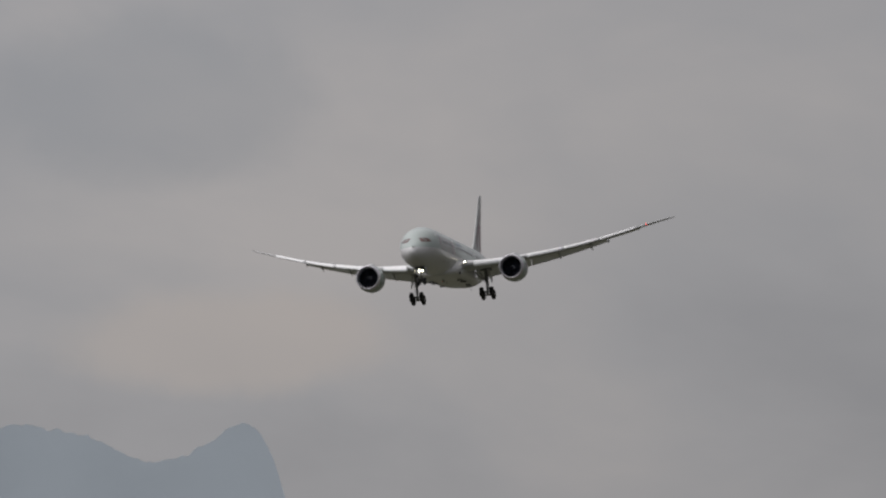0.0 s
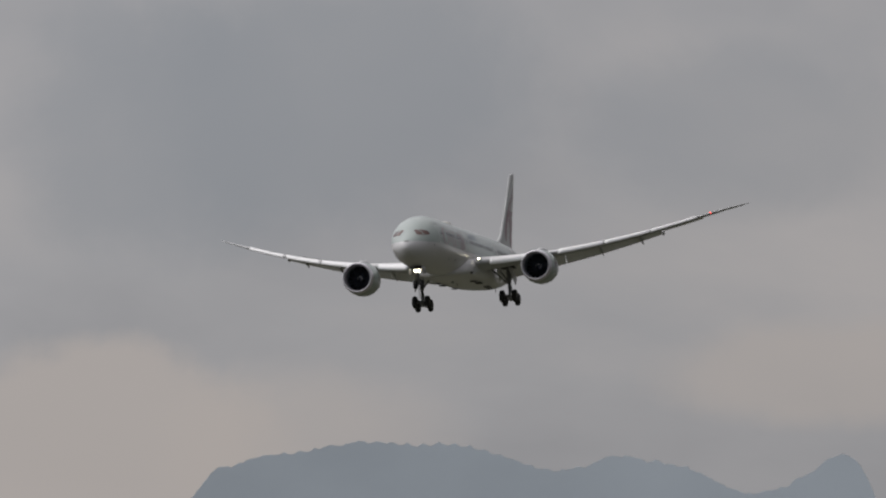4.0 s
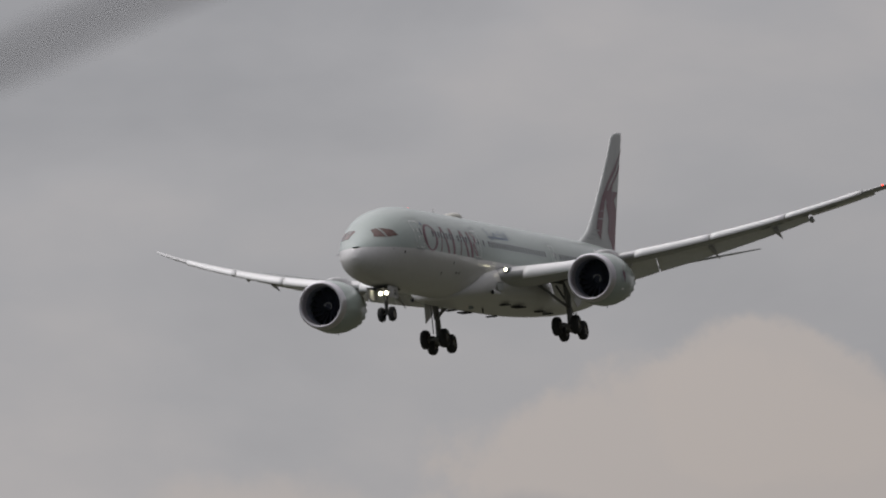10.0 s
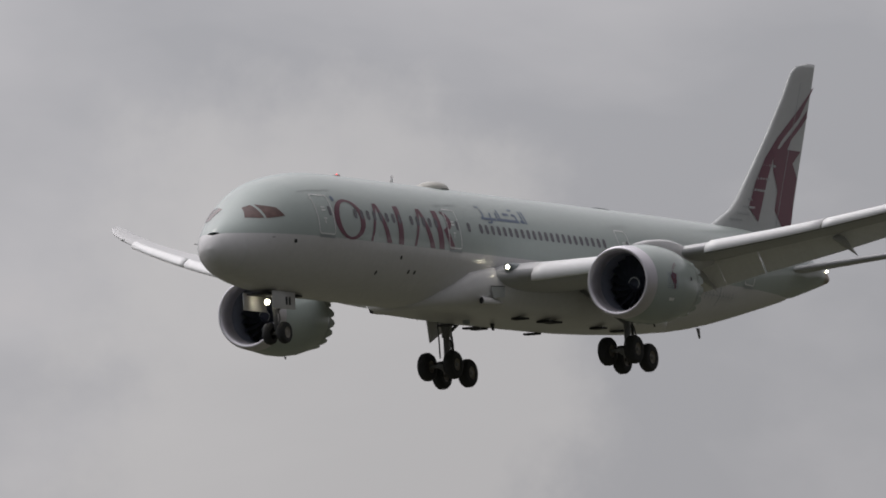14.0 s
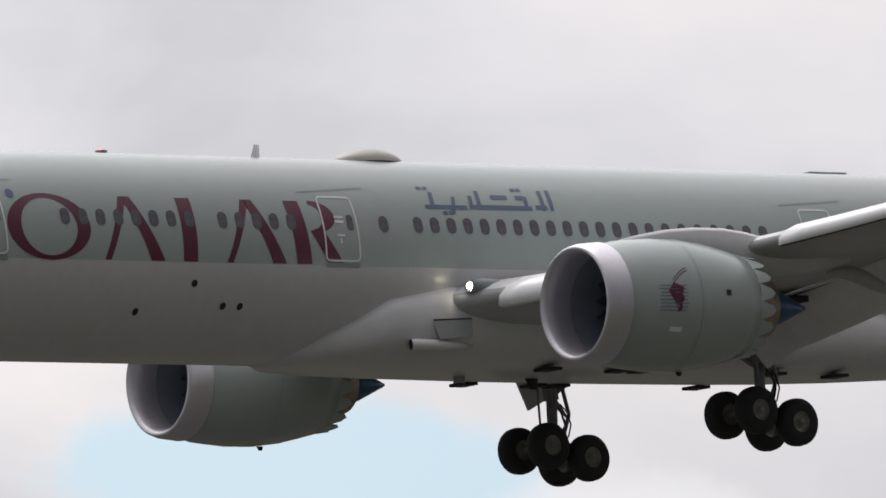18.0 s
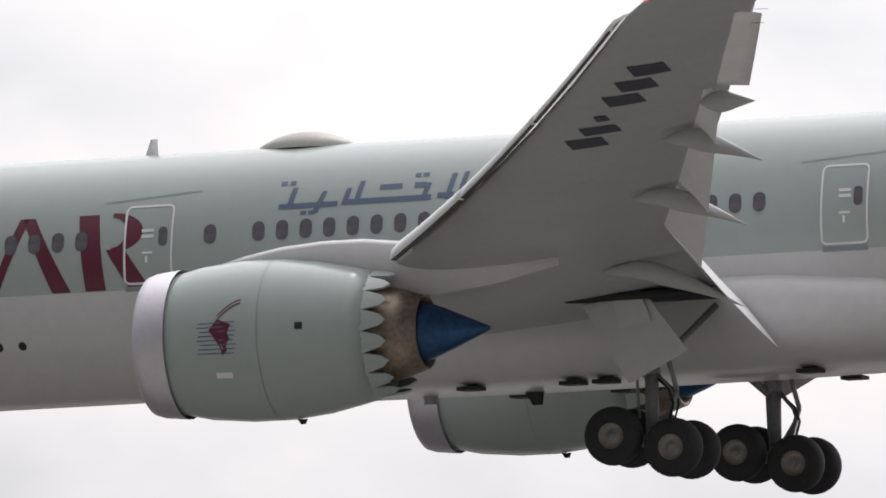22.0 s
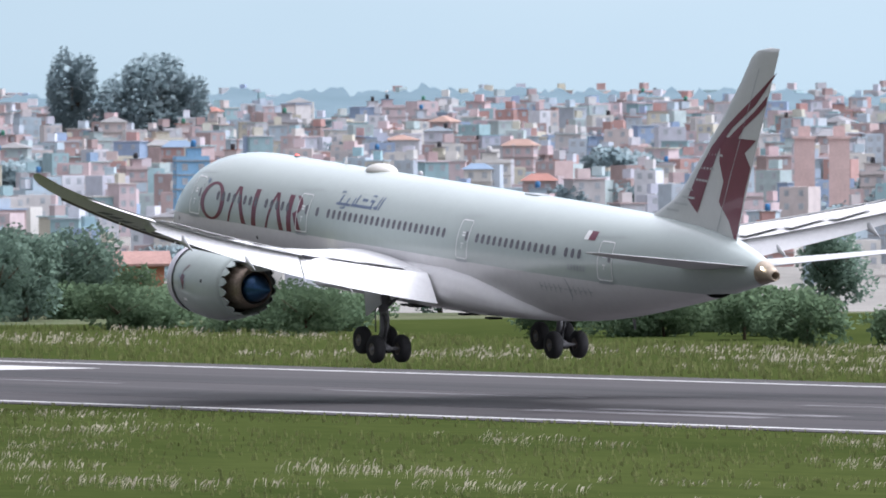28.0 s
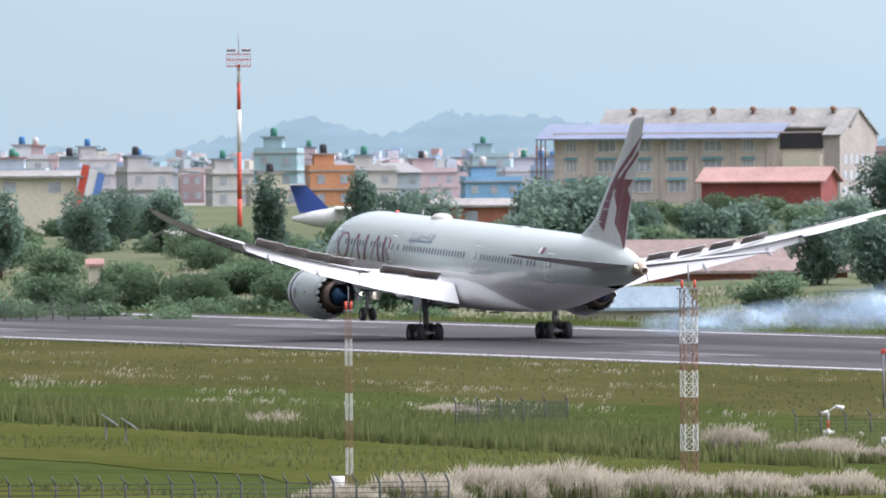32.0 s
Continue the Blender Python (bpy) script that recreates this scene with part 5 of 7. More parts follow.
def crown(cx, cz, rx, rz, n, leaf, seed, lobes=9):
    """Leaf clumps scattered over several lobes, with gaps and an uneven outline."""
    r = random.Random(seed)
    lob = []
    for k in range(lobes):
        a, e = r.uniform(0, 2 * math.pi), (k + 0.5) / lobes * 1.9 - 1.0
        d = r.uniform(0.2, 0.74) * math.sqrt(max(1 - (e * 0.85) ** 2, 0.1))
        lob.append((rx * d * math.cos(a), rx * d * math.sin(a), cz + rz * e * 0.66, r.uniform(0.34, 0.50)))
    vs, fs = [], []
    for k in range(n):
        lx, ly, lz, ls = lob[k % lobes]
        v = Vector((r.gauss(0, 1), r.gauss(0, 1), r.gauss(0, 1))).normalized() * r.uniform(0.6, 1.08)
        c = Vector((lx + v.x * rx * ls, ly + v.y * rx * ls, lz + v.z * rz * ls))
        u = Vector((r.uniform(-1, 1), r.uniform(-1, 1), r.uniform(-0.6, 0.6))).normalized()
        w = u.orthogonal().normalized()
        s = leaf * r.uniform(0.6, 1.4)
        o = len(vs)
        vs += [c - u * s, c - w * s * 0.6, c + u * s, c + w * s * 0.6 + Vector((0, 0, -0.2 * s))]
        fs.append((o, o + 1, o + 2, o + 3))
    return vs, fs


def make_tree(h, wd, seed, leaf_mat, n=1500, leaf=0.5):
    r = random.Random(seed)
    t = new("tree")
    limbs = [tube((0, 0, -0.5), (r.uniform(-0.2, 0.2), 0, h * 0.4), 0.035 * h, 0.022 * h, 8)]
    for k in range(5):
        a = k * 1.26 + r.uniform(-0.3, 0.3)
        limbs.append(tube((0, 0, h * r.uniform(0.28, 0.4)), (wd * 0.28 * math.cos(a), wd * 0.28 * math.sin(a), h * r.uniform(0.55, 0.75)), 0.017 * h, 0.006 * h, 6))
    part("trunk", join(*limbs), M_BARK, t)
    part("crown", crown(0, h * 0.52, wd * 0.5, h * 0.50, n, leaf, seed, 17), leaf_mat, t, smooth=False)
    return t


def plant(proto, az, r, label, rot=0.0, dz=0.0):
    p = at(az, r, None, dz)
    ob = copy_thing(proto, pose(p.x, p.y, p.z, 0, 0, rot))
    tagged(ob, label, "tree", "trees behind the runway")
    return ob


def drop_proto(o):
    for c in list(o.children_recursive):
        bpy.data.objects.remove(c)
    bpy.data.objects.remove(o)


T_BIG = [make_tree(9.0, 11, 100 + k, M_LEAF, 7500, 0.24) for k in range(3)]
T_MID = [make_tree(6.2, 7.0, 110 + k, M_LEAF, 4200, 0.20) for k in range(3)]
T_TALL = [make_tree(8.5, 4.2, 115 + k, M_LEAF, 3600, 0.20) for k in range(2)]
T_BUSH = [make_tree(3.4, 6.5, 120 + k, M_LEAF2, 2600, 0.17) for k in range(4)]
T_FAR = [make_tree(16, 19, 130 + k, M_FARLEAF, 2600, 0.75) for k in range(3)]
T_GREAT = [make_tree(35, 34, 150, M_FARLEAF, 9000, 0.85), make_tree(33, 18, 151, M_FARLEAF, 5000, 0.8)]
LAB = {"big": "large dark green broad-leaved tree", "mid": "dark green broad-leaved tree", "tall": "tall narrow dark green tree", "bush": "low green shrub behind the runway", "far": "large hazy blue-green tree above the town", "great": "great hazy blue-green tree rising above the town"}
TR = {"big": T_BIG, "mid": T_MID, "tall": T_TALL, "bush": T_BUSH, "far": T_FAR, "great": T_GREAT}
placed = 0


def put(kind, az, r, dz=0.0):
    global placed
    placed += 1
    k = TR[kind]
    plant(k[placed % len(k)], az, r, LAB[kind], (placed * 47) % 360, dz)


# shrubs and trees along the far side of the runway
q = random.Random(21)
for az in np.arange(58.4, 66.3, 0.085):
    if 61.68 < az < 62.35 or 60.15 < az < 60.6 or q.random() < 0.12:
        continue
    put("bush", az + q.uniform(-0.05, 0.05), q.uniform(412, 440) / math.cos(radians(az)), q.uniform(-1.4, 0.3))
for az in np.arange(49.5, 58.4, 0.17):
    put("bush", az + q.uniform(-0.07, 0.07), q.uniform(412, 440) / math.cos(radians(az)), q.uniform(-1.4, 0.2))
for az in np.arange(66.3, 74.2, 0.14):
    if not 69.2 < az < 70.9:
        put("bush", az + q.uniform(-0.07, 0.07), q.uniform(428, 470) / math.cos(radians(az)), q.uniform(-1.8, 0.0))
for az, r, kind in [(63.72, 960, "mid"), (63.52, 985, "mid"), (63.85, 930, "mid"), (63.3, 1000, "bush"), (61.9, 980, "mid"), (61.7, 1000, "mid"), (62.05, 1010, "mid"), (66.75, 1080, "mid"), (66.6, 1120, "big"), (66.45, 1100, "mid"), (66.9, 1100, "big"), (67.05, 1130, "mid"),
                    (66.3, 1180, "tall"), (60.9, 1000, "mid"), (60.5, 1010, "mid"), (64.05, 1010, "bush"), (65.35, 1050, "mid"), (65.5, 1050, "mid"), (63.75, 1000, "mid"), (63.9, 1030, "mid"), (64.0, 1060, "mid"),
                    (68.62, 1250, "mid"), (68.75, 1290, "big"), (67.78, 1270, "mid"), (67.66, 1300, "big"), (67.5, 1280, "tall"), (67.3, 1300, "mid"), (68.9, 1330, "mid"), (67.76, 1340, "tall"), (70.40, 1290, "big"), (70.24, 1300, "mid"), (70.05, 1330, "bush"),
                    (70.45, 1450, "big"), (70.3, 1470, "big"), (70.15, 1500, "mid"), (69.85, 1480, "mid"), (69.7, 1500, "mid"), (70.55, 1440, "mid"), (69.45, 1510, "mid"), (72.35, 1400, "mid"), (72.25, 1420, "mid"), (71.6, 1330, "tall"), (71.12, 1380, "mid"), (71.25, 1360, "tall"), (72.7, 1350, "tall"), (72.05, 1430, "mid"), (71.0, 1400, "mid"), 
                    (69.2, 1540, "mid"), (69.05, 1540, "big"), (68.95, 1200, "mid"), (69.15, 1180, "mid"), (69.4, 1200, "mid"), (70.95, 1180, "bush"), (71.15, 1180, "bush"), (71.35, 1170, "mid"), (71.55, 1180, "bush"), (71.9, 1200, "bush"), (72.1, 1220, "bush"), (72.5, 1200, "bush"), (71.7, 1260, "bush"), (72.2, 1300, "bush"), (70.6, 1300, "bush"), (70.9, 1320, "bush"), (68.6, 1100, "bush"), (68.3, 1120, "bush"), (67.8, 1130, "bush"), (67.5, 1150, "mid"), (69.6, 1130, "bush"), (69.3, 1330, "mid")]:
    put(kind, az, r, -2.4 if 69.1 < az < 70.62 and r > 1400 else -0.8 if 1280 < r < 1305 and az > 70.2 else 0.0)
for az in np.arange(67.2, 73.6, 0.15):
    rr = q.uniform(1180, 1420)
    put("bush", az + q.uniform(-0.05, 0.05), rr + (260 if 69.0 < az < 70.7 else 0), q.uniform(-1.0, 0.5) - (1.3 if 67.9 < az < 68.5 else 0.0))
for k in range(64):
    az = q.uniform(70.85, 73.6)
    put("bush", az, q.uniform(1130, 1330), q.uniform(-2.5, -1.7))
# the two great trees above the town, and trees among the houses
for k, az, top in [(0, 63.25, 31.0), (1, 63.53, 31.6), (1, 63.08, 25.0)]:
    plant(T_GREAT[k], az, 4300, LAB["great"], 40 * k, top - (35, 33)[k] - ground_z(*at(az, 4300)[:2]))
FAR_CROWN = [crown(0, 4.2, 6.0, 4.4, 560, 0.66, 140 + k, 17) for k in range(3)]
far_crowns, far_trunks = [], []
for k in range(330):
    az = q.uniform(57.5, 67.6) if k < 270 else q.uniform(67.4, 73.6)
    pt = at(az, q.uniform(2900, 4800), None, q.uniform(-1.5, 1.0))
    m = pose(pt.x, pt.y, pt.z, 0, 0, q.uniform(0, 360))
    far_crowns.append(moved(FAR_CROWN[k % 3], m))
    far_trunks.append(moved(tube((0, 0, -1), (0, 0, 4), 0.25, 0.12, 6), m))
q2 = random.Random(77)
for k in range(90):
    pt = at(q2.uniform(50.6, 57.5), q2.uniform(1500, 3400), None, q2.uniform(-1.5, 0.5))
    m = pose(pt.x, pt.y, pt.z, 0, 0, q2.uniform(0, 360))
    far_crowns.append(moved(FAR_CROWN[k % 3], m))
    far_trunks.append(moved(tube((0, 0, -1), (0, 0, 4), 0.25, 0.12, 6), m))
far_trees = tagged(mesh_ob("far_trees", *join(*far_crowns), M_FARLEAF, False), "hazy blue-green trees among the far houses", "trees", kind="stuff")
tagged(part("trunks", join(*far_trunks), M_BARK, far_trees), kind="stuff")
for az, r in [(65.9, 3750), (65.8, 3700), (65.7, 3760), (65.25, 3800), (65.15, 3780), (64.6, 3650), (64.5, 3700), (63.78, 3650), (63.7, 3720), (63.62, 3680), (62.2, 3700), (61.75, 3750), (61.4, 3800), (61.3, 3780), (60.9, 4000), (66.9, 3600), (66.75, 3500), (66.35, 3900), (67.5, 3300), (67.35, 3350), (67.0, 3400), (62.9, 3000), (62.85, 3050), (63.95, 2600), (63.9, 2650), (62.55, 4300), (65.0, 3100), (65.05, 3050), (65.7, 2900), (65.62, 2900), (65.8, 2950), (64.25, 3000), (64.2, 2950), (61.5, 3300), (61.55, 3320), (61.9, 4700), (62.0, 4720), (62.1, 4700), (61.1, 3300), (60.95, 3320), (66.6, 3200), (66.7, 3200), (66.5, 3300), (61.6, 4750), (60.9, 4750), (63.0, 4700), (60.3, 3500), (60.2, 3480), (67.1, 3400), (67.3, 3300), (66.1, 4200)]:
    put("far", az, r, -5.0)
for p in T_BIG + T_MID + T_TALL + T_BUSH + T_FAR + T_GREAT:
    drop_proto(p)

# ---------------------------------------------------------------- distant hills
# haze is painted into these blue-grey hill colours
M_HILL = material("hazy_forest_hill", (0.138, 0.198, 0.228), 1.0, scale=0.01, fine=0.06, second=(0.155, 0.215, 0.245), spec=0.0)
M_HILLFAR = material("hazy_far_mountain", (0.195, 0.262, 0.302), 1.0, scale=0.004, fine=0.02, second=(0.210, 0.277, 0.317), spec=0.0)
M_HILLPALE = material("haze_pale_mountain", (0.58, 0.665, 0.715), 1.0, scale=0.004, fine=0.02, second=(0.60, 0.685, 0.735), spec=0.0)
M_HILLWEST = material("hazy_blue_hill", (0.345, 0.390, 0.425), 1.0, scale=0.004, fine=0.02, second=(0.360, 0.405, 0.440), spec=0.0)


def ridge(name, az0, az1, r, table, rough, mat, label, seed, steps=900, depth=260):
    """A wooded ridge: an even slope up to a crest whose height follows a table by bearing, with a bumpy treeline."""
    rings = []
    crest = smooth_table([p[0] for p in table], [p[1] for p in table])
    high = EYE[2] + r * math.tan(radians(max(e for _, e in table)))
    lean = depth / (high + 25.0)
    for k in range(steps + 1):
        az = az0 + (az1 - az0) * k / steps
        lump = 1.0 - 2.0 * abs(noise.noise((az * 9, seed, 0)))
        bump = rough * (0.7 * noise.noise((az * 5, seed, 7)) + 0.45 * lump + 0.42 * (0.5 - 2.0 * abs(noise.noise((az * 16, seed, 3)))) + 0.25 * (0.5 - 2.0 * abs(noise.noise((az * 40, seed, 5)))) + 0.05 * noise.noise((az * 120, seed, 9)))
        top = EYE[2] + r * math.tan(radians(crest(az))) + bump
        ring = []
        for f in (0.0, 0.5, 1.0):
            z = -25.0 + (top + 25.0) * f
            p = at(az, r - lean * (high - z))
            ring.append((p.x, p.y, z))
        p = at(az, r + 40)
        ring.append((p.x, p.y, -25.0))
        rings.append(ring)
    return tagged(mesh_ob(name, *loft(rings, False), mat, False), label, "hill", kind="structure")


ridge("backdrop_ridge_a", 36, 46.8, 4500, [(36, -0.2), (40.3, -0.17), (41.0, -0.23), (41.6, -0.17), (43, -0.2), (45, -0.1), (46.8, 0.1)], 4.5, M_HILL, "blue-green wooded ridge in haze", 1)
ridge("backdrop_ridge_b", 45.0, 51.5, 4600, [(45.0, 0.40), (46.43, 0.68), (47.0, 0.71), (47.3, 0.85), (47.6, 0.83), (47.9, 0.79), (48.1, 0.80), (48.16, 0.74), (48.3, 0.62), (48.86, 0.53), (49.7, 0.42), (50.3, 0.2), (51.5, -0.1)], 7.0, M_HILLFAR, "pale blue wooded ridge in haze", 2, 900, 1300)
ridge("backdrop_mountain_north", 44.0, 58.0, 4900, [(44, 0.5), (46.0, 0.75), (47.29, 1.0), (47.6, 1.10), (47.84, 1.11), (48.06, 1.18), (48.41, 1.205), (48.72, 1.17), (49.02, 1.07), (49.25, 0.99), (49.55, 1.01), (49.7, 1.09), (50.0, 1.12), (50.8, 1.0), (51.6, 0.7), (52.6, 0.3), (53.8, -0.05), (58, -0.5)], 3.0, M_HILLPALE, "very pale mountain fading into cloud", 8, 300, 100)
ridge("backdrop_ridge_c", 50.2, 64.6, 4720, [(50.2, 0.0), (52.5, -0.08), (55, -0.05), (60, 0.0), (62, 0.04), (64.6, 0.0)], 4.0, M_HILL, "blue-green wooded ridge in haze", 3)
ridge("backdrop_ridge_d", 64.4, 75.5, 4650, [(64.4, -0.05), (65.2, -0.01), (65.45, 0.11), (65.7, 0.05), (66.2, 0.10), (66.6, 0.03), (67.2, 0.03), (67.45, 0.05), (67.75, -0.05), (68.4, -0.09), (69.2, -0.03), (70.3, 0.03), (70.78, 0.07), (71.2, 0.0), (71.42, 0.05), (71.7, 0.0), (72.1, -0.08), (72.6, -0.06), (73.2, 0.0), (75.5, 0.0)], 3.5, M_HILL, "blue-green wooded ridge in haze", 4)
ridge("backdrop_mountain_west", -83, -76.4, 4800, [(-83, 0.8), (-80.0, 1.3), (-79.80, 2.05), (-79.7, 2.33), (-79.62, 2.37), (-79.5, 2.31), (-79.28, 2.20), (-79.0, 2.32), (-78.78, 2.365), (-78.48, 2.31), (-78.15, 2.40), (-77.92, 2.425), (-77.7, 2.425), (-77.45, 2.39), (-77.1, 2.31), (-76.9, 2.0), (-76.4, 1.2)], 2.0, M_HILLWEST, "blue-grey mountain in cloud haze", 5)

# ---------------------------------------------------------------- the town


def ramp_material(name, cols, rough=0.85, by_island=False):
    """Painted plaster whose colour is drawn from a row of colours, house by house."""
    m = bpy.data.materials.new(name)
    m.use_nodes = True
    n, l = m.node_tree.nodes, m.node_tree.links
    b = n["Principled BSDF"]
    b.inputs["Roughness"].default_value = rough
    b.inputs["Specular IOR Level"].default_value = 0.1
    rp = n.new("ShaderNodeValToRGB")
    rp.color_ramp.interpolation = "CONSTANT"
    el = rp.color_ramp.elements
    while len(el) < len(cols):
        el.new(0.5)
    for i, c in enumerate(cols):
        el[i].position, el[i].color = i / len(cols), (*c, 1)
    if by_island:
        g = n.new("ShaderNodeNewGeometry")
        l.new(g.outputs["Random Per Island"], rp.inputs[0])
    else:
        g = n.new("ShaderNodeObjectInfo")
        l.new(g.outputs["Random"], rp.inputs[0])
    no = n.new("ShaderNodeTexNoise")
    no.inputs["Scale"].default_value, no.inputs["Detail"].default_value = 0.5, 5
    co = n.new("ShaderNodeTexCoord")
    l.new(co.outputs["Object"], no.inputs["Vector"])
    mr = n.new("ShaderNodeMapRange")
    mr.inputs["To Min"].default_value, mr.inputs["To Max"].default_value = 0.75, 1.15
    l.new(no.outputs["Fac"], mr.inputs["Value"])
    hv = n.new("ShaderNodeHueSaturation")
    l.new(mr.outputs[0], hv.inputs["Value"])
    l.new(rp.outputs[0], hv.inputs["Color"])
    l.new(hv.outputs[0], b.inputs["Base Color"])
    return m


# wall colours paled and turned bluish to paint in the haze
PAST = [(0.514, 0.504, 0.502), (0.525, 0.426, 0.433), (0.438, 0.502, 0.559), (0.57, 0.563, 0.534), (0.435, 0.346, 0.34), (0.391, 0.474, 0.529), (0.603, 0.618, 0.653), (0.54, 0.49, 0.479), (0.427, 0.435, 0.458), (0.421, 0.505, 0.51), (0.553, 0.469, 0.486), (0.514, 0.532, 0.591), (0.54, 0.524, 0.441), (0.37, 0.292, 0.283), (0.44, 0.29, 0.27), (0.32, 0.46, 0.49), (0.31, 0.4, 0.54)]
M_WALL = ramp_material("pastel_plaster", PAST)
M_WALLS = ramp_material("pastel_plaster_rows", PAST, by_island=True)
M_ROOFS = ramp_material("roof_surfaces", [(0.24, 0.24, 0.25), (0.34, 0.18, 0.15), (0.30, 0.29, 0.29), (0.22, 0.25, 0.28), (0.36, 0.25, 0.21), (0.27, 0.27, 0.27), (0.20, 0.27, 0.36)])
M_SLAB = material("concrete_slab", (0.30, 0.29, 0.28), 0.85, var=0.15, scale=0.3, fine=2.0, spec=0.1)
# panes lightened well above dark glass, haze put into the colour
M_WIN = material("haze_paled_window", (0.34, 0.37, 0.40), 0.35, var=0.3, scale=0.4, fine=3.0)
M_TANK = ramp_material("water_tank_plastic", [(0.05, 0.05, 0.055), (0.07, 0.22, 0.16), (0.06, 0.18, 0.36), (0.05, 0.05, 0.055), (0.50, 0.50, 0.50)], 0.5)


def house_mesh(w, d, floors, seed, roof):
    """Walls with recessed floor lines, slabs, balcony, stair head; then roof, windows and tank as data."""
    r = random.Random(seed)
    h = floors * 3.0
    walls = [box(-w / 2, -d / 2, -3, w / 2, d / 2, h)]
    slabs, wins, tank, roofd = [], [], [], []
    for f in range(1, floors + 1):
        e = 0.45 if (f + seed) % 2 else 0.2
        slabs.append(box(-w / 2 - e, -d / 2 - e, f * 3.0 - 0.15, w / 2 + e, d / 2 + e, f * 3.0 + 0.06))
    nwx = max(2, int(w / 2.6))
    for f in range(floors):
        for k in range(nwx):
            x = -w / 2 + w * (k + 0.5) / nwx
            for s in (-1, 1):
                wins.append(box(x - 0.6, s * d / 2 - 0.08, f * 3.0 + 0.9, x + 0.6, s * d / 2 + 0.08, f * 3.0 + 2.3))
        for k in range(2):
            y = -d / 2 + d * (k + 0.5) / 2
            for s in (-1, 1):
                wins.append(box(s * w / 2 - 0.08, y - 0.6, f * 3.0 + 0.9, s * w / 2 + 0.08, y + 0.6, f * 3.0 + 2.3))
    if roof == "flat":
        walls += [box(-w / 2, -d / 2, h + 0.06, w / 2, -d / 2 + 0.2, h + 0.9), box(-w / 2, d / 2 - 0.2, h + 0.06, w / 2, d / 2, h + 0.9), box(-w / 2, -d / 2 + 0.2, h + 0.06, -w / 2 + 0.2, d / 2 - 0.2, h + 0.9), box(w / 2 - 0.2, -d / 2 + 0.2, h + 0.06, w / 2, d / 2 - 0.2, h + 0.9)]
        sx = r.uniform(-0.2, 0.2) * w
        walls.append(box(sx - w * 0.22, 0, h + 0.06, sx + w * 0.22, d * 0.42, h + 2.6))
        roofd = box(sx - w * 0.22 - 0.5, -0.5, h + 2.6, sx + w * 0.22 + 0.5, d * 0.42 + 0.4, h + 2.82)
        tank = join(revolve([(0, 0.0), (0, 0.6), (1.3, 0.6), (1.5, 0.25), (1.5, 0.0)], 10, (sx, d * 0.2, h + 2.83), "z"))
    else:
        e = 0.7
        g = h + 0.06
        rh = w * 0.22
        roofd = ([(-w / 2 - e, -d / 2 - e, g), (w / 2 + e, -d / 2 - e, g), (w / 2 + e, d / 2 + e, g), (-w / 2 - e, d / 2 + e, g), (-w / 4, 0, g + rh), (w / 4, 0, g + rh)], [(0, 1, 5, 4), (1, 2, 5), (2, 3, 4, 5), (3, 0, 4), (3, 2, 1, 0)])
        tank = revolve([(0, 0.0), (0, 0.55), (1.2, 0.55), (1.35, 0.2), (1.35, 0.0)], 10, (w / 2 - 0.7, d / 2 + 1.4, 0.0), "z")
    return walls, slabs, wins, roofd, tank


def make_house(w, d, floors, seed, roof):
    wl_, sl_, wi_, ro_, ta_ = house_mesh(w, d, floors, seed, roof)
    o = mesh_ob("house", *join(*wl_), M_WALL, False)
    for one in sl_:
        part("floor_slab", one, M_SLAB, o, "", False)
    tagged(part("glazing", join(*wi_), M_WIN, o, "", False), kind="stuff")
    part("roof", ro_, M_ROOFS, o, "", False)
    part("water_tank", ta_, M_TANK, o, "", True)
    return o


hq = random.Random(5)
PROT = [make_house(hq.uniform(5.5, 9), hq.uniform(6, 8), hq.choice((2, 3, 3, 3, 4, 4)), 300 + k, "flat" if k % 4 else "hip") for k in range(16)]
for k in range(235):
    az = hq.uniform(58.8, 67.9) if k < 195 else hq.uniform(46, 54.0)
    r = 2700 + 2150 * hq.random() ** 0.62
    if az > 66.3 and r < 2700:
        r += 900
    if az < 51.5:
        r = hq.uniform(2950, 3290)
    elif az < 55:
        r = min(r, hq.uniform(2700, 3600))
    p = at(az, r, None, -5.0 if az < 52.5 else 0.0)
    pr = PROT[k % 16]
    hob = copy_thing(pr, pose(p.x, p.y, p.z, 0, 0, az + hq.choice((0, 90)) + hq.uniform(-25, 25)))
    tagged(hob, "small pastel plastered town house with flat roof" if (k % 16) % 4 else "small plastered town house with hipped roof", "house", "town houses")
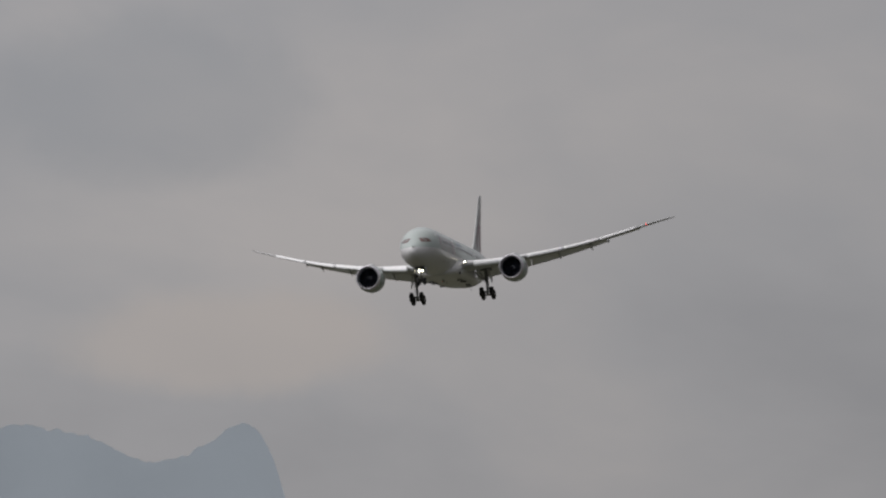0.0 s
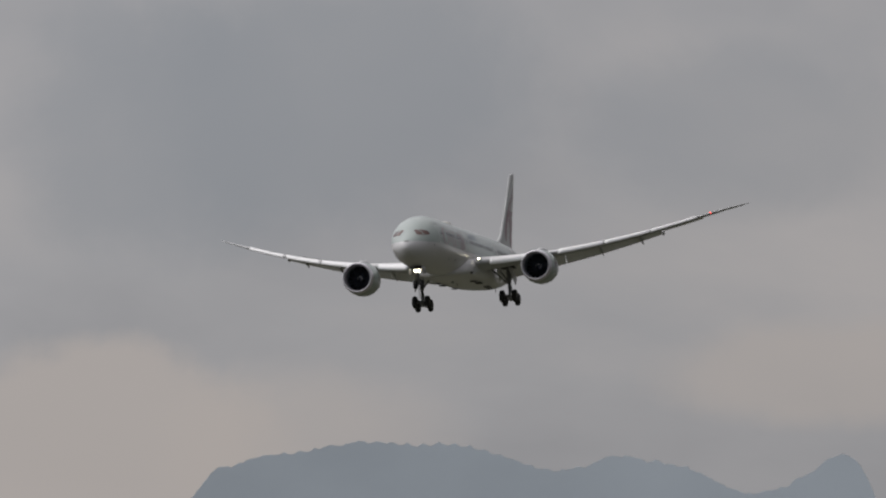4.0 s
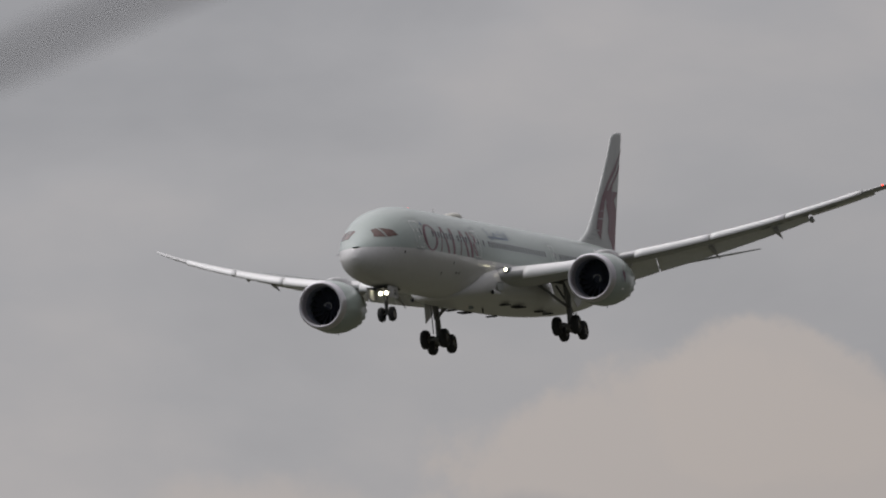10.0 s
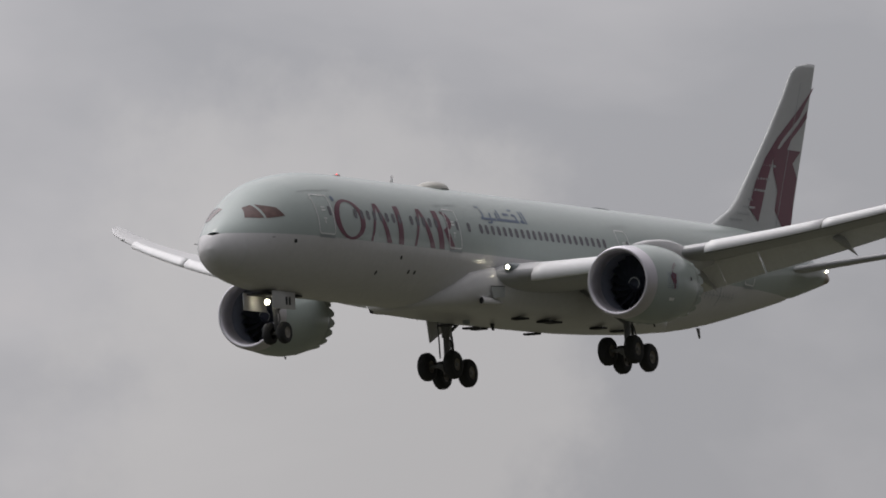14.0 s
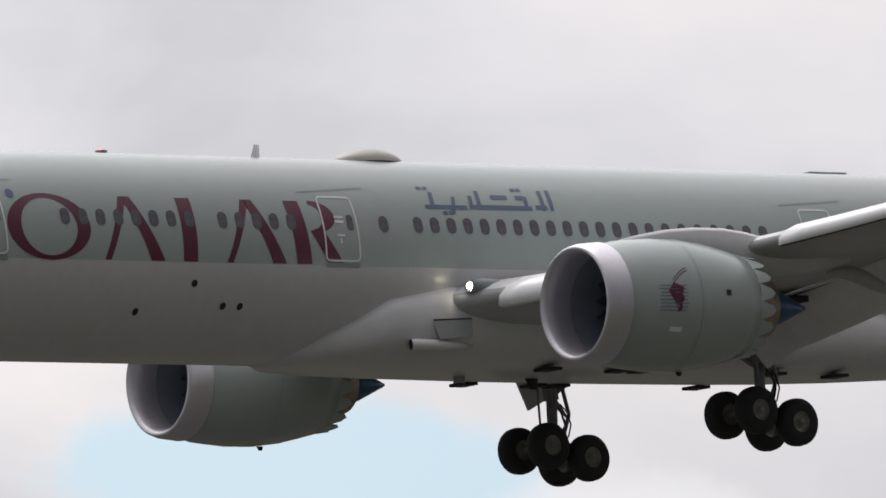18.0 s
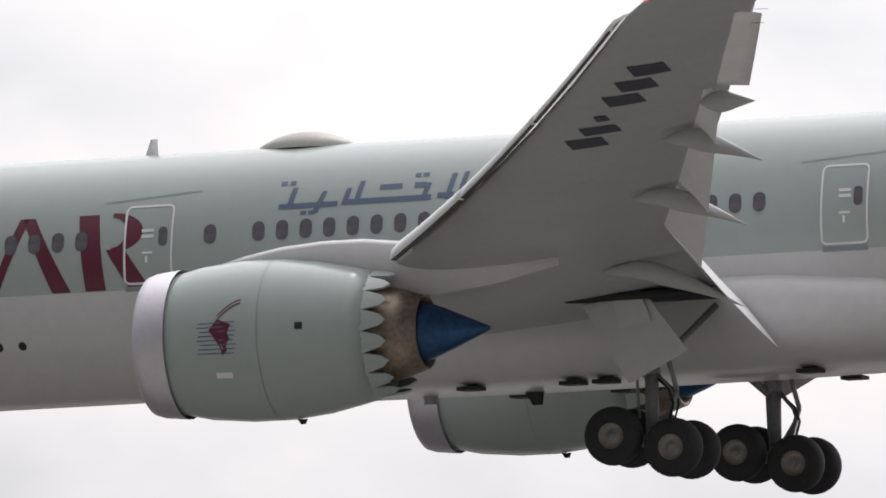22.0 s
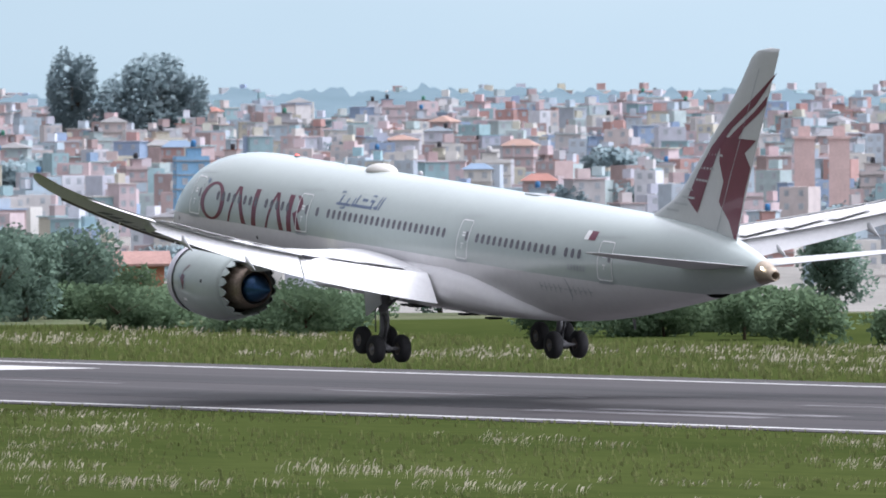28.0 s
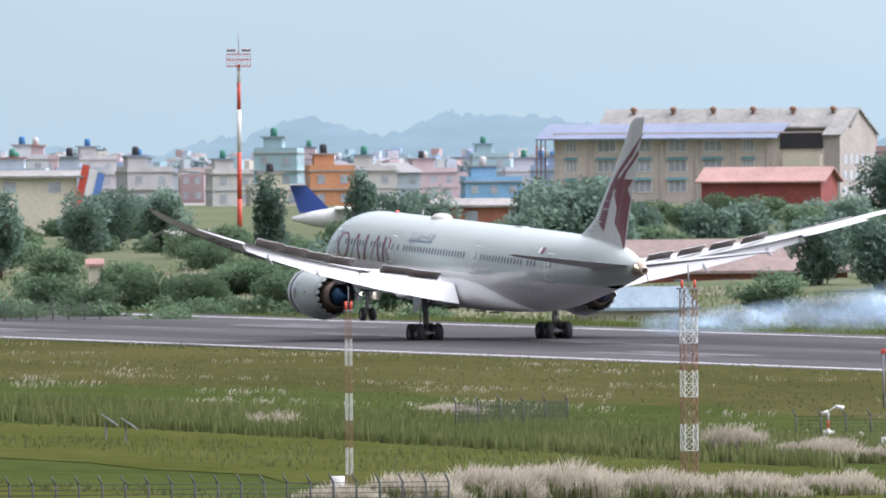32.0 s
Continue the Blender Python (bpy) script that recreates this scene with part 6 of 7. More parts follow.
# the remaining, tighter rows of the town in one mesh
far_v, far_w = [], []
for k in range(5900):
    az = hq.uniform(58.3, 68.2) if k < 2900 else hq.uniform(44.5, 54.5) if k < 3700 else hq.uniform(67.2, 75) if k < 4700 else hq.uniform(51.0, 58.6) if k < 5500 else hq.uniform(44.5, 58.6)
    r = 2800 + 2100 * hq.random() ** 0.55
    if az > 67.2:
        r = hq.uniform(2900, 4500)
    if az < 51.5:
        r = hq.uniform(2500, 3280)
    elif az < 55:
        r = min(r, hq.uniform(2700, 3600))
    if az < 51:
        r = hq.uniform(2850, 3290)
    elif az < 58.6:
        r = 2700 + 2150 * hq.random() ** 0.7
    if k >= 5500:
        r = hq.uniform(1350, 2900)
    p = at(az, r)
    w, d, h = hq.uniform(4.5, 8), hq.uniform(5, 8), 3.0 * (hq.choice((2, 2, 3, 3, 4)) if az < 67.2 else hq.choice((1, 2, 2)))
    if az < 52.5:
        w, d, h = w * 0.75, d * 0.75, 3.0 * hq.choice((1, 1, 1, 2))
    m = pose(p.x, p.y, p.z, 0, 0, az + hq.uniform(-40, 40))
    far_v.append(moved(box(-w / 2, -d / 2, -3, w / 2, d / 2, h), m))
    if k % 3 == 0:
        far_v.append(moved(box(-w / 2 - 0.4, -d / 2 - 0.4, h + 0.02, w / 2 + 0.4, d / 2 + 0.4, h + 0.3), m))
    if k % 2 == 0:
        far_v.append(moved(box(-w / 5, 0, h + 0.35, w / 5, d / 3, h + 2.6), m))
    for f in range(int(h / 3)):
        for j in (-1, 1):
            far_w.append(moved(box(j * w / 4 - 0.6, -d / 2 - 0.06, f * 3 + 0.9, j * w / 4 + 0.6, -d / 2 + 0.1, f * 3 + 2.3), m))
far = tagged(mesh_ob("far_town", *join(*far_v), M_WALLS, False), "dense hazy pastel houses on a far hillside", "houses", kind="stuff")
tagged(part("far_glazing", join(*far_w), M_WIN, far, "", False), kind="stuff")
for o in PROT:
    drop_proto(o)

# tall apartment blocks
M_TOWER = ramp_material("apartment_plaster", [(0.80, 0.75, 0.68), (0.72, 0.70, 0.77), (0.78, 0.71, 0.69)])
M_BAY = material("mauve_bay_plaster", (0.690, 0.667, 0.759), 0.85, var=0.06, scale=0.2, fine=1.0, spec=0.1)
# tower glass paled so that the haze is in its colour
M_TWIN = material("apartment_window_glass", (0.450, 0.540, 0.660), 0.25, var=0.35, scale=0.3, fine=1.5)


def tower(az, r, w, floors, top, seed):
    p = at(az, r)
    base = top - floors * 3.1
    h = floors * 3.1
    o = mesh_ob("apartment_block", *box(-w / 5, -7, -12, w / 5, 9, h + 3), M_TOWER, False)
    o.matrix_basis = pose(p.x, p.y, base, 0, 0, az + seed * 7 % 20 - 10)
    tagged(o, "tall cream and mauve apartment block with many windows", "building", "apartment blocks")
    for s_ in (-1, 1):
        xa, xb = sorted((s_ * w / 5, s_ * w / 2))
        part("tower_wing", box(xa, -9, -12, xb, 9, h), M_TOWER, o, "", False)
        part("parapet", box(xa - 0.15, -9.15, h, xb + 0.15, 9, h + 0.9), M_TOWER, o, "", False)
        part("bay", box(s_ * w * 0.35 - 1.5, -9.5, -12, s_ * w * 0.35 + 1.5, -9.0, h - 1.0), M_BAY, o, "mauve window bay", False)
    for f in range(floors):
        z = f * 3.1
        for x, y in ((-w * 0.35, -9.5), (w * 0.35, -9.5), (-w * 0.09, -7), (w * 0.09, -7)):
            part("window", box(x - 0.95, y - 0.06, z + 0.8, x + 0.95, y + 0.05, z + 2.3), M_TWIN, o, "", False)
        part("balcony_slab", box(-w / 5 + 0.3, -8.3, z - 0.1, w / 5 - 0.3, -7.0, z + 0.12), M_BAY, o, "", False)
        part("balcony_rail", box(-w / 5 + 0.3, -8.3, z + 0.12, w / 5 - 0.3, -8.2, z + 0.95), M_TOWER, o, "", False)


for i, (az, r, w, fl, top) in enumerate([(48.42, 2080, 17, 13, 20), (48.95, 2100, 18, 13, 22), (49.5, 2090, 18, 13, 21), (50.05, 2110, 18, 13, 20), (50.7, 2130, 17, 13, 18), (51.4, 2120, 19, 13, 18)]):
    tower(az, r, w, fl, top, i)

# ---------------------------------------------------------------- buildings behind the apron
M_BEIGE = material("beige_plaster", (0.55, 0.49, 0.43), 0.85, var=0.12, scale=0.15, fine=1.5, spec=0.1)
# the wall's beige again, darkened to paint the piers as shaded
M_BEIGED = material("shaded_plaster_piers", (0.46, 0.42, 0.38), 0.85, var=0.12, scale=0.2, fine=1.5, spec=0.1)
# gable colour darkened to hold down the sunlight on that end
M_GABLE = material("gable_darkened_for_sun", (0.33, 0.30, 0.275), 0.9, var=0.15, scale=0.2, fine=1.5, spec=0.1)
M_BLUEROOF = material("blue_metal_roof", (0.19, 0.215, 0.285), 0.8, var=0.15, scale=0.2, fine=2.0, spec=0.1)
M_GREYROOF = material("weathered_sheet_roof", (0.25, 0.245, 0.23), 0.8, var=0.25, scale=0.25, fine=1.5, spec=0.1)
M_PALEROOF = material("pale_blue_sheet_roof", (0.18, 0.23, 0.265), 0.8, var=0.2, scale=0.3, fine=2.0, stretch=(4, 1, 1), spec=0.1)
M_REDROOF = material("faded_red_roof", (0.32, 0.20, 0.175), 0.8, var=0.2, scale=0.25, fine=2.0, spec=0.1)
M_REDWALL = material("dark_red_cladding", (0.225, 0.070, 0.062), 0.7, var=0.2, scale=0.25, fine=2.0, spec=0.1)
M_BROWNROOF = material("brown_sheet_roof", (0.205, 0.160, 0.145), 0.8, var=0.2, scale=0.2, fine=1.5, spec=0.1)
M_BRICK = material("brick_wall", (0.34, 0.15, 0.10), 0.85, var=0.2, scale=0.4, fine=3.0, spec=0.1)
M_ORANGE = material("orange_plaster", (0.54, 0.27, 0.15), 0.85, var=0.12, scale=0.3, fine=2.0, spec=0.1)
M_PINK = material("pink_plaster", (0.56, 0.43, 0.41), 0.85, var=0.12, scale=0.3, fine=2.0, spec=0.1)
# peach paled for the haze in front of these houses
M_PEACH = material("peach_plaster", (0.55, 0.41, 0.34), 0.85, var=0.12, scale=0.3, fine=2.0, spec=0.1)
M_CREAM = material("cream_plaster", (0.56, 0.53, 0.42), 0.85, var=0.12, scale=0.3, fine=2.0, spec=0.1)
M_SKYBLUE = material("sky_blue_plaster", (0.22, 0.40, 0.58), 0.85, var=0.12, scale=0.3, fine=2.0, spec=0.1)
M_AWN = material("teal_awning", (0.14, 0.32, 0.34), 0.7, var=0.15)
M_WFRAME = material("white_window_frame", (0.66, 0.66, 0.64), 0.6, var=0.08)
M_REDP = material("red_mast_paint", (0.50, 0.07, 0.04), 0.6, var=0.2, scale=1.0, fine=6.0)
M_WHP = material("white_mast_paint", (0.62, 0.62, 0.60), 0.6, var=0.15, scale=1.0, fine=6.0)
M_RUST = material("rusty_steel", (0.22, 0.12, 0.08), 0.8, var=0.3, scale=1.0, fine=8.0)

# big terminal workshop: 55 m long, four storeys, pitched roof, gable to the town
c = at(69.80, 2250, 4.2)
hall = new("workshop_building")
hall.matrix_basis = pose(c.x, c.y, c.z, 0, 0, 69.8 - 17)
tagged(hall, "long four-storey beige workshop building with blue and grey roof", "building")
L, R = 25.6, 21.6
part("wall", box(-L, -6, -4, 19, 10, 10.6), M_BEIGE, hall, "beige plastered wall", False)
gv = [(19, -6, -4), (19, 14, -4), (19, 14, 10.2), (19, 4, 14.2), (19, -6, 10.2)]
part("gable_block", loft([gv, [(R, y, z) for _, y, z in gv]], True, True, True), M_GABLE, hall, "tall plain gable end", False)
rv = [(-20, -1, 11.4), (-20, 4, 14.3), (-20, 14.6, 10.2), (-20, 14.6, 10.0), (-20, 4, 14.05), (-20, -1, 11.15)]
part("grey_roof", loft([rv, [(R + 0.4, y, z) for _, y, z in rv]], True, True, True), M_GREYROOF, hall, "weathered grey sheet roof", False)
bv = [(-L - 2.5, -8.2, 9.7), (-L - 2.5, -0.6, 12.0), (-L - 2.5, -0.6, 11.8), (-L - 2.5, -8.2, 9.5)]
part("end_roof", loft([[(18.8, -6.6, 10.1), (18.8, 4.0, 14.34), (18.8, 4.0, 14.24), (18.8, -6.6, 9.95)], [(R + 0.4, -6.6, 10.1), (R + 0.4, 4.0, 14.34), (R + 0.4, 4.0, 14.24), (R + 0.4, -6.6, 9.95)]], True, True, True), M_GREYROOF, hall, "weathered grey sheet roof", False)
part("blue_roof", loft([bv, [(11.8, y, z) for _, y, z in bv]], True, True, True), M_BLUEROOF, hall, "blue sheet roof", False)
for k in range(6):
    part("roof_vent", revolve([(0, 0.25), (0.5, 0.25), (0.55, 0.55), (1.1, 0.5), (1.3, 0.0)], 10, (-15 + 6.6 * k, 2.6, 13.4), "z"), M_RUST, hall, "rusty roof ventilator")
for k in range(7):
    part("pier", box(-L + 0.1 + k * 5.86, -6.35, -4, -L + 0.7 + k * 5.86, -6.0, 10.3), M_BEIGED, hall, "", False)
for f in range(3):
    for k in range(6):
        x = -L + 2.9 + k * 5.86
        wd = 1.5 if k not in (0, 5) else 0.9
        wo = part("window", box(x - wd, -6.06, 1.2 + f * 3.2, x + wd, -5.9, 2.9 + f * 3.2), M_WIN, hall, "", False)
        part("window_frame", join(box(x - wd - 0.1, -6.12, 1.1 + f * 3.2, x + wd + 0.1, -6.02, 1.22 + f * 3.2), box(x - wd - 0.1, -6.12, 2.88 + f * 3.2, x + wd + 0.1, -6.02, 3.0 + f * 3.2), *[box(x - wd + 2 * wd * j / 3 - 0.06, -6.12, 1.2 + f * 3.2, x - wd + 2 * wd * j / 3 + 0.06, -6.02, 2.9 + f * 3.2) for j in range(4)]), M_WFRAME, wo, "", False)
        if f < 2:
            part("awning", loft([[(x - wd - 0.2, -6.05, 3.5 + f * 3.2), (x + wd + 0.2, -6.05, 3.5 + f * 3.2)], [(x - wd - 0.2, -6.6, 3.1 + f * 3.2), (x + wd + 0.2, -6.6, 3.1 + f * 3.2)]], False), M_AWN, wo, "", False)
# black box proud of the wall, for the shade in a balcony recess
part("recess_shade", box(11.9, -6.4, 7.9, 18.9, -5.9, 10.4), M_DARK, hall, "", False)
part("stair_block", box(12.6, -7.5, -4, 18.8, -6.0, 7.0), M_CREAM, hall, "cream lower block", False)
for f in range(4):
    for k in range(5):
        part("window", box(R - 0.05, -4 + 3.2 * k, -2.0 + 2.5 * f, R + 0.06, -2.4 + 3.2 * k, -0.6 + 2.5 * f), M_WIN, hall, "", False)
for k in range(3):
    part("scaffold_post", tube((-L - 2.2, -8 + 2.2 * k, -4), (-L - 2.2, -8 + 2.2 * k, 9.6), 0.12, n=6), M_RUST, hall, "", False)


def shed(name, az, r, z, w, d, h, rh, wall_m, roof_m, label, cat, yaw=0.0, over=0.8, panes=True):
    c = at(az, r, z)
    o = mesh_ob(name, *box(-w / 2, -d / 2, -4, w / 2, d / 2, h), wall_m, False)
    o.matrix_basis = pose(c.x, c.y, c.z, 0, 0, az + yaw)
    e = over
    v = [(0, -d / 2 - e, h - 0.1), (0, 0, h + rh), (0, d / 2 + e, h - 0.1), (0, d / 2 + e, h - 0.35), (0, 0, h + rh - 0.25), (0, -d / 2 - e, h - 0.35)]
    part("roof", loft([[(-w / 2 - e, y, q_) for _, y, q_ in v], [(w / 2 + e, y, q_) for _, y, q_ in v]], True, True, True), roof_m, o, "", False)
    part("gable", join(([(-w / 2, -d / 2, h), (-w / 2, d / 2, h), (-w / 2, 0, h + rh - 0.3)], [(0, 1, 2)]), ([(w / 2, -d / 2, h), (w / 2, d / 2, h), (w / 2, 0, h + rh - 0.3)], [(0, 1, 2)])), wall_m, o, "", False)
    nwin = int(w / 4) if panes else 0
    for k in range(nwin):
        x = -w / 2 + w * (k + 0.5) / nwin
        part("window", box(x - 0.7, -d / 2 - 0.06, h - 2.0, x + 0.7, -d / 2 + 0.05, h - 0.8), M_WIN, o, "", False)
    return tagged(o, label, cat)


shed("red_shed", 69.60, 2100, 4.2, 18, 12, 3.4, 2.0, M_REDWALL, M_REDROOF, "dark red clad shed with faded red roof", "shed", -12, panes=False)
shed("brown_hangar", 69.82, 1230, 0.9, 21, 10, 1.9, 2.6, M_BRICK, M_BROWNROOF, "low brick store with long brown sheet roof", "shed", 14)
shed("low_store", 70.66, 1200, 0.4, 7.0, 5, 1.4, 0.9, M_CREAM, M_GREYROOF, "low cream store with pale sheet roof", "shed", 6)
shed("blue_roof_store", 70.16, 1120, -0.2, 7.4, 5.0, 1.2, 1.5, M_CREAM, M_PALEROOF, "small store with pale blue sheet roof", "shed", 20, panes=False)
shed("sheet_store", 70.60, 1290, 1.3, 4.6, 4, 1.2, 0.8, M_CREAM, M_GREYROOF, "small cream store with pale sheet roof", "shed", 10, panes=False)
shed("long_grey_shed", 70.8, 1700, 4.8, 15, 6, 1.5, 0.7, M_BRICK, M_GREYROOF, "long low shed with grey-green sheet roof", "shed", 0)
shed("terminal_house", 68.2, 2200, 3.8, 20, 12, 4.0, 1.6, M_CREAM, M_REDROOF, "white terminal building with red tiled roof", "building", 3)
shed("red_gable_house", 67.75, 2000, 3.6, 9, 8, 3.0, 1.8, M_BRICK, M_REDROOF, "small brick house with red roof", "house", 30)
shed("white_gate_house", 68.02, 1380, 3.0, 5.5, 4, 2.4, 0.3, M_CREAM, M_BLUEROOF, "small white gate house with blue canopy", "building", 5)
shed("guard_hut", 72.32, 1300, 2.3, 1.1, 1.1, 0.8, 0.4, M_CREAM, M_REDROOF, "tiny guard hut with red roof", "hut", 0, 0.3)
shed("blue_gazebo", 66.27, 1050, 0.4, 1.5, 1.5, 1.9, 0.7, M_BROWNROOF, M_BLUEROOF, "small shelter with blue pyramid roof", "shelter", 0, 0.5)
shed("garage", 71.93, 1400, 3.4, 4.6, 4, 1.5, 0.5, M_BRICK, M_GREYROOF, "small brick garage with grey roof", "shed", 25)
shed("brick_house", 63.33, 1500, -9.0, 8.4, 7, 7.0, 1.2, M_BRICK, M_REDROOF, "brick-red house block with red roof", "house", 4)
shed("blue_hall", 64.0, 1650, -6.0, 9, 8, 4.5, 1.0, M_CREAM, M_BLUEROOF, "cream hall with bright blue roof", "building", 10)
shed("blue_long_shed", 52.05, 1350, -16.0, 22, 9, 5.0, 0.5, M_SKYBLUE, M_BLUEROOF, "long blue sheet shed", "shed", 0)
ctrl = shed("control_hangar", 72.66, 1600, 5.0, 15, 8, 5.4, 0.5, M_CREAM, M_GREYROOF, "cream airport hall with banded end wall", "building", 0)

M_FLAGBLUE = material("blue_band_paint", (0.10, 0.20, 0.50), 0.6, var=0.1)
for k, mt in enumerate((M_REDP, M_WHP, M_FLAGBLUE)):
    x0 = 6.6 + 0.85 * k
    part("end_band", loft([[(x0, y, -1.0), (x0 + 0.8, y, -1.0), (x0 + 2.4, y, 6.4 - 0.5 * k), (x0 + 1.6, y, 6.6 - 0.5 * k)] for y in (-4.6, -4.2)], True, True, True), mt, ctrl, "slanted painted band of the end wall", False)
# boundary wall and a low hut at the far verge
bw = new("boundary_wall")
tagged(bw, "low whitish concrete boundary wall with piers", "wall")
wa, wb = at(68.88, 1100, 0.2), at(68.36, 1100, 0.2)
for k in range(7):
    pa, pb = wa + (wb - wa) * (k / 7), wa + (wb - wa) * ((k + 1) / 7)
    ln = (pb - pa).length
    seg = part("wall_panel", box(0.1, -0.1, -0.6, ln - 0.1, 0.1, 1.6), M_CREAM, bw, "", False)
    seg.matrix_basis = pose(pa.x, pa.y, pa.z, 0, 0, math.degrees(math.atan2(pb.y - pa.y, pb.x - pa.x)))
    pier = part("wall_pier", box(-0.16, -0.16, -0.6, 0.16, 0.16, 1.75), M_SLAB, bw, "", False)
    pier.matrix_basis = seg.matrix_basis.copy()
shed("flat_hut", 69.06, 1100, 0.1, 4.2, 3, 1.5, 0.25, M_SLAB, M_GREYROOF, "low grey concrete hut at the verge", "hut", 0, 0.3)

# mixed houses behind the apron
ap = random.Random(9)
AP = [make_house(ap.uniform(7, 10), 8, f, 500 + f + i, "flat" if i != 1 else "hip") for i, f in enumerate((2, 2, 3, 2))]
for k in range(105):
    az = ap.uniform(67.2, 74.4)
    r = ap.uniform(2400, 3200)
    p = at(az, r)
    hob = copy_thing(AP[k % 4], pose(p.x, p.y, p.z, 0, 0, az + ap.choice((0, 90)) + ap.uniform(-15, 15)))
    tagged(hob, "plastered flat-roofed house with roof tank", "house", "houses behind the apron")
for o in AP:
    drop_proto(o)


def coloured_house(az, r, z, w, floors, mat, label, seed):
    wl_, sl_, wi_, ro_, ta_ = house_mesh(w, 8, floors, seed, "flat")
    c = at(az, r, z)
    o = mesh_ob("town_house", *wl_[0], mat, False)
    for n_, one in enumerate(wl_[1:]):
        part("parapet" if n_ < 4 else "stair_head", one, mat, o, "", False)
    o.matrix_basis = pose(c.x, c.y, c.z, 0, 0, az + 6)
    for one in sl_:
        part("floor_slab", one, M_SLAB, o, "", False)
    for one in wi_:
        part("window", one, M_WIN, o, "", False)
    part("roof", ro_, M_SLAB, o, "", False)
    part("water_tank", ta_, M_TANK, o)
    tagged(o, label, "house")


coloured_house(71.37, 2300, 0.0, 7.4, 3, M_ORANGE, "orange house with a blue roof tank", 601)
coloured_house(71.60, 2280, 0.0, 8, 2, M_CREAM, "pale green-cream house with roof tanks", 602)
coloured_house(70.72, 2480, 0.5, 10, 2, M_SKYBLUE, "sky blue house with pink roof", 603)
coloured_house(69.0, 2050, 2.0, 8, 2, M_CREAM, "pale green house behind the workshop", 604)
coloured_house(68.5, 2400, -0.5, 7, 2, M_PEACH, "dull pink house with black roof tanks", 605)
coloured_house(65.94, 1700, -8.2, 8, 3, M_PEACH, "peach plastered house with floor ledges", 607)
coloured_house(65.66, 1400, -10.6, 5, 3, M_ORANGE, "orange house with pale floor ledges", 608)
coloured_house(64.05, 1500, -11.0, 8, 3, M_PEACH, "peach house with balconies in the valley", 609)
coloured_house(66.3, 2050, -10.5, 8, 3, M_PEACH, "peach plastered house above the trees", 610)
coloured_house(63.05, 3000, -6.0, 7, 3, M_SKYBLUE, "bright blue house in the town", 606)

# water tower over the town
wt = new("water_tower")
p = at(65.18, 4500, 2.2)
wt.matrix_basis = pose(p.x, p.y, p.z) @ Matrix.Scale(1.25, 4)
tagged(wt, "round concrete water tower with a conical cap", "water tower")
part("tank", revolve([(6.0, 4.2), (8.5, 6.2), (10.8, 6.4), (11.0, 6.9), (11.3, 6.9)], 24, (0, 0, 0), "z"), M_SLAB, wt)
part("cap", revolve([(11.3, 6.9), (12.6, 5.0), (13.6, 1.0), (14.4, 0.6), (14.5, 0.0)], 24, (0, 0, 0), "z"), M_GREYROOF, wt, "grey conical cap")
for k in range(8):
    a = 2 * math.pi * k / 8
    part("column", box(3.9 * math.cos(a) - 0.5, 3.9 * math.sin(a) - 0.5, -14, 3.9 * math.cos(a) + 0.5, 3.9 * math.sin(a) + 0.5, 6.2), M_SLAB, wt, "", False)
part("ring_beam", revolve([(2.5, 4.5), (3.1, 4.5), (3.1, 3.6), (2.5, 3.6), (2.5, 4.5)], 24, (0, 0, 0), "z"), M_SLAB, wt)
# pink towers and the domed house on the skyline
for az, r, z in ((60.58, 3300, 0), (60.44, 3280, -1)):
    p = at(az, r, -11.0)
    o = mesh_ob("pink_tower", *join(box(-2.4, -3, -9, 2.4, 3, 17), box(-2.8, -3.5, 17, 2.8, 3.5, 17.6), box(-1.4, -1.8, 17.6, 1.4, 1.8, 20)), M_PINK, False)
    o.matrix_basis = pose(p.x, p.y, p.z, 0, 0, az)
    tagged(o, "slim pink town tower with flat top", "tower")

# ---------------------------------------------------------------- masts and airfield things
fm = new("floodlight_mast")
p = at(71.735, 1700, 4.4)
fm.matrix_basis = pose(p.x, p.y, p.z, 0, 0, 71.7)
tagged(fm, "tall red and white banded floodlight mast with basket", "mast")
zz = [-1, 2.7, 8.3, 13.4, 16.6, 18.8]
for k in range(5):
    part("pole_band", tube((0, 0, zz[k]), (0, 0, zz[k + 1]), 0.32 - 0.025 * k, 0.295 - 0.025 * k, 12), M_REDP if k % 2 == 1 else M_WHP if k else M_REDP, fm)
part("basket", join(*[box(-1.4 + 0.35 * k - 0.03, s * 0.8 - 0.03, 18.6, -1.4 + 0.35 * k + 0.03, s * 0.8 + 0.03, 20.0) for k in range(9) for s in (-1, 1)] + [box(-1.45, -0.85, zb, 1.45, 0.85, zb + 0.12) for zb in (18.5, 19.3, 19.95)]), M_REDP, fm, "red lamp basket", False)
for s in (-1, 1):
    part("floodlight", moved(box(-0.55, -0.1, -0.15, 0.55, 0.1, 0.15), pose(s * 0.9, -0.6, 20.5, 30, 0, 0)), M_GEAR, fm, "", False)
part("lightning_rod", tube((0, 0, 20), (0, 0, 22.6), 0.05, n=6), M_GEAR, fm)


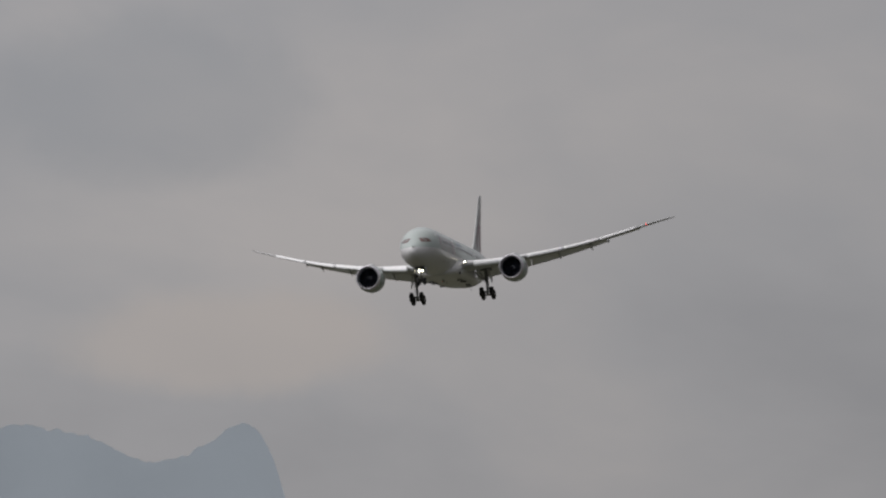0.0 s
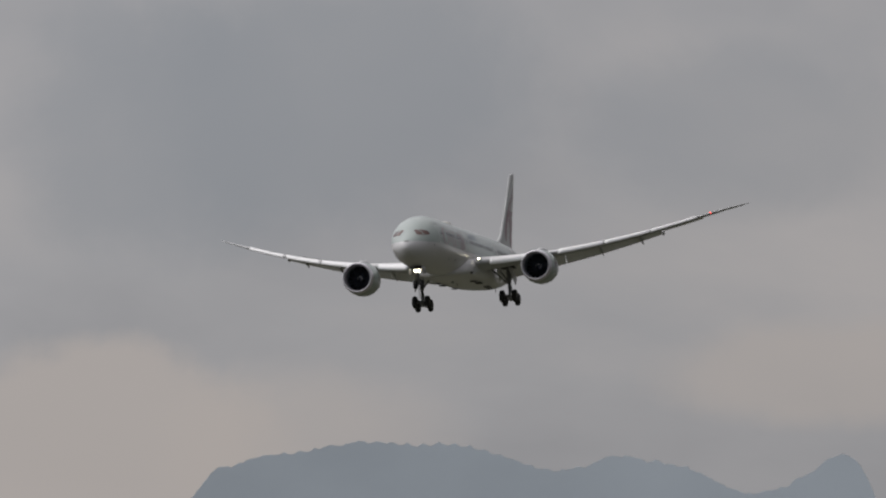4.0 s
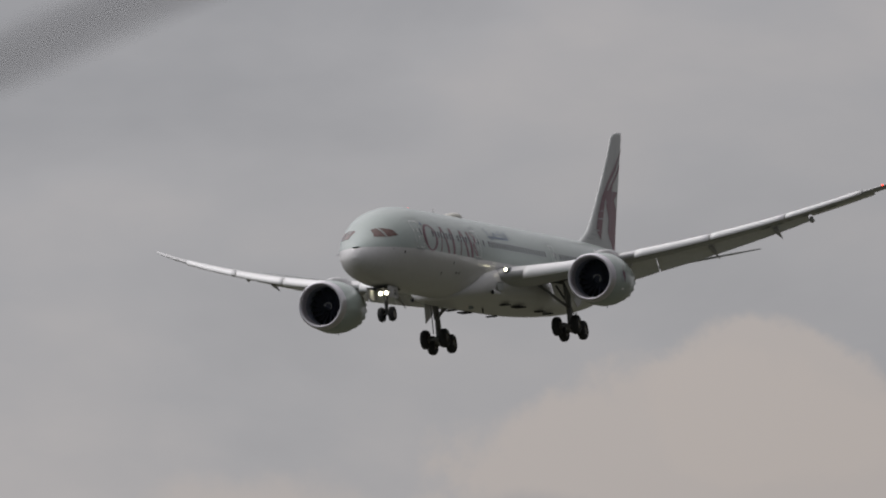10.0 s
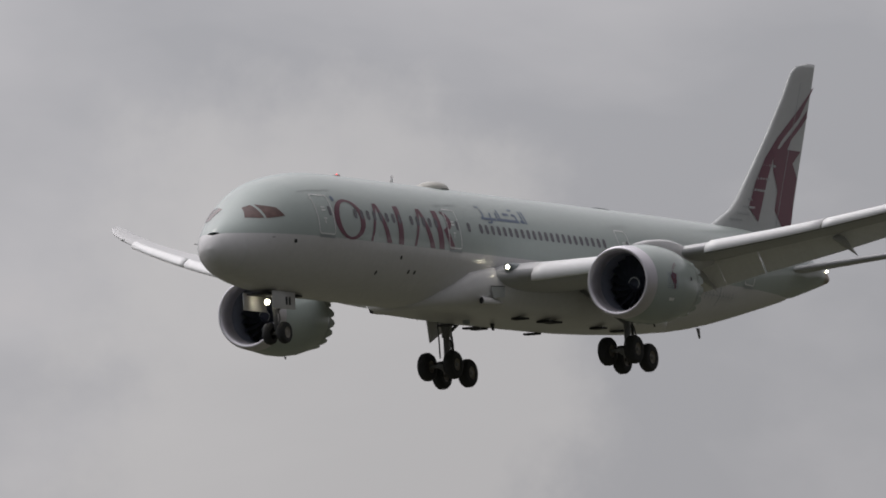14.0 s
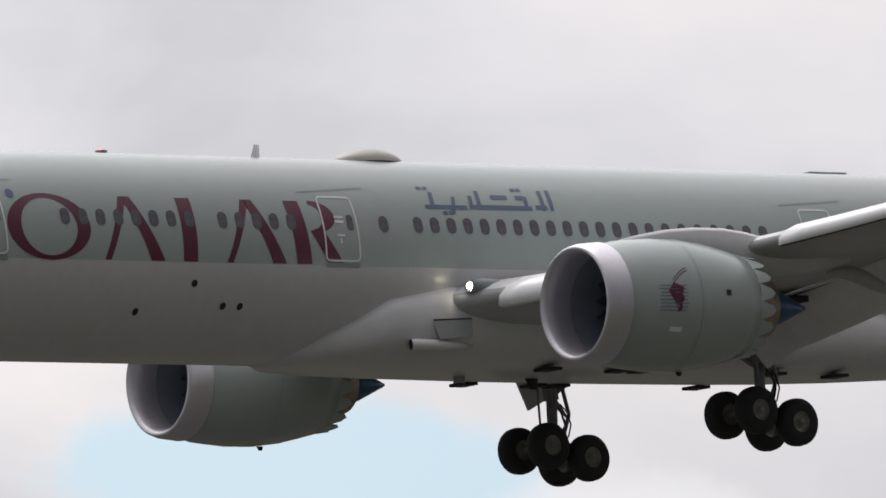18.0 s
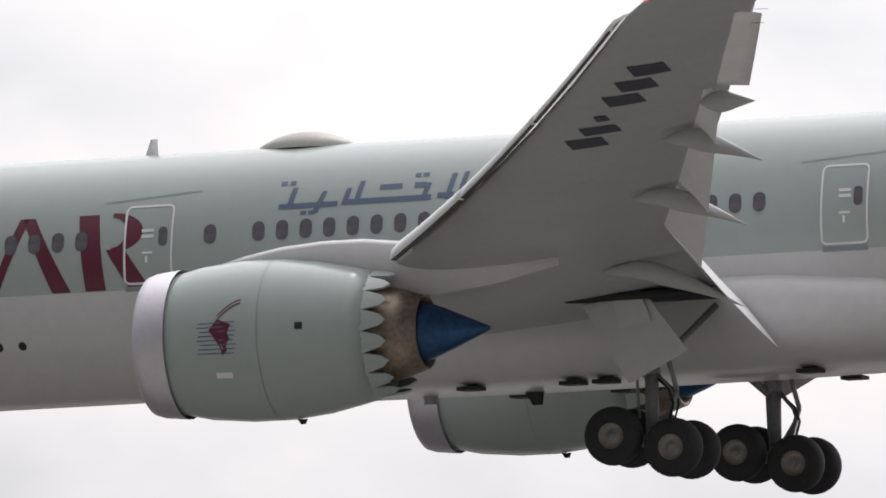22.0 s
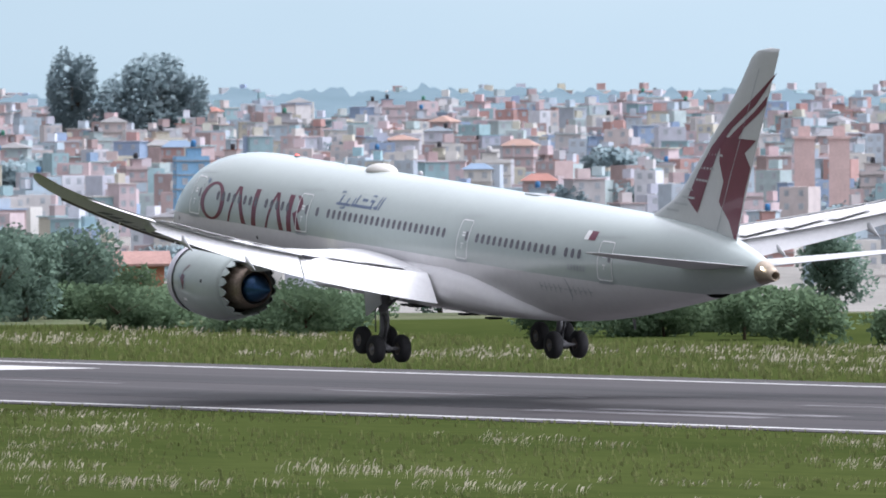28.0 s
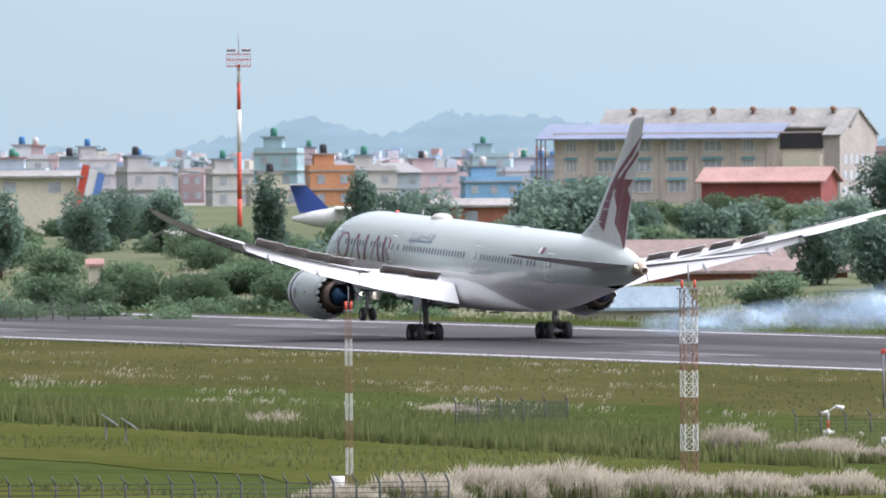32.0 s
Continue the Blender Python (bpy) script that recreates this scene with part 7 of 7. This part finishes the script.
def lattice(az, r, base, height, half, bands, label):
    o = new("lattice_mast")
    p = at(az, r, base)
    o.matrix_basis = pose(p.x, p.y, p.z, 0, 0, az + 20)
    tagged(o, label, "mast")
    n = int(height / (half * 2.6))
    for b in range(bands):
        bars = []
        z0, z1 = height * b / bands, height * (b + 1) / bands
        m = max(2, n // bands)
        for sx, sy in ((-1, -1), (1, -1), (1, 1), (-1, 1)):
            bars.append(tube((sx * half, sy * half, z0), (sx * half, sy * half, z1), half * 0.085, n=5))
        for k in range(m):
            a, c_ = z0 + (z1 - z0) * k / m, z0 + (z1 - z0) * (k + 1) / m
            for (ax, ay), (bx, by) in (((-1, -1), (1, -1)), ((1, -1), (1, 1)), ((1, 1), (-1, 1)), ((-1, 1), (-1, -1))):
                bars.append(tube((ax * half, ay * half, a), (bx * half, by * half, c_), half * 0.05, n=4))
                bars.append(tube((bx * half, by * half, a), (ax * half, ay * half, c_), half * 0.05, n=4))
                bars.append(tube((ax * half, ay * half, a), (bx * half, by * half, a), half * 0.05, n=4))
        part("mast_section", join(*bars), M_WHP if b % 2 else M_RUST, o, "white painted section" if b % 2 else "rust-red painted section", False)
    part("top_rod", tube((0, 0, height), (0, 0, height * 1.13), half * 0.12, n=6), M_GEAR, o)
    part("top_plate", box(-half * 1.4, -half * 1.4, height, half * 1.4, half * 1.4, height + 0.06), M_GEAR, o, "", False)
    for s in (-1, 1):
        part("mast_lamp", tube((s * half, 0, height + 0.06), (s * half, 0, height + 0.4), 0.06, n=6), M_REDP, o)
    return o


lattice(69.93, 612, -0.3, 8.1, 0.29, 7, "square lattice radio mast painted rust red and white")
lattice(71.30, 575, -0.3, 7.7, 0.11, 7, "thin lattice mast painted red and white")
p = at(71.30, 574.5, -0.4)
o = mesh_ob("equipment_box", *box(-0.28, -0.2, 0, 0.28, 0.2, 1.15, 0.03), M_WHP)
o.matrix_basis = pose(p.x, p.y - 0.5, p.z, 0, 0, 71)
tagged(o, "small white equipment box at the mast foot", "box")


def cam_space(az, r):
    p = at(az, r)
    return pose(p.x, p.y, p.z, 0, 0, az)


# wind cone post
ws = new("wind_cone_post")
ws.matrix_basis = cam_space(69.12, 660)
tagged(ws, "red and white banded post with weather box", "post")
for k in range(5):
    part("post_band", tube((0, 0, 0.9 * k), (0, 0, 0.9 * (k + 1)), 0.05, n=8), M_REDP if k % 2 == 0 else M_WHP, ws)
part("cross_arm", join(tube((-0.45, 0, 4.6), (0.1, 0, 4.6), 0.04, n=6), tube((-0.3, 0, 2.1), (-0.3, 0, 4.6), 0.05, n=6)), M_GEAR, ws)
part("sensor_head", revolve([(4.1, 0.0), (4.15, 0.14), (4.5, 0.16), (4.8, 0.0)], 10, (0, 0, 0), "z"), M_REDP, ws)
part("flag", box(-0.42, -0.02, 4.55, -0.05, 0.02, 4.85, 0.008), M_REDP, ws, "small red flag")
for s in (-0.25, 0.3):
    part("cabinet", box(s - 0.18, -0.15, 0.0, s + 0.18, 0.15, 0.75, 0.03), M_WHP, ws, "white cabinet")
# visibility sensor pairs
for az, r, h in ((68.81, 652, 2.3), (69.37, 678, 1.6)):
    o = new("visibility_sensor")
    o.matrix_basis = cam_space(az, r)
    tagged(o, "red and white post with curved white sensor heads", "weather sensor")
    for k in range(4):
        part("post_band", tube((0, 0, h * k / 4), (0, 0, h * (k + 1) / 4), 0.05, n=8), M_WHP if k % 2 else M_REDP, o)
    part("sensor_arm", join(tube((0, 0, h), (0.35, 0, h + 0.25), 0.04, n=6), tube((0.35, 0, h + 0.25), (0.75, 0, h + 0.15), 0.09, 0.12, 8), tube((0, 0, h), (-0.3, 0, h - 0.1), 0.09, 0.1, 8)), M_WHP, o, "white curved sensor head")
    part("cabinet", box(-0.25, -0.2, 0.0, 0.3, 0.2, 0.7, 0.03), M_WHP, o, "white cabinet")
o = mesh_ob("marker_post", *join(revolve([(0, 0.28), (0.3, 0.24), (1.1, 0.2), (1.45, 0.05), (1.5, 0.0)], 12, (0, 0, 0), "z")), M_REDP)
o.matrix_basis = cam_space(68.96, 645)
tagged(o, "short red cone-topped marker post", "post")
o = mesh_ob("white_marker", *revolve([(0, 0.2), (0.5, 0.2), (0.6, 0.0)], 10, (0, 0, 0), "z"), M_WHP)
o.matrix_basis = cam_space(69.24, 680)
tagged(o, "small white drum marker in the grass", "marker")
M_LITE = material("lit_guard_light", (0.9, 0.4, 0.2), 0.4, emit=(1.0, 0.45, 0.2), power=0.8)
for az, y in ((68.52, 266.5), (67.88, 274), (68.9, 268), (67.2, 276)):
    o = mesh_ob("edge_light", *join(box(-0.35, -0.05, 0.0, 0.35, 0.05, 0.12), tube((0, 0, 0), (0, 0, 0.3), 0.03, n=6)), M_REDP)
    o.matrix_basis = cam_space(az, y / math.cos(radians(az)))
    tagged(o, "low airfield light fitting with lit lenses", "light", "airfield lights")
    for s in (-0.2, 0.2):
        part("lens", revolve([(-0.05, 0.0), (-0.04, 0.05), (0, 0.06)], 8, (s, 0, 0.3), "y"), M_LITE, o, "lit lens")
# wire fences
M_MESH = material("dark_wire_fence", (0.05, 0.055, 0.05), 0.8, var=0.2)


def fence(az0, r0, az1, r1, h, n, label, weave=0):
    a, b = at(az0, r0), at(az1, r1)
    o = new("wire_fence")
    tagged(o, label, "fence")
    for k in range(n + 1):
        p = a + (b - a) * k / n
        part("post", tube((p.x, p.y, p.z - 0.2), (p.x, p.y, p.z + h), 0.05, n=6), M_MESH, o)
        part("post_arm", tube((p.x, p.y, p.z + h), (p.x - 0.25, p.y - 0.1, p.z + h + 0.35), 0.04, n=5), M_MESH, o)
    for j in range(7):
        z = h * (0.08 + 0.92 * j / 6)
        part("wire", tube(a + Vector((0, 0, z)), b + Vector((0, 0, z)), 0.02, n=4), M_MESH, o)
    for k in range(n if weave else 0):
        p0, p1 = a + (b - a) * k / n, a + (b - a) * (k + 1) / n
        part("mesh_panel", join(*[tube(p0.lerp(p1, (j + 0.5) / weave), p0.lerp(p1, (j + 0.5) / weave) + Vector((0, 0, h)), 0.013, n=4) for j in range(weave)]), M_MESH, o, "dark woven wire mesh", False)


fence(72.95, 556, 70.9, 558, 1.3, 22, "dark wire fence with angled post tops")
fence(70.87, 712, 70.42, 716, 1.5, 5, "dark mesh fence panel in the grass", 18)
fence(69.5, 686, 68.9, 690, 1.2, 6, "dark wire fence round the instruments")
fence(73.2, 1120, 72.3, 1130, 1.4, 14, "long perimeter fence beyond the runway")
for az, r in ((72.2, 690), (72.28, 700)):
    o = mesh_ob("solar_panel_post", *join(tube((0, 0, 0), (0, 0, 0.9), 0.05, n=6), moved(box(-0.5, -0.35, -0.03, 0.5, 0.35, 0.03), pose(0.2, 0, 1.0, 0, 35, 0))), M_GEAR, False)
    o.matrix_basis = cam_space(az, r)
    tagged(o, "small tilted panel on a short post", "panel")


# parked aircraft tails behind the apron
def parked(az, r, z, fin_mat, label, length=14.0, h=5.6, yaw=0.0):
    o = new("parked_airplane")
    p = at(az, r, z)
    o.matrix_basis = pose(p.x, p.y, p.z, 0, 0, az + yaw)
    tagged(o, label, "airplane")
    prof = [(-length * 0.62, 0.0), (-length * 0.58, 0.6), (-length * 0.45, 1.25), (0, 1.3), (length * 0.2, 0.9), (length * 0.38, 0.2)]
    part("fuselage", revolve(prof, 18, (0, 0, 1.9), "x"), M_WHP, o, "white fuselage")
    fv = [(length * 0.08, 2.9), (length * 0.32, 2.5), (length * 0.40, h + 1.0), (length * 0.28, h + 1.0)]
    part("fin", loft([[(x, -0.12, z_) for x, z_ in fv], [(x, 0.12, z_) for x, z_ in fv]], True, True, True), fin_mat, o, "", False)
    part("tailplane", box(length * 0.27, -3.6, h + 0.8, length * 0.40, 3.6, h + 0.95), M_WHP, o, "", False)
    part("wing", box(-2.0, -11, 2.9, 0.6, 11, 3.15, 0.05), M_WHP, o, "", False)
    part("stripe", moved(fin_stripe(fv), Matrix.Identity(4)), M_CREAM, o, "", False)
    for x, y in ((-length * 0.45, 0), (0, -2), (0, 2)):
        part("wheel", revolve([(-0.15, 0.0), (-0.15, 0.4), (0.15, 0.4), (0.15, 0.0)], 12, (x, y, 0.4), "y"), M_TYRE, o)


def fin_stripe(fv):
    (x0, z0), (x1, z1), (x2, z2), (x3, z3) = fv
    a = [(x0 + 0.4 * (x1 - x0), z0 + 0.9), (x1 - 0.1, z1 + 1.6), (x1 + 0.1, z1 + 2.1), (x0 + 0.5 * (x1 - x0), z0 + 1.5)]
    return loft([[(x, -0.14, z) for x, z in a], [(x, -0.125, z) for x, z in a]], True, True, True)


M_NAVY = material("navy_tail_paint", (0.03, 0.07, 0.28), 0.4, var=0.1)
M_REDTAIL = material("red_tail_paint", (0.60, 0.08, 0.06), 0.4, var=0.1)
parked(71.33, 1560, 3.6, M_NAVY, "parked white turboprop with dark blue tail fin", 14, 4.8, 180)
parked(68.93, 1560, 3.6, M_REDTAIL, "parked white airplane with red tail fin", 15, 4.2)
parked(68.05, 1500, 3.4, M_NAVY, "parked white turboprop with dark blue tail", 16, 2.6)
parked(68.42, 1520, 3.4, M_REDTAIL, "parked white airplane beside the trees", 16, 2.0)

# cable close to the camera
c0, c1 = at(-70.6, 15.6, EYE[2] + 15.6 * math.tan(radians(4.79))), at(-64.2, 15.6, EYE[2] + 15.6 * math.tan(radians(1.99)))
M_CABLE = material("grey_cable_sheath", (0.10, 0.10, 0.105), 0.7, var=0.15, scale=2.0, fine=20.0)
dirn = (c1 - c0).normalized()
cable = mesh_ob("overhead_cable", *tube(c0 - dirn * 9, c1 + dirn * 9, 0.011, n=14), M_CABLE)
tagged(cable, "thick grey overhead cable strung across the view", "cable")
for s, e in ((-1, c0 - dirn * 9), (1, c1 + dirn * 9)):
    po = mesh_ob("cable_pole", *tube((e.x, e.y, ground_z(e.x, e.y) - 0.5), (e.x, e.y, e.z + 0.3), 0.14, 0.10, 10), M_SLAB)
    tagged(po, "plain concrete pole that carries the cable", "pole")

# tyre smoke: soft-edged rigid wisps
M_SMOKE = bpy.data.materials.new("thin_tyre_smoke")
M_SMOKE.use_nodes = True
sn, sl2 = M_SMOKE.node_tree.nodes, M_SMOKE.node_tree.links
sb = sn["Principled BSDF"]
sb.inputs["Base Color"].default_value, sb.inputs["Roughness"].default_value = (0.58, 0.78, 1.0, 1), 1.0
sb.inputs["Specular IOR Level"].default_value = 0.0
sc_, sm_, sg_, so_ = sn.new("ShaderNodeTexCoord"), sn.new("ShaderNodeMapping"), sn.new("ShaderNodeTexGradient"), sn.new("ShaderNodeTexNoise")
sg_.gradient_type = "SPHERICAL"
sm_.inputs["Scale"].default_value = (0.16, 0.16, 0.50)
so_.inputs["Scale"].default_value, so_.inputs["Detail"].default_value = 0.9, 5
sl2.new(sc_.outputs["Object"], sm_.inputs[0])
sl2.new(sm_.outputs[0], sg_.inputs[0])
sl2.new(sc_.outputs["Object"], so_.inputs["Vector"])
sx_ = sn.new("ShaderNodeMath")
sx_.operation = "MULTIPLY"
sl2.new(sg_.outputs["Fac"], sx_.inputs[0])
sl2.new(so_.outputs["Fac"], sx_.inputs[1])
sr_ = sn.new("ShaderNodeMath")
sr_.operation = "MULTIPLY"
sr_.use_clamp = True
sr_.inputs[1].default_value = 1.05
sl2.new(sx_.outputs[0], sr_.inputs[0])
sl2.new(sr_.outputs[0], sb.inputs["Alpha"])


def wisp(seed):
    """A thin billowing sheet of smoke, 12 m long and 4 m high, bent and creased."""
    rings = []
    for i in range(17):
        x = -6.2 + 12.4 * i / 16
        rings.append([(x, 0.9 * noise.noise((x * 0.25, z * 0.4, seed)) + 0.05 * x, z) for z in [-1.9 + 3.8 * j / 8 for j in range(9)]])
    return loft(rings, False)


PUFFS = []
for k in range(24):
    o = mesh_ob("smoke_puff", *wisp(900 + k), M_SMOKE)
    o.visible_shadow = False
    o.scale = [0.80 - 0.015 * k] * 3
    tagged(o, "thin bluish white puff of tyre smoke", "smoke", "tyre smoke puffs")
    PUFFS.append((o, k))

# ---------------------------------------------------------------- what moves
AIR_ROWS = [  # seconds, place of the nose, roll, pitch and yaw of the airliner
    (0.0, 1889.00, 322.61, 118.61, -3.99, 1.45, 0.05),
    (0.5, 1844.00, 322.33, 116.67, -3.49, 1.40, 0.07),
    (1.0, 1799.00, 322.06, 114.73, -2.98, 1.35, 0.09),
    (1.5, 1753.00, 321.78, 112.74, -2.76, 1.30, 0.11),
    (2.0, 1707.00, 321.51, 110.75, -2.55, 1.24, 0.14),
    (2.5, 1662.00, 321.24, 108.81, -2.75, 1.18, 0.16),
    (3.0, 1616.00, 320.97, 106.81, -2.95, 1.11, 0.18),
    (3.5, 1552.00, 320.70, 104.04, -3.30, 1.04, 0.20),
    (4.0, 1490.00, 320.43, 101.36, -3.32, 0.97, 0.18),
    (4.5, 1430.00, 320.16, 98.75, -3.35, 0.92, 0.17),
    (5.0, 1371.00, 319.90, 96.19, -3.38, 0.88, 0.15),
    (5.5, 1313.00, 319.64, 93.66, -3.40, 0.87, 0.13),
    (6.0, 1270.46, 319.37, 91.79, -3.55, 0.89, 0.07),
    (6.5, 1225.42, 319.12, 89.81, -3.65, 0.96, -0.01),
    (7.0, 1180.51, 318.86, 87.83, -3.73, 1.04, -0.10),
    (7.5, 1135.73, 318.60, 85.84, -3.85, 1.12, -0.16),
    (8.0, 1091.09, 318.35, 83.85, -3.98, 1.09, -0.19),
    (8.5, 1046.59, 318.09, 81.85, -4.10, 0.95, -0.18),
    (9.0, 1002.23, 317.84, 79.84, -4.16, 0.61, -0.16),
    (9.5, 957.87, 317.65, 77.24, -4.19, 0.33, -0.07),
    (10.0, 913.53, 317.51, 74.29, -4.12, 0.20, 0.00),
    (10.5, 869.35, 317.37, 71.70, -3.95, 0.09, -0.03),
    (11.0, 825.31, 317.25, 69.26, -3.64, 0.20, -0.18),
    (11.5, 781.43, 317.15, 66.94, -3.26, 0.38, -0.39),
    (12.0, 737.75, 317.05, 64.71, -2.96, 0.40, -0.47),
    (12.5, 694.30, 316.98, 62.57, -2.84, 0.40, -0.43),
    (13.0, 651.03, 316.91, 60.49, -2.83, 0.38, -0.35),
    (13.5, 607.89, 316.87, 58.46, -2.79, 0.28, -0.29),
    (14.0, 564.85, 316.84, 56.47, -2.84, 0.10, -0.44),
    (14.5, 521.89, 316.83, 54.51, -2.93, -0.07, -0.58),
    (15.0, 479.00, 316.83, 52.58, -3.05, -0.25, -0.73),
    (15.5, 436.16, 316.85, 50.65, -3.16, -0.44, -0.88),
    (16.0, 393.34, 316.89, 48.74, -3.18, -0.58, -0.95),
    (16.5, 350.53, 316.95, 46.83, -3.15, -0.72, -1.01),
    (17.0, 307.73, 317.02, 44.93, -3.14, -0.78, -1.06),
    (17.5, 264.90, 317.11, 43.05, -3.18, -0.80, -1.11),
    (18.0, 222.03, 317.23, 41.16, -3.18, -0.84, -1.15),
    (18.5, 179.10, 317.37, 39.26, -3.01, -1.02, -1.16),
    (19.0, 136.12, 317.53, 37.33, -2.69, -1.28, -1.15),
    (19.5, 93.08, 317.73, 35.41, -2.32, -1.61, -1.13),
    (20.0, 49.98, 317.95, 33.49, -2.00, -1.93, -1.10),
    (20.5, 6.79, 318.21, 31.58, -1.76, -2.23, -1.04),
    (21.0, -36.47, 318.50, 29.68, -1.52, -2.42, -0.95),
    (21.5, -79.87, 318.84, 27.80, -1.28, -2.48, -0.90),
    (22.0, -123.42, 319.23, 25.94, -0.97, -2.35, -0.89),
    (22.5, -167.08, 319.68, 24.09, -0.54, -1.97, -0.94),
    (23.0, -210.71, 320.18, 22.27, -0.03, -1.35, -0.88),
    (23.5, -254.27, 320.72, 20.53, 0.36, -0.64, -0.71),
    (24.0, -297.76, 321.29, 18.94, 0.35, -0.09, -0.60),
    (24.5, -341.16, 321.88, 17.46, 0.24, 0.35, -0.55),
    (25.0, -384.50, 322.48, 16.10, 0.04, 0.68, -0.69),
    (25.5, -427.76, 323.10, 14.80, -0.05, 1.31, -0.77),
    (26.0, -470.87, 323.73, 13.57, -0.07, 2.16, -0.83),
    (26.5, -513.87, 324.37, 12.45, -0.02, 3.06, -0.82),
    (27.0, -556.76, 325.01, 11.43, 0.09, 3.81, -0.75),
    (27.5, -599.57, 325.66, 10.56, 0.24, 4.21, -0.57),
    (28.0, -642.33, 326.31, 9.85, 0.43, 4.09, -0.27),
    (28.5, -685.10, 326.95, 9.24, 0.42, 3.66, 0.13),
    (29.0, -727.82, 327.60, 8.69, 0.26, 3.24, 0.54),
    (29.5, -770.46, 328.27, 8.21, -0.02, 2.74, 0.87),
    (30.0, -813.00, 328.96, 7.75, -0.25, 2.38, 1.07),
    (30.5, -855.38, 329.67, 7.26, -0.24, 2.22, 1.17),
    (31.0, -897.71, 330.40, 6.85, -0.09, 2.13, 1.20),
    (31.5, -939.96, 331.12, 6.55, 0.08, 2.03, 1.25),
    (32.0, -982.25, 331.84, 6.49, 0.23, 2.13, 1.29),
]


def air_x(t):
    return interp(t, [r[0] for r in AIR_ROWS], [r[1] for r in AIR_ROWS])


def motions():
    walk(air, [(t, pose(x, y, z, r, p, w)) for t, x, y, z, r, p, w in AIR_ROWS])
    for b, gy in ((bogie_l, -4.88), (bogie_r, 4.88)):
        walk(b, [(0, pose(31.12, gy, -4.77, 0, 13, 0)), (30.3, pose(31.12, gy, -4.77, 0, 13, 0)), (30.7, pose(31.12, gy, -4.77, 0, -2.5, 0)), (32, pose(31.12, gy, -4.77, 0, -2.4, 0))])

    # each wisp waits under the runway, rises where the wheels meet it, and drifts
    for o, k in PUFFS:
        t0 = 30.58 + 0.035 * k
        x0 = air_x(t0) + 33.0
        y0 = 331.8 + (-5.5 if k % 2 else 4.0)
        yaw = (k * 37) % 90 + 20
        up = 2.1 - 0.05 * k
        walk(o, [(0, pose(x0, y0, -9.0, 0, 0, yaw)), (t0 + 0.03, pose(x0, y0, -9.0, 0, 0, yaw)), (t0 + 0.24, pose(x0 + 0.5, y0, 0.5, 0, 0, yaw)), (t0 + 0.8, pose(x0 + 3, y0 - 0.4, up * 2.0, 0, 0, yaw + 8)), (33.0 + 0.01 * k, pose(x0 + 5, y0 - 1.0, up * 4.4, 0, 0, yaw + 14))])
    # the half shells added to hide the beacons turn away for a moment at each flash
    for sh, place in SHADES:
        rows = [(0, pose(*place, 0, 0, 190))]
        for t, face in ((6.0, 194), (9.0, 198), (16.0, 215), (17.5, 235), (23.0, 310), (24.5, 318)):
            rows += [(t - 0.28, pose(*place, 0, 0, face)), (t - 0.2, pose(*place, 0, 0, face + 60)), (t - 0.13, pose(*place, 0, 0, face + 120)), (t - 0.06, pose(*place, 0, 0, face + 180)), (t + 0.06, pose(*place, 0, 0, face + 180)), (t + 0.13, pose(*place, 0, 0, face + 240)), (t + 0.2, pose(*place, 0, 0, face + 300)), (t + 0.28, pose(*place, 0, 0, face + 360))]
        rows += [(18.6, pose(*place, 0, 0, 255)), (19.6, pose(*place, 0, 0, 275)), (20.8, pose(*place, 0, 0, 290)), (32, pose(*place, 0, 0, 340))]
        walk(sh, sorted(rows, key=lambda r: r[0]))
    # spoilers stand up once the wheels are down
    for o, hinge, sd in SPOILERS:
        walk(o, [(0, pose(*hinge)), (31.2, pose(*hinge)), (31.7, pose(*hinge, 0, -30, 0)), (32, pose(*hinge, 0, -34, 0))])


motions()
